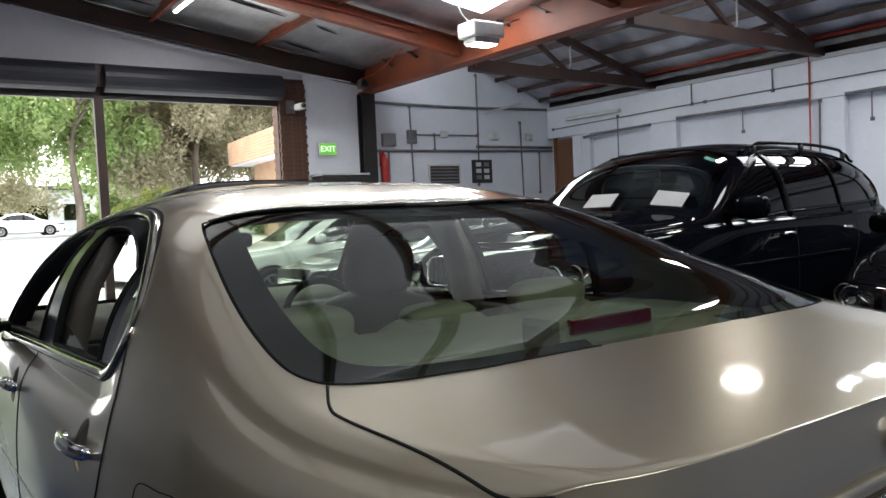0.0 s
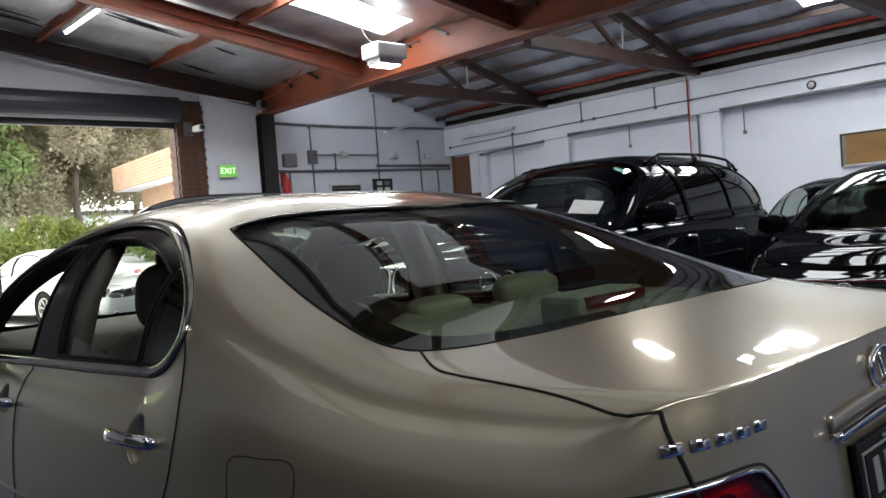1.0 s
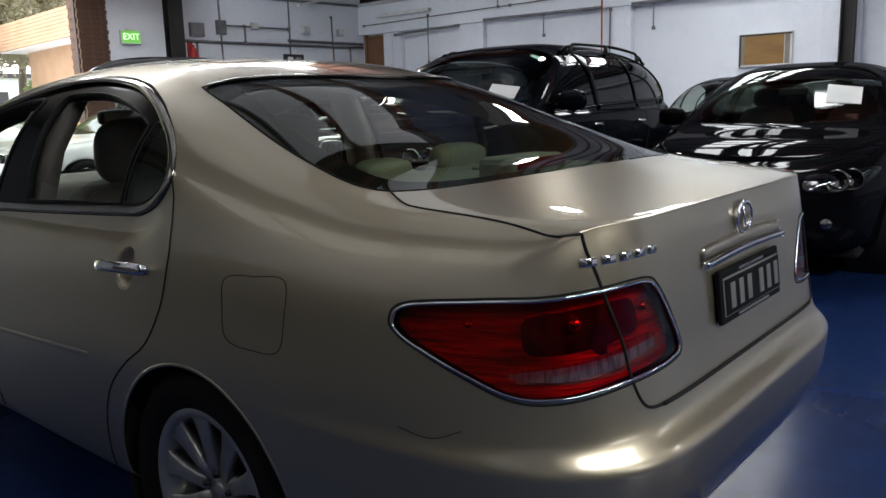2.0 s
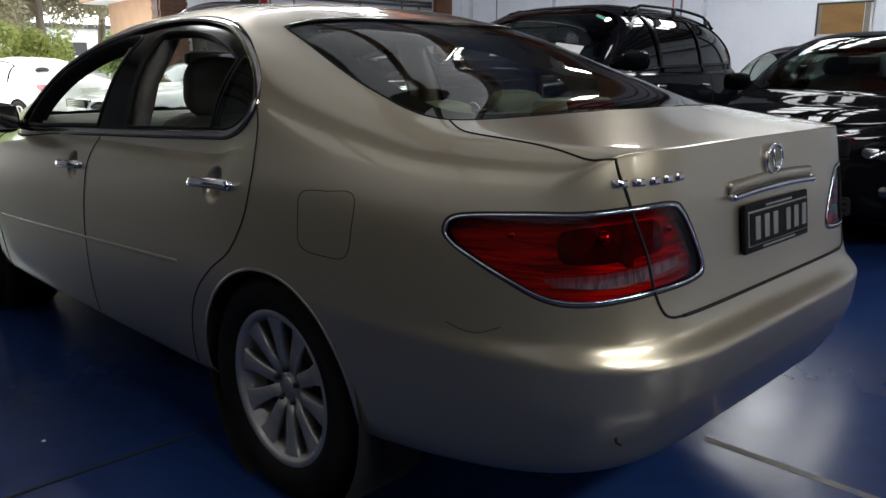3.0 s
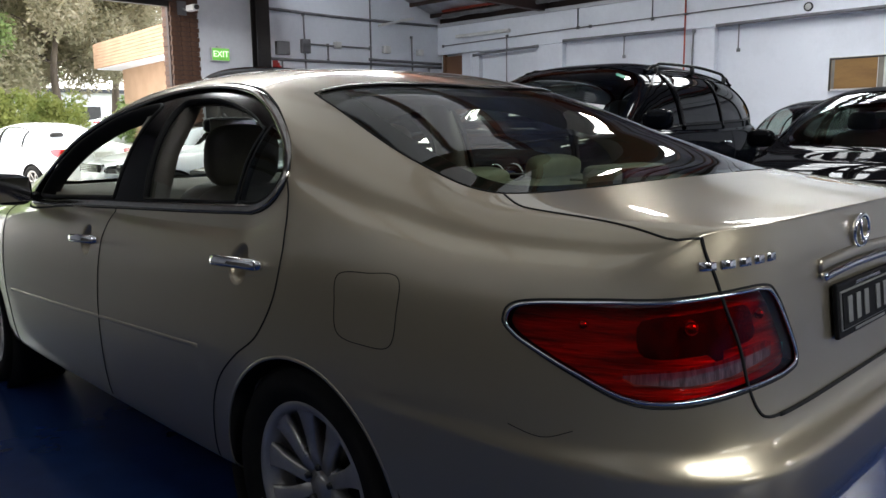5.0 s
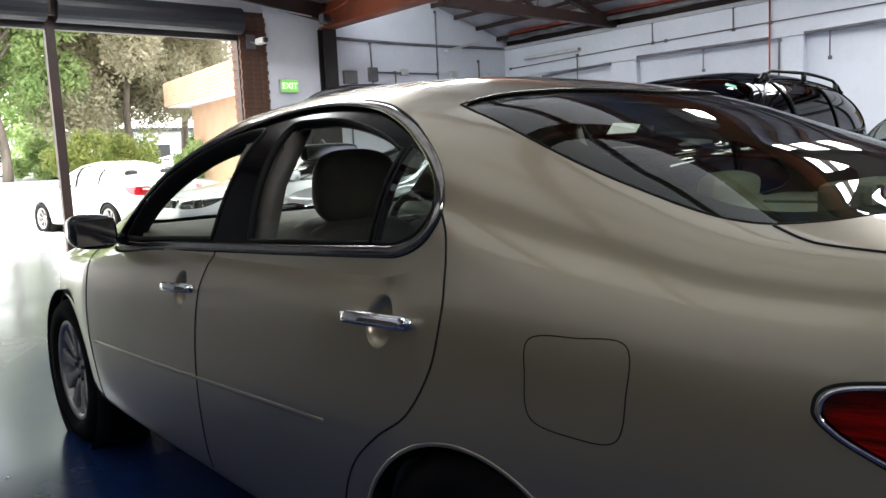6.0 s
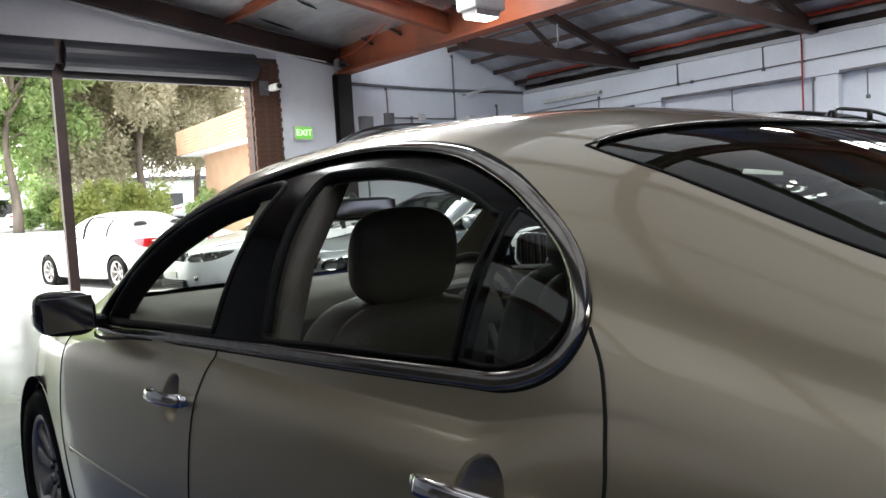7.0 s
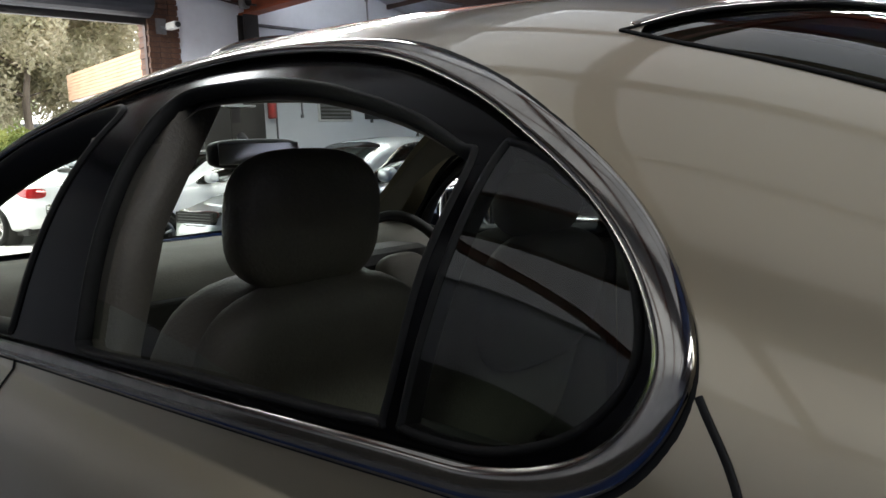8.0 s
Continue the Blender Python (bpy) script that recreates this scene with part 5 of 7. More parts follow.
    line(smooth_open([(0.657, 0.645), (0.684, 0.585), (0.688, 0.54), (0.673, 0.42), (0.654, 0.285), (0.642, 0.247)], 50), "top", (1, 2))
    line(smooth_open([(0.585, 1.032), (0.582, 1.014), (0.576, 0.992), (0.562, 0.96), (0.541, 0.901), (0.511, 0.827), (0.492, 0.753), (0.470, 0.705), (0.445, 0.688), (0.40, 0.684)], 60), "corner", (0, 1), w=0.006, t=0.006)
    for side in (-1, 1):
        a = S.on([(0.642, 0.247)], "top", (1, 2), 0.0, side)[0][0]
        b = S.on([(0.585, 1.032)], "corner", (0, 1), 0.0, side)[0][0]
        strip("shut_line", np.linspace(a, b, 6), np.tile((side * 0.58, -0.5, 0.64), (6, 1)), 0.005, 0.005, GAP, car, sink=0.4)
    p, nn = S.on([(x, 0.685) for x in np.linspace(-0.0, 0.475, 30)], "end", (0, 1), 0.004, 1)
    strip("shut_line", np.vstack([p[::-1] * (-1, 1, 1), p[1:]]), np.vstack([nn[::-1] * (-1, 1, 1), nn[1:]]), 0.008, 0.008, GAP, car, sink=0.6)
    flap = smooth_closed([(0.972, 0.902), (0.875, 0.915), (0.785, 0.915), (0.776, 0.84), (0.79, 0.768), (0.87, 0.757), (0.958, 0.77), (0.975, 0.84)], 60)
    line(flap, "side", (0, 1), w=0.0022, t=0.0022, closed=True, both=False)
    # tow-hook cover and a scuff on the bumper
    line(smooth_open([(0.485, 0.668), (0.437, 0.657), (0.403, 0.658), (0.36, 0.676)], 20), "side", (0, 1), "tow_cover_line", GAP, 0.0016, 0.0016, both=False)
    line(smooth_open([(0.150, 0.450), (0.153, 0.436), (0.149, 0.424)], 8), "side", (0, 1), "scuff", GAP, 0.006, 0.002, both=False)
    # crease along the doors and sill
    line([(y, 0.620 - 0.045 * (y - 1.6)) for y in np.linspace(1.60, 3.35, 40)], "side", (0, 1), "side_moulding", PAINT_GOLD, 0.014, 0.004)

    # window surrounds
    for side in (-1, 1):
        p, nn = S.on(WINDOW, "side", (1, 2), 0.0, side)
        sur = strip("window_surround", p, nn, 0.026, 0.014, SATIN, car, True, 0.35, "satin bright window surround")
        c = WINDOW.mean(0)
        q, mm = S.on(c + (WINDOW - c) * np.array([1.013, 1.06]), "side", (0, 2), -0.003, side)
        strip("outer_gap", q, mm, 0.016, 0.007, GAP, sur, True, 0.5)
        for hole in (OPEN_FRONT, OPEN_REAR, QUARTER):
            q, mm = S.on(hole, "side", (1, 2), -0.004, side)
            strip("seal", q, mm, 0.022 if hole is OPEN_FRONT else 0.009, 0.065 if hole is OPEN_FRONT else 0.022, SEAL, sur, True, 0.95)
        # part-lowered glass in the rear door
        g = [(2.10, 1.0), (2.10, 1.075), (2.0, 1.066), (1.85, 1.048), (1.72, 1.028), (1.66, 1.0)]
        q, mm = S.on(g, "side", (1, 2), -0.022, side)
        if side < 0:
            mesh_part("lowered_glass", q, [tuple(range(len(g)))], GLASS_CLEAR, car, label="edge of the lowered door glass", smooth=False)
    sedan_fittings(car, S, line)
    sedan_cabin(car)
    return car


sedan = build_sedan()

# ---- the other cars ----
SALOON = dict(
    levels=[(0.28, 0.18, 0.22, 0.78, 0.14, 4.48), (0.34, 0.22, 0.28, 0.85, 0.06, 4.58), (0.48, 0.40, 0.44, 0.875, 0.0, 4.62), (0.60, 0.60, 0.58, 0.885, 0.02, 4.61),
            (0.72, 0.72, 0.68, 0.88, 0.06, 4.58), (0.86, 0.83, 0.74, 0.865, 0.09, 4.52), (0.96, 0.91, 0.78, 0.835, 0.13, 4.40), (0.99, 0.935, 0.80, 0.80, 0.20, 4.30)],
    top=[(0.2, 1.01), (0.6, 1.07), (0.8, 1.13), (1.3, 1.34), (1.7, 1.41), (2.1, 1.43), (2.5, 1.40), (2.75, 1.34), (3.3, 1.02), (3.45, 0.97), (4.1, 0.88), (4.3, 0.81)],
    window=[(3.05, 0.945), (2.2, 0.97), (1.3, 0.99), (1.02, 1.02), (1.2, 1.17), (1.5, 1.29), (1.9, 1.345), (2.2, 1.34), (2.45, 1.29), (2.75, 1.14)],
    screen=[(-0.05, 0.66), (0.5, 0.70), (0.62, 0.8), (0.58, 1.22), (0.5, 1.29), (-0.05, 1.31)], wind=[(-0.05, 2.62), (0.5, 2.62), (0.58, 2.7), (0.70, 3.18), (0.62, 3.3), (-0.05, 3.42)],
    length=4.62, axles=(0.98, 3.68), radius=0.315, track=0.77, belt=0.95)
HATCH = dict(
    levels=[(0.30, 0.18, 0.20, 0.80, 0.12, 4.30), (0.36, 0.22, 0.26, 0.86, 0.05, 4.43), (0.48, 0.40, 0.42, 0.885, 0.0, 4.49), (0.60, 0.60, 0.56, 0.893, 0.01, 4.48),
            (0.74, 0.74, 0.66, 0.885, 0.03, 4.45), (0.88, 0.86, 0.73, 0.868, 0.06, 4.38), (0.97, 0.94, 0.765, 0.84, 0.09, 4.26), (1.0, 0.965, 0.79, 0.81, 0.12, 4.16)],
    top=[(0.12, 1.03), (0.3, 1.18), (0.6, 1.36), (1.0, 1.44), (1.6, 1.475), (2.1, 1.47), (2.5, 1.42), (2.7, 1.36), (3.2, 1.06), (3.35, 0.985), (3.9, 0.885), (4.16, 0.81)],
    window=[(3.0, 0.965), (2.2, 0.985), (1.0, 1.02), (0.55, 1.06), (0.62, 1.2), (0.9, 1.32), (1.4, 1.385), (1.9, 1.39), (2.25, 1.35), (2.6, 1.20)],
    screen=[(-0.05, 0.17), (0.5, 0.19), (0.62, 0.26), (0.6, 0.5), (-0.05, 0.56)], wind=[(-0.05, 2.52), (0.52, 2.52), (0.60, 2.6), (0.71, 3.12), (0.62, 3.24), (-0.05, 3.34)],
    length=4.49, axles=(0.92, 3.50), radius=0.318, track=0.775, belt=0.98)
SUV = dict(
    levels=[(0.42, 0.30, 0.34, 0.82, 0.12, 4.45), (0.48, 0.34, 0.40, 0.89, 0.05, 4.60), (0.62, 0.52, 0.56, 0.925, 0.0, 4.67), (0.76, 0.74, 0.72, 0.936, 0.01, 4.66),
            (0.90, 0.88, 0.84, 0.93, 0.03, 4.62), (1.02, 1.0, 0.93, 0.91, 0.05, 4.55), (1.12, 1.08, 1.0, 0.885, 0.08, 4.42), (1.16, 1.11, 1.03, 0.85, 0.10, 4.30)],
    top=[(0.10, 1.20), (0.25, 1.42), (0.5, 1.58), (0.9, 1.655), (1.6, 1.685), (2.1, 1.68), (2.5, 1.64), (2.75, 1.57), (3.25, 1.24), (3.4, 1.18), (4.0, 1.12), (4.3, 1.045)],
    window=[(3.1, 1.115), (2.2, 1.14), (1.2, 1.165), (0.6, 1.19), (0.42, 1.25), (0.6, 1.44), (0.85, 1.55), (1.3, 1.60), (1.9, 1.605), (2.3, 1.56), (2.7, 1.39)],
    screen=[(-0.05, 0.16), (0.55, 0.18), (0.66, 0.24), (0.62, 0.42), (-0.05, 0.46)], wind=[(-0.05, 2.58), (0.58, 2.58), (0.66, 2.66), (0.77, 3.16), (0.68, 3.28), (-0.05, 3.38)],
    length=4.67, axles=(0.93, 3.75), radius=0.365, track=0.80, belt=1.12)


def build_car(name, label, form, paint, m, glass=GLASS_DARK, fine=1.0, grille="slats", papers=(), rails=False, badge=False, group="parked cars", tint=None, size=1.0):
    """A parked car of one of the forms, standing at the pose m; its tail at the origin, nose along +y."""
    car = thing(name, label, "car", group)
    F = form
    S = Shell(F["levels"], F["top"], [(0.2, 3.0), (1.0, 3.4), (2.9, 3.4), (3.5, 2.8), (4.5, 2.4)], [(0.2, 0.04), (0.8, 0.10), (2.6, 0.11), (3.1, 0.07), (3.5, 0.0)],
              (6.0, 5.0), (3.6, 4.2), 2.2, 2.5, int(170 * fine), int(34 * fine), int(34 * fine))
    win = smooth_closed(F["window"], 100)
    L, a0, a1, r0, belt = F["length"], *F["axles"], F["radius"], F["belt"]
    arch = lambda y0: [(y0 + (r0 + 0.045) * math.cos(a), r0 + (r0 + 0.03) * math.sin(a)) for a in np.linspace(-0.7, math.pi + 0.7, 40)]
    u = lambda x, y: 0.7071 * (x - y)
    zl = F["levels"][4][2]
    head = smooth_closed([(u(0.44, L - 0.07), zl - 0.035), (u(0.62, L - 0.16), zl - 0.05), (u(0.76, L - 0.34), zl - 0.02), (u(0.83, L - 0.55), zl + 0.07), (u(0.78, L - 0.42), zl + 0.085), (u(0.60, L - 0.2), zl + 0.065), (u(0.46, L - 0.10), zl + 0.05)], 60)
    tl = F["levels"][5][0]
    v = lambda x, y: 0.7071 * (x + y)
    tail = smooth_closed([(v(0.5, 0.10), tl + 0.04), (v(0.7, 0.2), tl + 0.06), (v(0.81, 0.42), tl + 0.05), (v(0.78, 0.34), tl - 0.06), (v(0.66, 0.17), tl - 0.1), (v(0.5, 0.10), tl - 0.08)], 50)
    c = win.mean(0)
    inner = c + (win - c) * np.array([0.975, 0.90])
    pieces = shell_meshes(S, [("pane", inner, "side", (1, 2), "apart", 0.006), ("window", win, "side", (1, 2), "apart", 0.003), ("rear_screen", F["screen"], "top", (1, 2), "join", 0.004),
                              ("windscreen", F["wind"], "top", (1, 2), "join", 0.004), ("head", head, "nose", (0, 1), "apart", 0.002), ("tail", tail, "corner", (0, 1), "apart", 0.002),
                              ("arch", arch(a0), "side", (0, 1), "apart", 0), ("arch", arch(a1), "side", (0, 1), "apart", 0)])
    pieces = {k: q for k, q in pieces.items() if k[0] != "arch"}
    add_pieces(car, pieces, {"body": ("body", paint, ""), "pane": ("side_window", glass, ""), "window": ("window_frame", FRAME_BLACK, ""), "rear_screen": ("rear_screen", glass, ""),
                             "windscreen": ("windscreen", tint or GLASS_CLEAR, ""), "head": ("headlight", LENS_CLEAR, "clear headlight"), "tail": ("tail_lamp", RED_LENS, "red tail lamp")})
    for side in (-1, 1):
        p, n = S.on(win, "side", (1, 2), 0, side)
        strip("window_trim", p, n, 0.016, 0.008, FRAME_BLACK if rails else SATIN, car, True, 0.4)
        for y0, z1 in ((a0 + 1.28, win[:, 1].max() - 0.01), (a0 + 0.42, win[:, 1].max() - 0.05)):
            q = [(y0, belt - 0.02), (y0 + 0.01, (belt + z1) / 2), (y0 - 0.0, z1 - 0.01)]
            p, n = S.on(smooth_open(q, 12), "side", (1, 2), 0.0, side)
            strip("pillar", p, n, 0.09 if y0 > a0 + 1 else 0.05, 0.012, FRAME_BLACK, car, sink=0.5)
            q = [(y0 + 0.02, belt - 0.06), (y0 + 0.06, belt - 0.25), (y0 + 0.06, 0.45)] if y0 > a0 + 1 else [(y0 - 0.1, belt - 0.03), (y0 - 0.11, belt - 0.2), (y0 + 0.02, belt - 0.42)]
            p, n = S.on(smooth_open(q, 16), "side", (0, 2), 0.0, side)
            strip("shut_line", p, n, 0.006, 0.004, GAP, car, sink=0.45)
            yh = y0 + (0.10 if y0 > a0 + 1 else 0.02)
            p, n = S.on([(yh + k * 0.05, belt - 0.13) for k in range(4)], "side", (0, 1), 0.0, side)
            strip("door_handle", p + 0.018 * n, n, 0.028, 0.016, paint if not rails else CHROME, car, sink=0.5)
        p, n = S.on([(y, belt - 0.30) for y in np.linspace(a0 + 0.5, a1 - 0.5, 20)], "side", (0, 1), 0, side)
        strip("side_moulding", p, n, 0.03, 0.012, paint, car, sink=0.5)
        mir = tagged(new("door_mirror"), "gloss door mirror")
        mir.parent = car
        xm, ym, zm = F["levels"][-1][3] + 0.12, F["window"][0][0] - 0.13, belt + 0.07
        blob("housing", (side * xm, ym, zm), (0.22, 0.13, 0.15), paint, mir, 3)
        bevel_box("mirror_glass", (side * xm - 0.085, ym - 0.062, zm - 0.05), (side * xm + 0.085, ym - 0.056, zm + 0.05), CHROME, mir, 0.002)
        bevel_box("arm", (side * (xm - 0.12) - 0.06, ym - 0.02, zm - 0.06), (side * (xm - 0.12) + 0.06, ym + 0.03, zm - 0.03), FRAME_BLACK, mir, 0.01)
        for y0 in (a0, a1):
            wheel(car, side * F["track"], y0, side, r0, 0.225, r0 - 0.105, 5 if rails else 7)
            lathe("wheel_arch_liner", [(r0 + 0.05, side * 0.86), (r0 + 0.045, side * 0.6), (0.0, side * 0.54)], UNDER, car, 32, at=(0, y0, r0))
        # lamp innards
        q = head.mean(0)
        p, n = S.on([q], "nose", (0, 1), -0.03, side)
        lamp = tagged(new("headlight_inside"), "chrome reflector and bulb bowl")
        lamp.parent = car
        for k, off in enumerate((-0.07, 0.05)):
            p, n = S.on([(q[0] + off, q[1])], "nose", (0, 1), -0.02, side)
            lathe("bowl", [(0.0, -0.045), (0.03, -0.034), (0.058, -0.008), (0.066, 0.010), (0.07, 0.0)], CHROME if rails else SATIN, lamp, 20, "y", p[0])
        pb = S.on(head, "nose", (0, 1), -0.045, side)[0]
        mesh_part("housing", np.vstack([pb, pb.mean(0)[None]]), [(i, (i + 1) % 60, 60) for i in range(60)], SATIN, lamp)
        p, n = S.on([(0.56, 0.42 if not rails else 0.52)], "end", (0, 1), 0.004, side)
        if p[0][1] < 2:
            p[0][1] = L - 0.10
        lathe("fog_lamp", [(0.0, 0.010), (0.03, 0.008), (0.036, 0.0), (0.036, -0.03)], LENS_CLEAR if rails else SATIN, car, 24, "y", p[0])
        if rails:
            zt = S.top
            ys = np.linspace(0.55, 2.45, 30)
            xr = 0.60
            pts = [(side * (xr + 0.015 * math.sin(math.pi * k / 29)), y, zt(y) - 0.085 + (0.055 if 3 < k < 26 else 0.04 if 1 < k < 28 else 0.015)) for k, y in enumerate(ys)]
            pipe("roof_rail", smooth_open(pts, 60), 0.013, FRAME_BLACK, car)
            for k in (3, 15, 26):
                pipe("rail_foot", [np.array(pts[k]) + (0, 0, -0.07), pts[k]], 0.02, BLACK_PLASTIC, car)
    # nose: grille, lower intake, plate
    zg = zl + 0.02
    gr = tagged(new("grille"), "front grille with chrome surround")
    gr.parent = car
    if grille == "kidney":
        for side in (-1, 1):
            a = np.linspace(0, 2 * np.pi, 36, endpoint=False)
            sx, sz = np.sign(np.cos(a)) * abs(np.cos(a)) ** 0.5, np.sign(np.sin(a)) * abs(np.sin(a)) ** 0.5
            ring = np.stack([side * 0.125 + 0.11 * sx, L - 0.006 + 0 * a - 0.03 * (0.5 + 0.5 * sz), zg + 0.03 + 0.085 * sz], 1)
            strip("surround", ring, np.tile([0.0, 1, 0.15], (36, 1)), 0.018, 0.03, CHROME, gr, True, 0.5)
            for k in range(9):
                x = side * 0.125 + 0.022 * (k - 4)
                bevel_box("bar", (x - 0.004, L - 0.085, zg - 0.05), (x + 0.004, L - 0.022, zg + 0.11), BLACK_PLASTIC if k % 2 else SATIN, gr, 0.001)
            bevel_box("backing", (side * 0.125 - 0.1, L - 0.12, zg - 0.05), (side * 0.125 + 0.1, L - 0.04, zg + 0.11), GAP, gr, 0)
    else:
        wide = 0.36
        bevel_box("backing", (-wide, L - 0.12, zg - 0.055), (wide, L - 0.022, zg + 0.06), GAP, gr, 0.01)
        out = smooth_closed([(-wide, zg + 0.06), (0, zg + 0.065), (wide, zg + 0.06), (wide - 0.05, zg - 0.03), (wide - 0.12, zg - 0.065), (0, zg - 0.07), (-wide + 0.12, zg - 0.065), (-wide + 0.05, zg - 0.03)], 64)
        strip("surround", np.stack([out[:, 0], L - 0.018 - 0.10 * (out[:, 0] / 0.5) ** 2, out[:, 1]], 1), np.tile([0.0, 1, 0.1], (64, 1)), 0.014, 0.02, CHROME if grille == "slats" else RED_DARK, gr, True, 0.4)
        for k in range(4):
            z = zg - 0.04 + 0.027 * k
            bevel_box("bar", (-wide + 0.05, L - 0.035, z - 0.006), (wide - 0.05, L - 0.018, z + 0.006), CHROME if grille == "slats" else BLACK_PLASTIC, gr, 0.003)
    if badge:
        a = np.linspace(0, 2 * np.pi, 36, endpoint=False)
        strip("badge", np.stack([0.055 * np.cos(a), 0 * a + L - 0.002, zg + 0.055 * np.sin(a)], 1), np.tile([0.0, 1, 0], (36, 1)), 0.012, 0.014, CHROME, gr, True, 0.4)
        strip("badge_bar", np.array([(-0.035, L, zg + 0.03), (0.0, L, zg - 0.04), (0.035, L, zg + 0.03)]), np.tile([0.0, 1, 0], (3, 1)), 0.010, 0.012, CHROME, gr, sink=0.4)
    zb = F["levels"][2][2] - 0.08
    bevel_box("lower_intake", (-0.40, L - 0.2, zb - 0.08), (0.40, L + 0.004, zb + 0.04), GAP, car, 0.02)
    for k in range(3):
        bevel_box("intake_bar", (-0.39, L - 0.01, zb - 0.06 + 0.035 * k), (0.39, L + 0.008, zb - 0.052 + 0.035 * k), BLACK_PLASTIC, car, 0.002)
    bevel_box("front_plate", (-0.186, L + 0.002, zb + 0.055), (0.186, L + 0.012, zb + 0.145), PLATE if grille != "kidney" else BLACK_PLASTIC, car, 0.003)
    bevel_box("rear_plate", (-0.186, -0.004, tl - 0.10), (0.186, 0.06, tl + 0.0), PLATE, car, 0.003)
    bevel_box("underside", (-0.72, 0.3, 0.16 if not rails else 0.25), (0.72, L - 0.4, 0.45), UNDER, car, 0.03)
    # cabin
    bevel_box("dashboard", (-0.70, F["wind"][-1][1] - 0.75, belt - 0.25), (0.70, F["wind"][-1][1] - 0.2, belt - 0.02), TRIM_DARK, car, 0.06)
    for x in (-0.37, 0.37):
        for y0 in (2.0, 1.05):
            st = tagged(new("seat"))
            st.parent = car
            blob("backrest", (x, y0, belt - 0.18), (0.50, 0.2, 0.62), TRIM_DARK, st, 3.5, pose(0, 0, 0, 15), 12)
            blob("headrest", (x, y0 - 0.12, belt + 0.20), (0.27, 0.1, 0.17), TRIM_DARK, st, 3.2, pose(0, 0, 0, 8), 12)
    bevel_box("cabin_floor", (-0.74, 0.6, 0.45), (0.74, 3.2, 0.52), UNDER, car, 0.02)
    bevel_box("cabin_mirror", (-0.11, 2.68, S.top(2.68) - 0.17), (0.11, 2.71, S.top(2.68) - 0.11), BLACK_PLASTIC, car, 0.01)
    wy1 = F["wind"][-1][1]
    for x, wide_p, high, turn, down in papers:
        pts = []
        for b in (0, 1):
            for a_ in (0, 1):
                yy = wy1 - down - high * b
                pts.append((x + wide_p * (a_ - 0.5) + turn * b, yy))
        grid = [S.on([(abs(px), py)], "top", (1, 2), 0.003, 1 if px > 0 else -1)[0][0] for px, py in pts]
        g = [np.array(q) for q in grid]
        mesh_part("price_sheet", [g[0], g[1], g[3], g[2], g[0] + (0, 0, -0.002), g[1] + (0, 0, -0.002), g[3] + (0, 0, -0.002), g[2] + (0, 0, -0.002)],
                       [(0, 1, 2, 3), (7, 6, 5, 4), (0, 4, 5, 1), (1, 5, 6, 2), (2, 6, 7, 3), (3, 7, 4, 0)], PAPER, car, label="white sheet on the windscreen", smooth=False)
    if rails:
        g = [S.on([(px, py)], "top", (1, 2), 0.002, -1)[0][0] for px, py in ((0.50, 2.74), (0.58, 2.75), (0.57, 2.70), (0.49, 2.69))]
        mesh_part("window_label", g + [q - np.array((0, 0, 0.001)) for q in g], [(0, 1, 2, 3), (7, 6, 5, 4), (0, 4, 5, 1), (1, 5, 6, 2), (2, 6, 7, 3), (3, 7, 4, 0)], LABEL_GREEN, car, label="small green label", smooth=False)
    car.matrix_world = m @ Matrix.Scale(size, 4)
    return car


def parked(nose_x, nose_y, length, yaw=0.0):
    """The pose of a car whose nose stands at a point and points to -x, turned towards -y by yaw degrees."""
    a = radians(yaw)
    return pose(nose_x + length * math.cos(a), nose_y + length * math.sin(a), 0, 0, 0, 90 + yaw)


build_car("suv", "black gloss luxury off-roader with roof rails and paper on windscreen", SUV, PAINT_NAVY, parked(2.03, 3.66, 4.67, 5.5), GLASS_BLACK, 1.4, "kidney", [(0.03, 0.24, 0.15, 0.03, 0.11), (-0.52, 0.24, 0.15, 0.03, 0.13)], True, tint=GLASS_SMOKE, size=1.07)
build_car("hatchback", "black gloss hatchback with red-edged grille and paper on windscreen", HATCH, PAINT_BLACK, parked(3.60, 1.45, 4.49, 5), GLASS_DARK, 1.4, "red", [(-0.42, 0.24, 0.2, 0.02, 0.28)], False, True, tint=GLASS_SMOKE, size=1.05)
build_car("coupe", "dark small car parked behind the off-roader", SALOON, PAINT_BLACK, parked(6.9, 3.0, 4.62, 10), GLASS_CLEAR, 0.9, "slats", [], False, size=1.07)
build_car("silver_sedan", "silver grey sedan with clear round headlights", SALOON, PAINT_SILVER, parked(2.5, 8.0, 4.62, 0), GLASS_DARK, 0.9, "red", [], False)
build_car("white_sedan", "pale silver-white sedan with slatted chrome grille", SALOON, PAINT_WHITE, parked(2.5, 11.5, 4.62, 0), GLASS_DARK, 0.9, "slats", [], False)
build_car("white_wagon", "white high-roofed wagon parked near the side wall", SUV, PAINT_WHITE, parked(7.4, 9.6, 4.67, 5), GLASS_DARK, 0.8, "slats", [], False)

# ---- outside: drive, road, trees, house, cars ----
def ground_z(y):
    """The drive climbs gently from the doors to the road."""
    t = min(max((y - 16.0) / 16.0, 0), 1)
    return 1.02 * t * t * (3 - 2 * t)


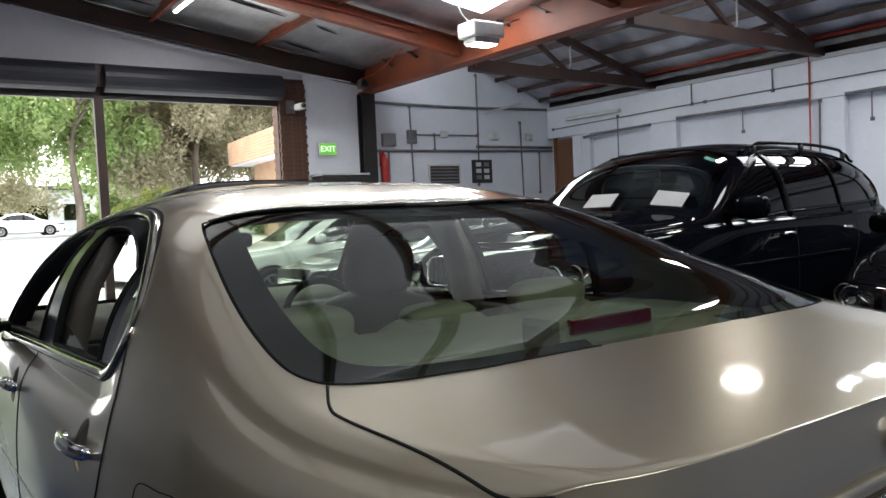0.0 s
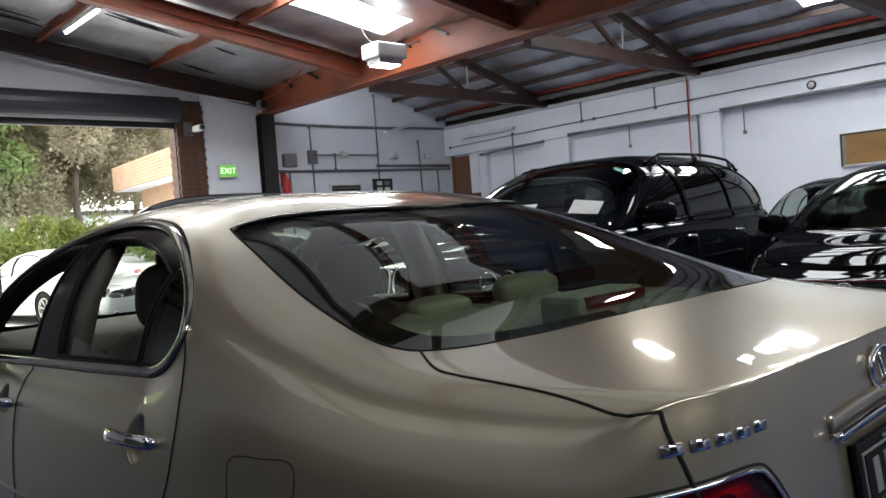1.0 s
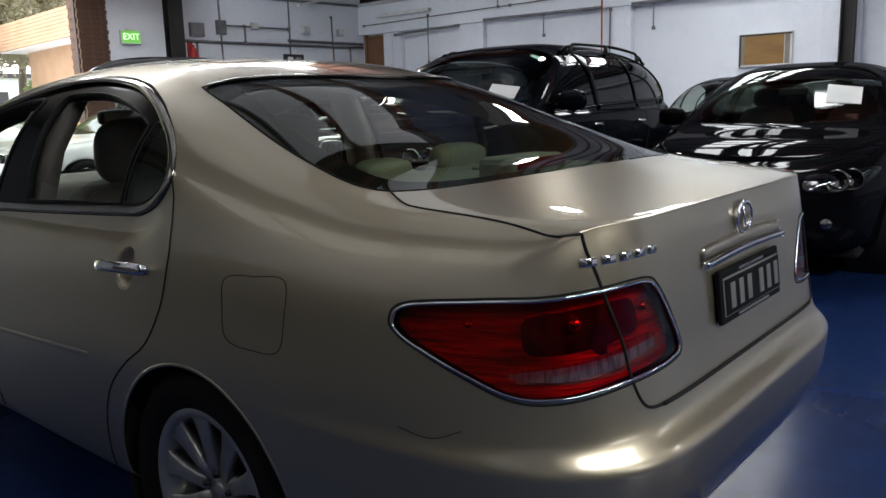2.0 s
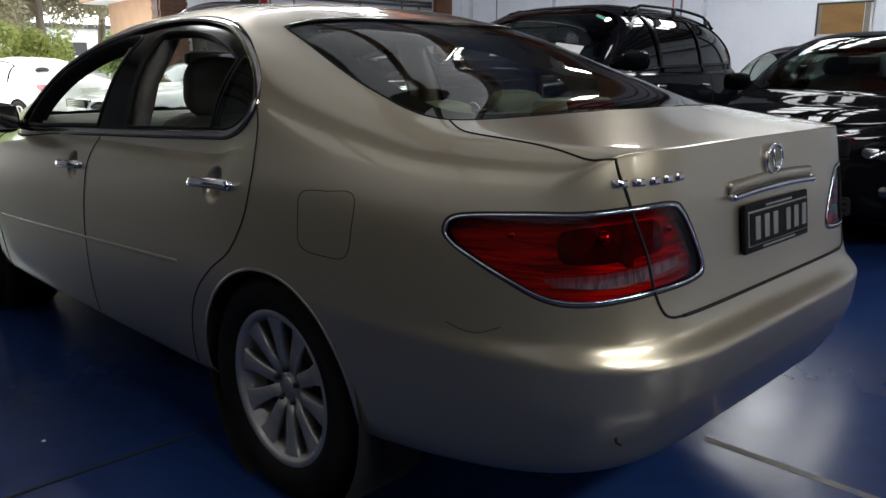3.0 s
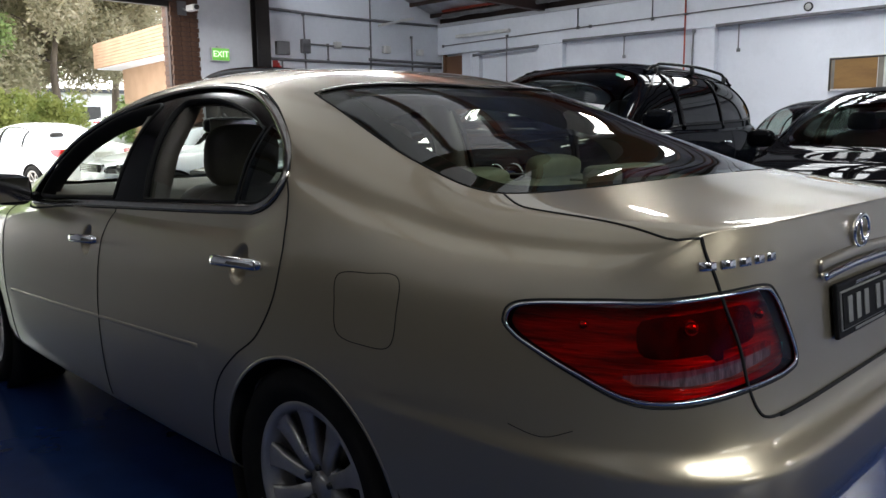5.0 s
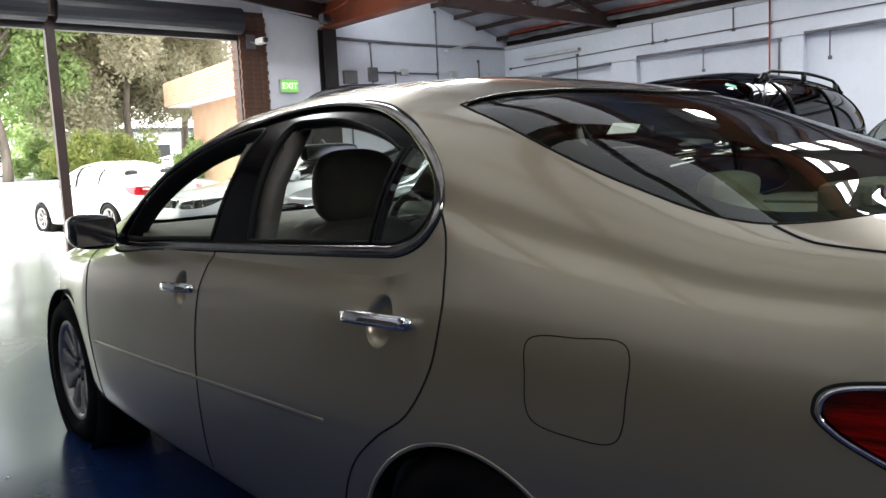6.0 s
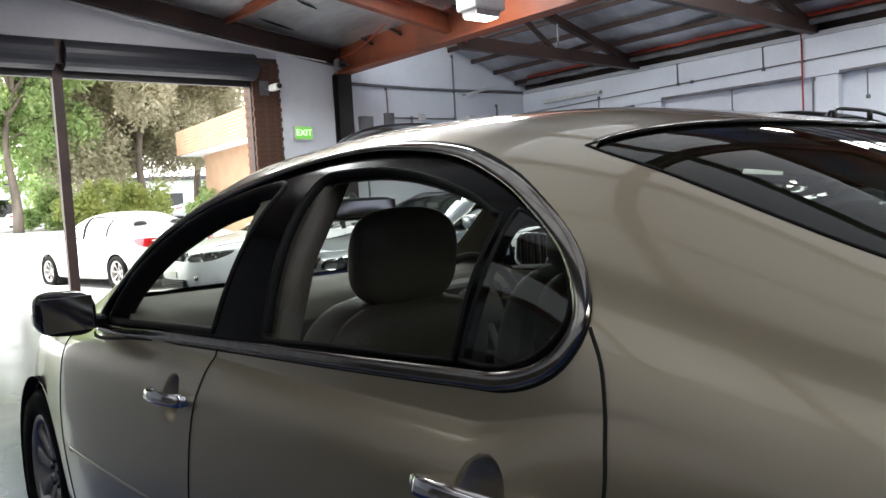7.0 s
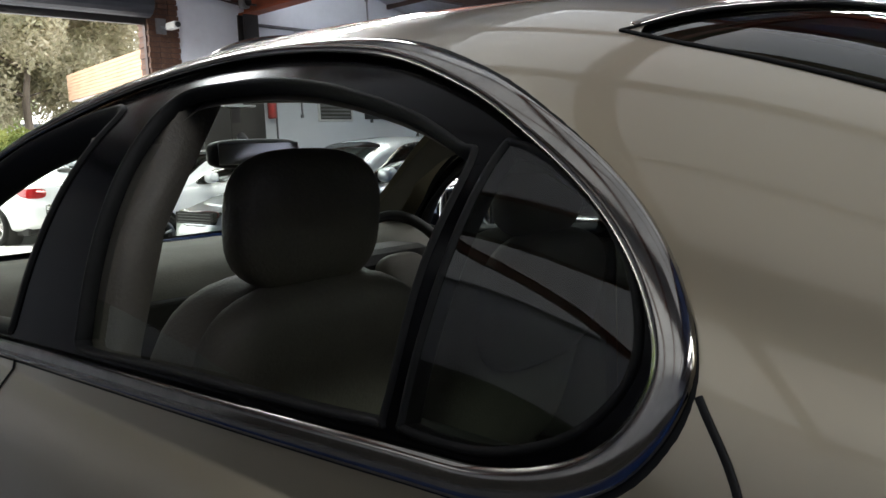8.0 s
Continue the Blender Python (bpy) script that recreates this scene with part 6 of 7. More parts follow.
def ground_strip(name, y0, y1, x0, x1, mat, label, lift=0.0, n=40):
    ys = np.unique(np.r_[np.linspace(y0, min(y1, 34.0), n), y1]) if y0 < 34 else np.linspace(y0, y1, n)
    v = [(x, y, ground_z(y) + lift) for y in ys for x in (x0, x1)]
    f = [(2 * i, 2 * i + 1, 2 * i + 3, 2 * i + 2) for i in range(len(ys) - 1)]
    return tagged(mesh_part(name, v, f, mat, None), label, "ground", kind="structure")


ground_strip("ground", YF + 0.2, 1500, -900, 900, GRASS, "dry grass verge beyond the road", -0.06, 120)
ground_strip("pavement", YF + 0.2, 33.5, -40, 40, CONCRETE, "pale sunlit concrete drive", 0.0)
box("kerb", (-60, 33.5, 0.98), (60, 33.7, 1.12), CONCRETE, kind="structure", label="pale concrete kerb at the road", category="kerb")
ground_strip("road", 33.7, 62, -120, 120, ASPHALT, "grey asphalt road", 0.0)
box("kerb_far", (-120, 62, 0.98), (120, 62.3, 1.14), CONCRETE, kind="structure", label="pale concrete kerb beyond the road", category="kerb")


def leaves(name, centres, count, size, mat, parent, seed, droop=0.0):
    """A crown of many small leaf blades scattered through clumps of uneven size."""
    rs = np.random.RandomState(seed)
    k = rs.choice(len(centres), count, p=centres[:, 3] ** 2 / (centres[:, 3] ** 2).sum())
    d = rs.normal(size=(count, 3))
    d /= np.linalg.norm(d, axis=1, keepdims=True)
    p = centres[k, :3] + d * centres[k, 3:4] * (rs.rand(count, 1) ** 0.45)
    p[:, 2] -= droop * rs.rand(count)
    a, b = rs.normal(size=(count, 3)), rs.normal(size=(count, 3))
    a /= np.linalg.norm(a, axis=1, keepdims=True)
    b = np.cross(a, b)
    b /= np.linalg.norm(b, axis=1, keepdims=True)
    s = size * (0.6 + 0.8 * rs.rand(count, 1))
    v = np.stack([p - a * s, p + b * s * 0.42, p + a * s, p - b * s * 0.42], 1).reshape(-1, 3)
    f = np.arange(count * 4).reshape(-1, 4)
    return mesh_part(name, v, f, mat, parent, smooth=False)


def tree(label, x, y, height, spread, mat, seed, count=9000, leaf=0.11, droop=0.4, bare=0.28):
    rs = np.random.RandomState(seed)
    t = thing("tree", label, "tree", "trees by the road")
    z0 = ground_z(y) - 0.05
    trunk = [(x + 0.25 * math.sin(k * 0.9 + seed) * k / 6, y + 0.2 * math.cos(k * 1.3 + seed) * k / 6, z0 + height * 0.62 * k / 6) for k in range(7)]
    def limb(name, pts, r0, r1):
        p = smooth_open(pts, 12)
        loops = []
        for i, q in enumerate(p):
            r = r0 + (r1 - r0) * i / 11
            loops.append([q + np.array([r * math.cos(a), r * math.sin(a), 0]) for a in np.linspace(0, 2 * np.pi, 9, endpoint=False)])
        return loft(name, loops, BARK, t)
    limb("trunk", trunk, 0.04 * height ** 0.9 * 0.5 + 0.06, 0.05)
    centres = []
    for k in range(11):
        h = bare + (0.95 - bare) * rs.rand()
        a = rs.rand() * 2 * np.pi
        reach = spread * (0.45 + 0.55 * rs.rand()) * (1.15 - 0.6 * abs(h - 0.55))
        base = np.array(trunk[min(6, 2 + int(h * 5))])
        tip = np.array([x + reach * math.cos(a), y + reach * math.sin(a), z0 + height * h])
        limb("limb", [base, (base + tip) / 2 + (0, 0, 0.25), tip], 0.09, 0.02)
        for j in range(4):
            f = 0.45 + 0.2 * j
            centres.append((*(base + (tip - base) * f + rs.normal(size=3) * 0.35), spread * (0.16 + 0.2 * rs.rand())))
    for k in range(10):
        a, r = rs.rand() * 2 * np.pi, spread * rs.rand() ** 0.5 * 0.8
        centres.append((x + r * math.cos(a), y + r * math.sin(a), z0 + height * (0.5 + 0.45 * rs.rand()), spread * (0.18 + 0.2 * rs.rand())))
    leaves("crown", np.array(centres), count, leaf, mat, t, seed, droop)
    return t


tree("large grey-olive gum tree with drooping leaves", 9.6, 33.0, 9.5, 4.2, LEAF_OLIVE, 3, 80000, 0.095, 0.8, 0.25)
tree("large grey-olive gum tree with drooping leaves", 13.5, 37.0, 10.5, 4.6, LEAF_OLIVE, 5, 60000, 0.10, 0.8, 0.3)
tree("leafy bright green street tree", 4.6, 31.5, 8.0, 3.0, LEAF_GREEN, 8, 42000, 0.10, 0.3, 0.3)
tree("leafy bright green street tree", 0.8, 33.5, 8.5, 3.2, LEAF_GREEN, 11, 28000, 0.10, 0.3, 0.3)
tree("leafy bright green street tree", -3.2, 35.5, 8.5, 3.4, LEAF_GREEN, 14, 28000, 0.10, 0.3, 0.3)
tree("tall green tree far behind the road", 16.0, 66.0, 12.0, 6.0, LEAF_GREEN, 21, 12000, 0.2, 0.3, 0.2)
tree("tall green tree far behind the road", 5.0, 68.0, 12.0, 6.0, LEAF_OLIVE, 24, 12000, 0.2, 0.3, 0.2)
tree("tall green tree far behind the road", -6.0, 67.0, 12.0, 6.0, LEAF_GREEN, 27, 10000, 0.2, 0.3, 0.2)
for sx, sy, r, mt, sd in ((7.2, 31.0, 1.0, LEAF_YELLOW, 31), (9.0, 31.6, 1.2, LEAF_YELLOW, 32), (10.5, 27.5, 0.9, LEAF_GREEN, 33), (6.0, 32.5, 0.9, LEAF_GREEN, 34)):
    sh = thing("shrub", "loose yellow-green shrub at the drive edge", "shrub", "shrubs")
    z0 = ground_z(sy)
    rs = np.random.RandomState(sd)
    cs = np.array([(sx + r * rs.normal() * 0.6, sy + r * rs.normal() * 0.5, z0 + 0.3 + r * rs.rand() * 1.3, r * (0.3 + 0.3 * rs.rand())) for _ in range(12)])
    leaves("leaves", cs, 4000, 0.09, mt, sh, sd, 0.1)
    pipe("stem", [(sx, sy, z0 - 0.1), (sx + 0.1, sy, z0 + 0.6)], 0.04, BARK, sh)

# low orange brick house with a flat canopy
house = thing("house", "low orange brick house with flat canopy across the drive", "house")
hz = ground_z(24)
prism("wall", [(9.5, 22.3), (10.2, 28.2), (20, 28.2), (20, 22.3)], "z", hz - 0.4, 3.5, BRICK_ORANGE, house)
prism("canopy", [(8.75, 21.5), (9.45, 28.8), (20, 28.8), (20, 21.5)], "z", 3.45, 4.3, BRICK_ORANGE, house)
for k in range(8):
    prism("course", [(8.735, 21.49), (9.437, 28.8), (9.45, 28.8), (8.75, 21.49)], "z", 3.46 + 0.105 * k, 3.553 + 0.105 * k, BRICK_ORANGE, house)
prism("soffit", [(8.8, 21.6), (9.5, 28.7), (19.9, 28.7), (19.9, 21.6)], "z", 3.42, 3.448, WALL_WHITE, house)
build_car("white_saloon", "white sedan parked on the drive with red tail lamps", SALOON, PAINT_WHITE, pose(3.95, 14.5, 0.0, 0, 0, 11), GLASS_SKY_PAINTED, 0.9, "slats", group="cars outside")
for x, y, paint, lab in ((8.6, 55.0, PAINT_WHITE, "white car parked along the far side of the road"), (13.4, 55.5, PAINT_SILVER, "silver car parked along the far side of the road"), (3.2, 55.0, PAINT_WHITE, "white car parked along the far side of the road"),
                         (19.0, 55.0, PAINT_SILVER, "silver car parked along the far side of the road")):
    build_car("parked_car", lab, SALOON, paint, pose(x, y, ground_z(y), 0, 0, -90), GLASS_DARK, 0.45, "slats", group="cars outside")
for x in (-14, 4, 24):
    fh = thing("factory_building", "low pale factory building far across the road", "building")
    bevel_box("wall", (x, 84, 0.9), (x + 16, 96, 5.2), WALL_GREY, fh, 0.02)
    bevel_box("roof", (x - 0.3, 83.6, 5.2), (x + 16.3, 96.4, 5.6), ROLLER, fh, 0.02)
    for k in range(4):
        bevel_box("window", (x + 1 + 3.8 * k, 83.93, 2.2), (x + 3.4 + 3.8 * k, 83.99, 3.8), GLASS_DARK, fh, 0.01)

# ---- fixtures on the walls and roof ----
def lettering(name, text, size, m, mat, parent, depth=0.004):
    """Raised letters in the built-in font, as a mesh."""
    cu = bpy.data.curves.new(name, "FONT")
    cu.body, cu.size, cu.extrude, cu.align_x, cu.align_y = text, size, depth, "CENTER", "CENTER"
    tmp = bpy.data.objects.new(name, cu)
    scene.collection.objects.link(tmp)
    me = bpy.data.meshes.new_from_object(tmp.evaluated_get(bpy.context.evaluated_depsgraph_get()))
    bpy.data.objects.remove(tmp)
    me.materials.clear()
    me.materials.append(mat)
    ob = new(name, me)
    ob.parent, ob.matrix_local = parent, m
    return ob


ex = thing("exit_sign", "glowing green EXIT sign on the white wall", "sign")
bevel_box("case", (5.60, YF - 0.10, 2.52), (5.98, YF - 0.03, 2.77), LAMP_WHITE, ex, 0.01)
bevel_box("panel", (5.615, YF - 0.108, 2.535), (5.965, YF - 0.101, 2.755), EXIT_GREEN, ex, 0.002)
bevel_box("bracket", (5.75, YF - 0.06, 2.77), (5.83, YF, 2.80), LAMP_WHITE, ex, 0.004)
lettering("lettering", "EXIT", 0.16, pose(5.79, YF - 0.110, 2.645, 90, 0, 0), EXIT_WHITE, ex)

for (xs, y0, y1) in (((2.6, 2.6), 10.55, 11.95), ((9.9, 10.55), None, None)):
    t = thing("tube_lamp", "white fluorescent batten lamp under the roof" if y0 else "unlit white batten lamp fixed to the wall", "lamp", "batten lamps")
    if y0:
        z = roof_left(2.6) - 0.30
        bevel_box("batten", (2.56, y0, z), (2.64, y1, z + 0.06), LAMP_WHITE, t, 0.006)
        bevel_box("tube", (2.575, y0 + 0.02, z - 0.03), (2.625, y1 - 0.02, z - 0.001), TUBE_GLOW, t, 0.015)
        for y in (y0 + 0.25, y1 - 0.25):
            pipe("hanger", [(2.6, y, z + 0.06), (2.6, y, roof_left(2.6) - 0.16)], 0.006, PIPE_GREY, t)
        area("tube_glow", pose(2.6, (y0 + y1) / 2, z - 0.04), 0.05, y1 - y0 - 0.1, 18, (1, 0.98, 0.95))
    else:
        beam("batten", (9.6, YF - 0.25, 3.46), (10.75, YF - 0.06, 3.72), 0.10, 0.05, LAMP_WHITE, t)
        beam("bracket", (10.7, YF - 0.06, 3.70), (10.7, YF, 3.70), 0.05, 0.03, LAMP_WHITE, t)
wl = thing("tube_lamp", "unlit white batten lamp fixed to the side wall", "lamp", "batten lamps")
bevel_box("batten", (XR - 0.24, 11.1, 3.28), (XR - 0.135, 12.7, 3.35), LAMP_WHITE, wl, 0.01)

for k, (fx, fy) in enumerate(((5.95, 8.6), (5.9, 3.95), (5.95, -5.4))):
    f = thing("floodlight", "white boxed high-bay floodlight hung from the roof steel", "lamp", "floodlights")
    bevel_box("housing", (fx - 0.28, fy - 0.20, 3.80), (fx + 0.28, fy + 0.20, 4.02), LAMP_WHITE, f, 0.03)
    bevel_box("hood", (fx - 0.22, fy - 0.15, 3.72), (fx + 0.22, fy + 0.15, 3.80), LAMP_WHITE, f, 0.02)
    bevel_box("lens", (fx - 0.19, fy - 0.12, 3.706), (fx + 0.19, fy + 0.12, 3.722), FLOOD_GLOW, f, 0.004)
    if fx > 5:
        beam("bracket", (fx + 0.2, fy, 4.0), (fx + 0.72, fy, 4.15), 0.04, 0.02, PIPE_GREY, f)
    else:
        pipe("bracket", [(fx, fy, 4.01), (fx, fy, roof_left(fx) + 0.02)], 0.015, PIPE_GREY, f)
    pipe("flex", smooth_open([(fx - 0.2, fy, 4.02), (fx - 0.32, fy, 4.10), (fx - 0.38, fy + 0.05, 4.3), (fx - 0.3, fy + 0.1, 4.42)], 16), 0.012, PIPE_GREY, f)
    area("floodlight_glow", pose(fx, fy, 3.70), 0.36, 0.22, 9, (1.0, 0.96, 0.9))

cam_box = thing("security_camera", "grey bracketed security camera on the brick column", "camera")
bevel_box("plate", (4.98, YF - 0.085, 3.30), (5.16, YF - 0.06, 3.55), PIPE_GREY, cam_box, 0.008)
pipe("arm", [(5.07, YF - 0.08, 3.42), (5.07, YF - 0.3, 3.36), (5.12, YF - 0.36, 3.36)], 0.018, PIPE_GREY, cam_box)
bevel_box("body", (5.05, YF - 0.55, 3.34), (5.17, YF - 0.26, 3.45), LAMP_WHITE, cam_box, 0.02)
lathe("lens", [(0.0, -0.02), (0.04, -0.02), (0.045, 0.0), (0.045, 0.04)], BLACK_PLASTIC, cam_box, 20, "y", (5.11, YF - 0.56, 3.395))
sensor = thing("wall_sensor", "small grey siren box at the beam end", "sensor")
bevel_box("body", (6.35, YF - 0.5, 3.78), (6.5, YF - 0.36, 3.95), PIPE_GREY, sensor, 0.02)
lathe("horn", [(0.0, 0.0), (0.05, -0.02), (0.07, -0.06)], BLACK_PLASTIC, sensor, 16, "y", (6.42, YF - 0.5, 3.87))
beam("bracket", (6.42, YF - 0.43, 3.86), (6.66, YF - 0.43, 3.86), 0.03, 0.03, PIPE_GREY, sensor)

# conduits and boxes on the front wall
runs = [
    [(6.9, 3.60), (8.9, 3.58), (11.6, 3.62)], [(7.7, 2.97), (9.5, 2.98)], [(6.95, 2.63), (9.4, 2.64), (11.7, 2.66)], [(9.5, 2.74), (11.7, 2.74)],
    [(7.75, 3.55), (7.78, 2.0)], [(9.52, 4.3), (9.52, 3.0), (9.50, 1.9)], [(10.75, 3.3), (10.78, 1.6)], [(8.35, 2.98), (8.35, 2.66)], [(7.2, 2.62), (7.2, 1.2)], [(11.3, 2.64), (11.3, 1.7)]]
for k, r in enumerate(runs):
    c = thing("conduit", "grey painted conduit fixed along the white wall", "pipe", "conduits")
    pipe("tube", [(x, YF - 0.025, z) for x, z in smooth_open(r, 10)], 0.030 if k in (0, 2, 3) else 0.018, PIPE_GREY, c)
    for x, z in r:
        bevel_box("saddle", (x - 0.03, YF - 0.03, z - 0.03), (x + 0.03, YF - 0.0, z + 0.03), PIPE_GREY, c, 0.004)
for x0, x1, z0, z1, mat, lab in ((7.05, 7.35, 2.72, 2.98, PIPE_GREY, "grey metal switch box on the wall"), (7.66, 7.86, 2.78, 3.06, PIPE_GREY, "grey metal switch box on the wall"),
                                 (8.5, 8.66, 2.92, 3.06, LAMP_WHITE, "small white junction box"), (9.85, 10.05, 2.9, 3.06, LAMP_WHITE, "small white junction box"), (10.9, 11.06, 2.9, 3.04, LAMP_WHITE, "small white junction box")):
    b = thing("switch_box", lab, "box", "switch boxes")
    bevel_box("case", (x0, YF - 0.10, z0), (x1, YF, z1), mat, b, 0.01)
    bevel_box("cover", (x0 + 0.02, YF - 0.112, z0 + 0.02), (x1 - 0.02, YF - 0.098, z1 - 0.02), mat, b, 0.006)
lv = thing("wall_niche", "dark framed opening with louvres in the wall", "vent")
bevel_box("frame", (8.15, YF - 0.03, 1.9), (9.0, YF - 0.002, 2.36), LAMP_WHITE, lv, 0.01)
bevel_box("recess", (8.2, YF - 0.034, 1.94), (8.95, YF - 0.028, 2.32), TRIM_DARK, lv, 0.002)
for k in range(5):
    bevel_box("louvre", (8.2, YF - 0.05, 1.97 + 0.07 * k), (8.95, YF - 0.035, 2.0 + 0.07 * k), PIPE_GREY, lv, 0.003)
rk = thing("key_rack", "black wall rack with pale tags", "rack")
bevel_box("back", (9.32, YF - 0.05, 1.94), (9.86, YF - 0.0, 2.45), BLACK_PLASTIC, rk, 0.01)
for i in range(2):
    for j in range(3):
        bevel_box("tag", (9.40 + 0.22 * i, YF - 0.07, 2.02 + 0.14 * j), (9.54 + 0.22 * i, YF - 0.052, 2.11 + 0.14 * j), LAMP_WHITE if (i + j) % 3 else PIPE_GREY, rk, 0.006)
ext = thing("fire_extinguisher", "red fire extinguisher hung beside the black post", "extinguisher")
lathe("cylinder", [(0.0, 0.0), (0.07, 0.0), (0.08, 0.03), (0.08, 0.45), (0.06, 0.52), (0.025, 0.55), (0.025, 0.6)], RED_PAINT, ext, 24, "z", (7.05, YF - 0.11, 1.95))
bevel_box("sign", (6.98, YF - 0.02, 2.32), (7.1, YF - 0.005, 2.62), RED_PAINT, ext, 0.003)
bevel_box("hook", (7.03, YF - 0.05, 2.3), (7.07, YF - 0.0, 2.4), BLACK_PLASTIC, ext, 0.004)
fr = thing("storage_cabinet", "dark low cabinet under the exit sign", "cabinet")
bevel_box("body", (5.45, YF - 0.5, 0), (6.42, YF - 0.02, 2.12), STEEL_BLACK, fr, 0.02)
bevel_box("top", (5.42, YF - 0.53, 2.121), (6.45, YF - 0.01, 2.16), WALL_GREY, fr, 0.01)
for k in range(2):
    d = bevel_box("door", (5.47 + 0.48 * k, YF - 0.52, 0.05), (5.93 + 0.48 * k, YF - 0.501, 2.1), STEEL_BLACK, fr, 0.006)
    bevel_box("handle", (5.86 + 0.12 * k, YF - 0.545, 1.0), (5.88 + 0.12 * k, YF - 0.521, 1.2), PIPE_GREY, d, 0.004)

# side wall: door, office window, pipes, rails
door = thing("door_brown", "brown painted timber door by the corner", "door", kind="structure")
bevel_box("leaf", (XR - 0.05, 12.36, 0.0), (XR - 0.002, 13.2, 2.9), DOOR_BROWN, door, 0.006)
bevel_box("jamb", (XR - 0.09, 13.2, 0.0), (XR - 0.001, 13.27, 2.97), DOOR_BROWN, door, 0.004)
bevel_box("knob", (XR - 0.10, 12.46, 1.0), (XR - 0.05, 12.52, 1.06), CHROME, door, 0.02)
win = thing("window_office", "small internal window with white frame and amber board", "window", kind="structure")
bevel_box("frame", (XR - 0.05, 3.555, 1.735), (XR - 0.002, 4.41, 2.275), LAMP_WHITE, win, 0.008)
bevel_box("board", (XR - 0.056, 3.68, 1.77), (XR - 0.049, 4.37, 2.23), PLY, win, 0.002)
bevel_box("mullion", (XR - 0.058, 3.59, 1.77), (XR - 0.049, 3.67, 2.23), TRIM_PALE, win, 0.002)
bevel_box("mullion", (XR - 0.058, 4.315, 1.77), (XR - 0.047, 4.366, 2.226), TRIM_PALE, win, 0.002)
bevel_box("edge", (XR - 0.062, 4.37, 1.74), (XR - 0.045, 4.40, 2.26), TRIM_DARK, win, 0.002)
bevel_box("edge", (XR - 0.062, 3.56, 2.23), (XR - 0.045, 4.40, 2.26), TRIM_DARK, win, 0.002)
rp = thing("red_pipe", "thin red riser pipe on the side wall", "pipe")
pipe("tube", [(XR - 0.16, 6.92, 0.2), (XR - 0.16, 6.92, 3.75)], 0.015, PIPE_RED, rp)
for z in (0.9, 2.0, 3.2):
    bevel_box("clip", (XR - 0.19, 6.88, z), (XR - 0.0, 6.96, z + 0.03), PIPE_GREY, rp, 0.004)
for k, (pts, r, mat) in enumerate((
        ([(-6, 2.92), (3.0, 2.97), (6.3, 2.95)], 0.03, PIPE_GREY), ([(6.95, 2.95), (9.65, 2.97)], 0.03, PIPE_GREY), ([(10.35, 2.92), (12.2, 2.86)], 0.028, PIPE_GREY),
        ([(-6, 3.22), (3, 3.24), (9, 3.20), (13.2, 3.14)], 0.012, PIPE_GREY), ([(6.75, 2.9), (6.78, 0.8)], 0.016, PIPE_GREY), ([(5.9, 2.95), (5.9, 2.5)], 0.012, PIPE_GREY),
        ([(8.2, 2.95), (8.2, 2.55)], 0.012, PIPE_GREY), ([(11.2, 3.2), (11.2, 2.2)], 0.012, PIPE_GREY), ([(9.3, 3.6), (9.3, 3.2)], 0.012, PIPE_GREY), ([(7.6, 3.6), (7.6, 3.2)], 0.012, PIPE_GREY))):
    c = thing("conduit", "grey conduit clipped along the side wall", "pipe", "conduits")
    pipe("tube", [(XR - 0.155, y, z) for y, z in smooth_open(pts, 14)], r, mat, c)
    for y, z in pts:
        bevel_box("saddle", (XR - 0.16, y - 0.03, z - 0.03), (XR - 0.128, y + 0.03, z + 0.03), PIPE_GREY, c, 0.004)
for z, r, mat in ((3.72, 0.045, PIPE_GREY), (3.84, 0.03, PIPE_RED)):
    c = thing("roof_pipe", "long service pipe under the roof edge", "pipe", "service pipes")
    pipe("tube", [(XR - 0.45, YB + 0.2, z + 0.05), (XR - 0.45, 12.9, z + 0.05)], r, mat, c)
    for y in (10.2, 6.7, 3.2, -0.3):
        bevel_box("bracket", (XR - 0.5, y - 0.02, z - 0.02), (XR - 0.4, y + 0.02, z + 0.12), PIPE_GREY, c, 0.004)
al = thing("alarm_bell", "small round bell with a dark rim on the side wall", "alarm")
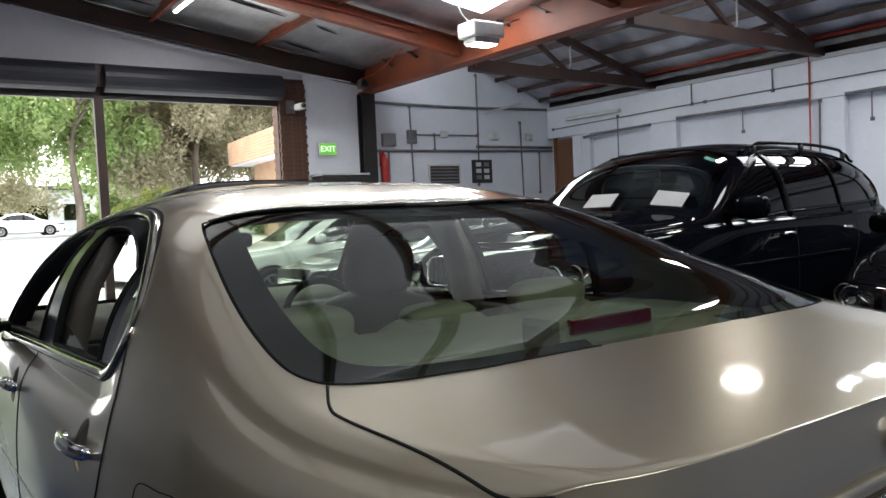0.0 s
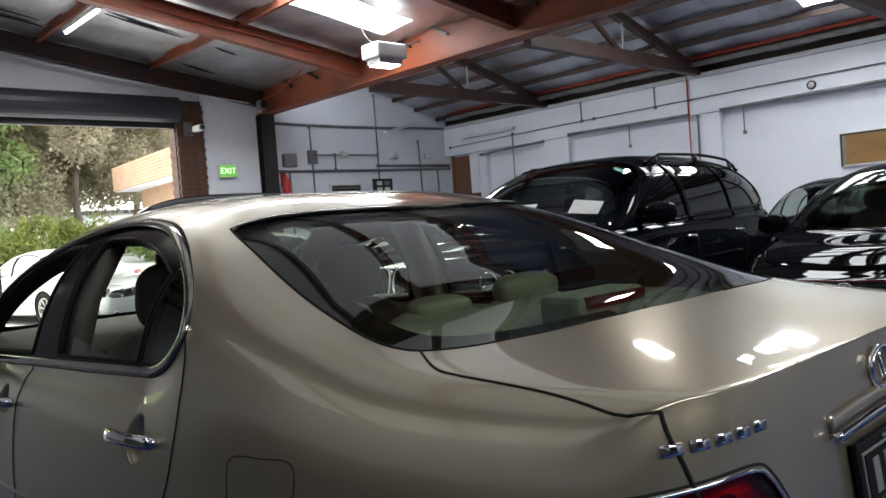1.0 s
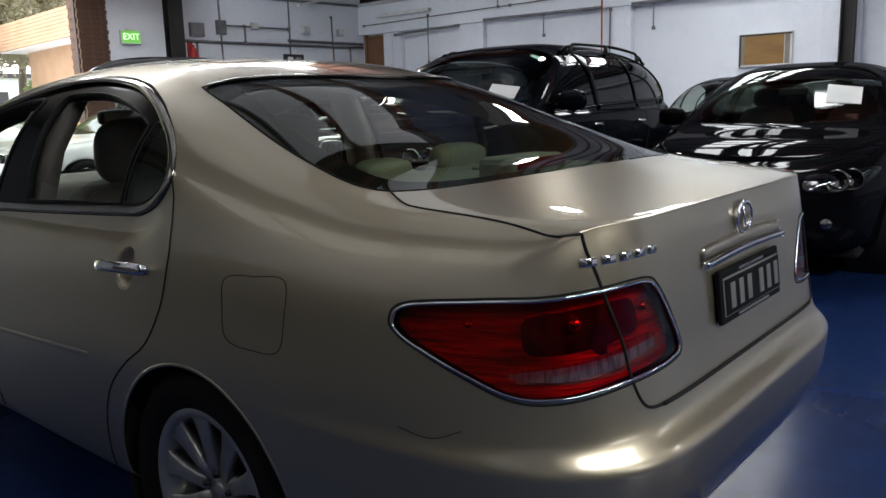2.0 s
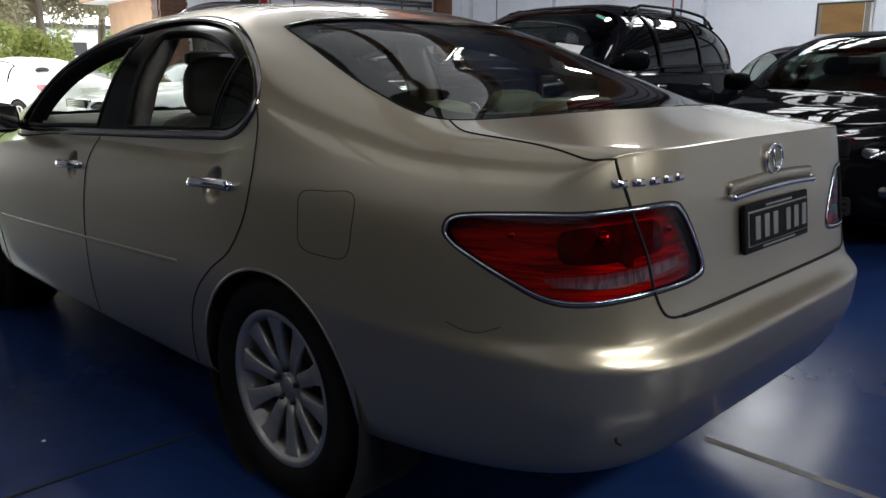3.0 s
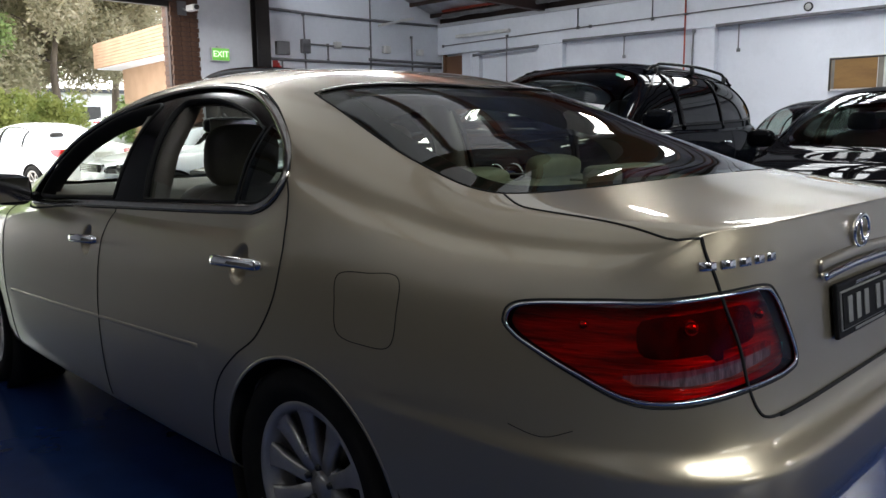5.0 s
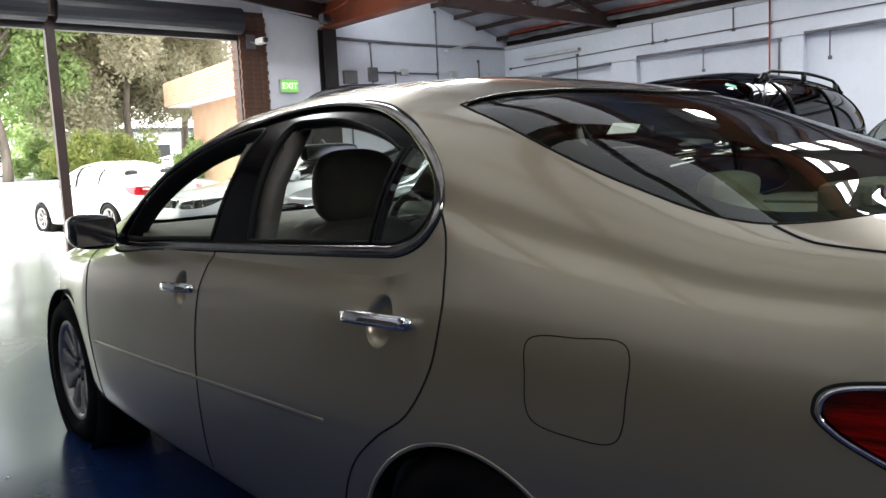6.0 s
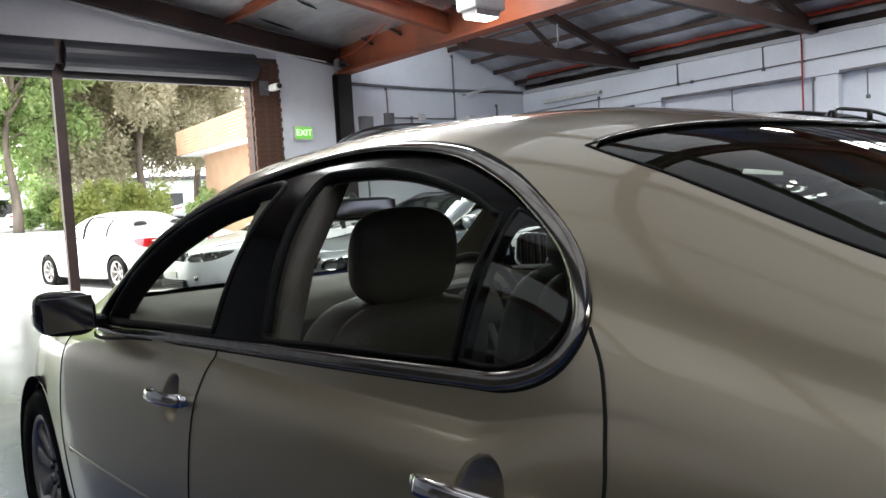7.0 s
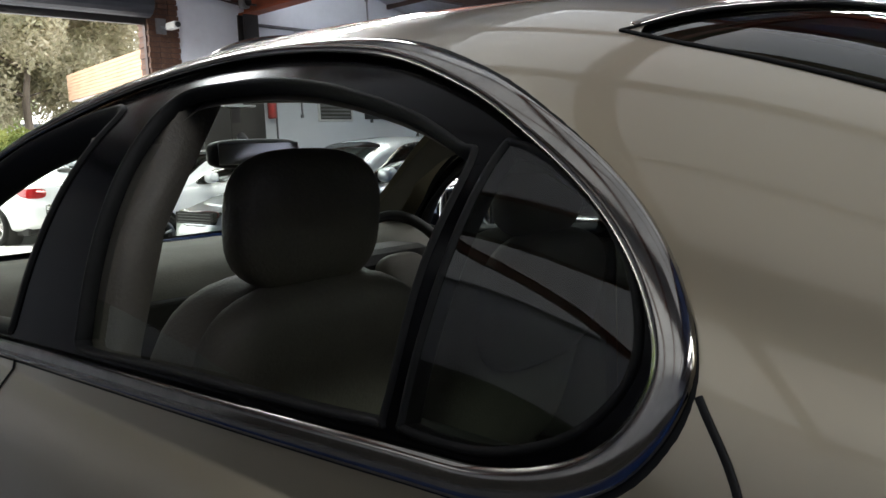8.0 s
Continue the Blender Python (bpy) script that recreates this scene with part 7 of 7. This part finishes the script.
lathe("dome", [(0.0, -0.03), (0.03, -0.028), (0.052, -0.015), (0.056, 0.0)], LAMP_WHITE, al, 28, "x", (XR - 0.135, 4.75, 3.10))
lathe("ring", [(0.052, -0.002), (0.054, -0.03), (0.064, -0.034), (0.072, -0.026), (0.074, 0.0)], BLACK_PLASTIC, al, 28, "x", (XR - 0.135, 4.75, 3.10))
# open laps between the foil sheets
for xa, ya, xb, yb, wide in ((2.98, 11.38, 4.25, 11.53, 0.055), (4.82, 11.56, 5.25, 11.70, 0.035), (4.84, 12.86, 5.56, 13.0, 0.05), (1.2, 12.62, 2.52, 12.72, 0.075), (1.3, 12.30, 2.4, 12.46, 0.05)):
    lap = thing("foil_lap", "dark open lap between two sagging foil sheets", "lap", "foil laps")
    v = []
    for k in range(13):
        f = k / 12
        x, y = xa + (xb - xa) * f, ya + (yb - ya) * f + 0.012 * math.sin(5 * f)
        h, z = wide * math.sin(math.pi * min(f * 1.02, 1)) ** 0.7 * 0.75 + 0.003, roof_left(x) - 0.062
        v += [(x, y - h, z), (x, y + h, z + 0.004), (x, y + h, z + 0.012), (x, y - h, z + 0.012)]
    faces = [(4 * k + a, 4 * k + (a + 1) % 4, 4 * k + 4 + (a + 1) % 4, 4 * k + 4 + a) for k in range(12) for a in range(4)]
    mesh_part("lap_edge", v, faces, GAP, lap, smooth=False)
# cables along the roof steel
for pts in ([(6.3, 10.15, 4.33), (6.45, 11.2, 4.36), (6.5, 12.4, 4.05), (6.45, 13.1, 3.98)], [(6.6, 10.1, 4.3), (6.9, 10.0, 3.95), (7.1, 10.2, 3.72), (7.5, 10.4, 3.72)],
            [(3.0, 10.075, 4.60), (3.9, 10.073, 4.46), (4.6, 10.075, 4.38), (5.9, 10.075, 4.20)], [(0.5, 13.2, 4.78), (3.0, 13.22, 4.36), (5.2, 13.2, 4.06), (6.3, 13.2, 3.94)]):
    c = thing("cable", "thin pale electric cable sagging along the steel", "cable", "cables")
    pipe("lead", smooth_open(pts, 24), 0.012, LAMP_WHITE if pts[0][1] > 12 else PIPE_RED, c, 8)
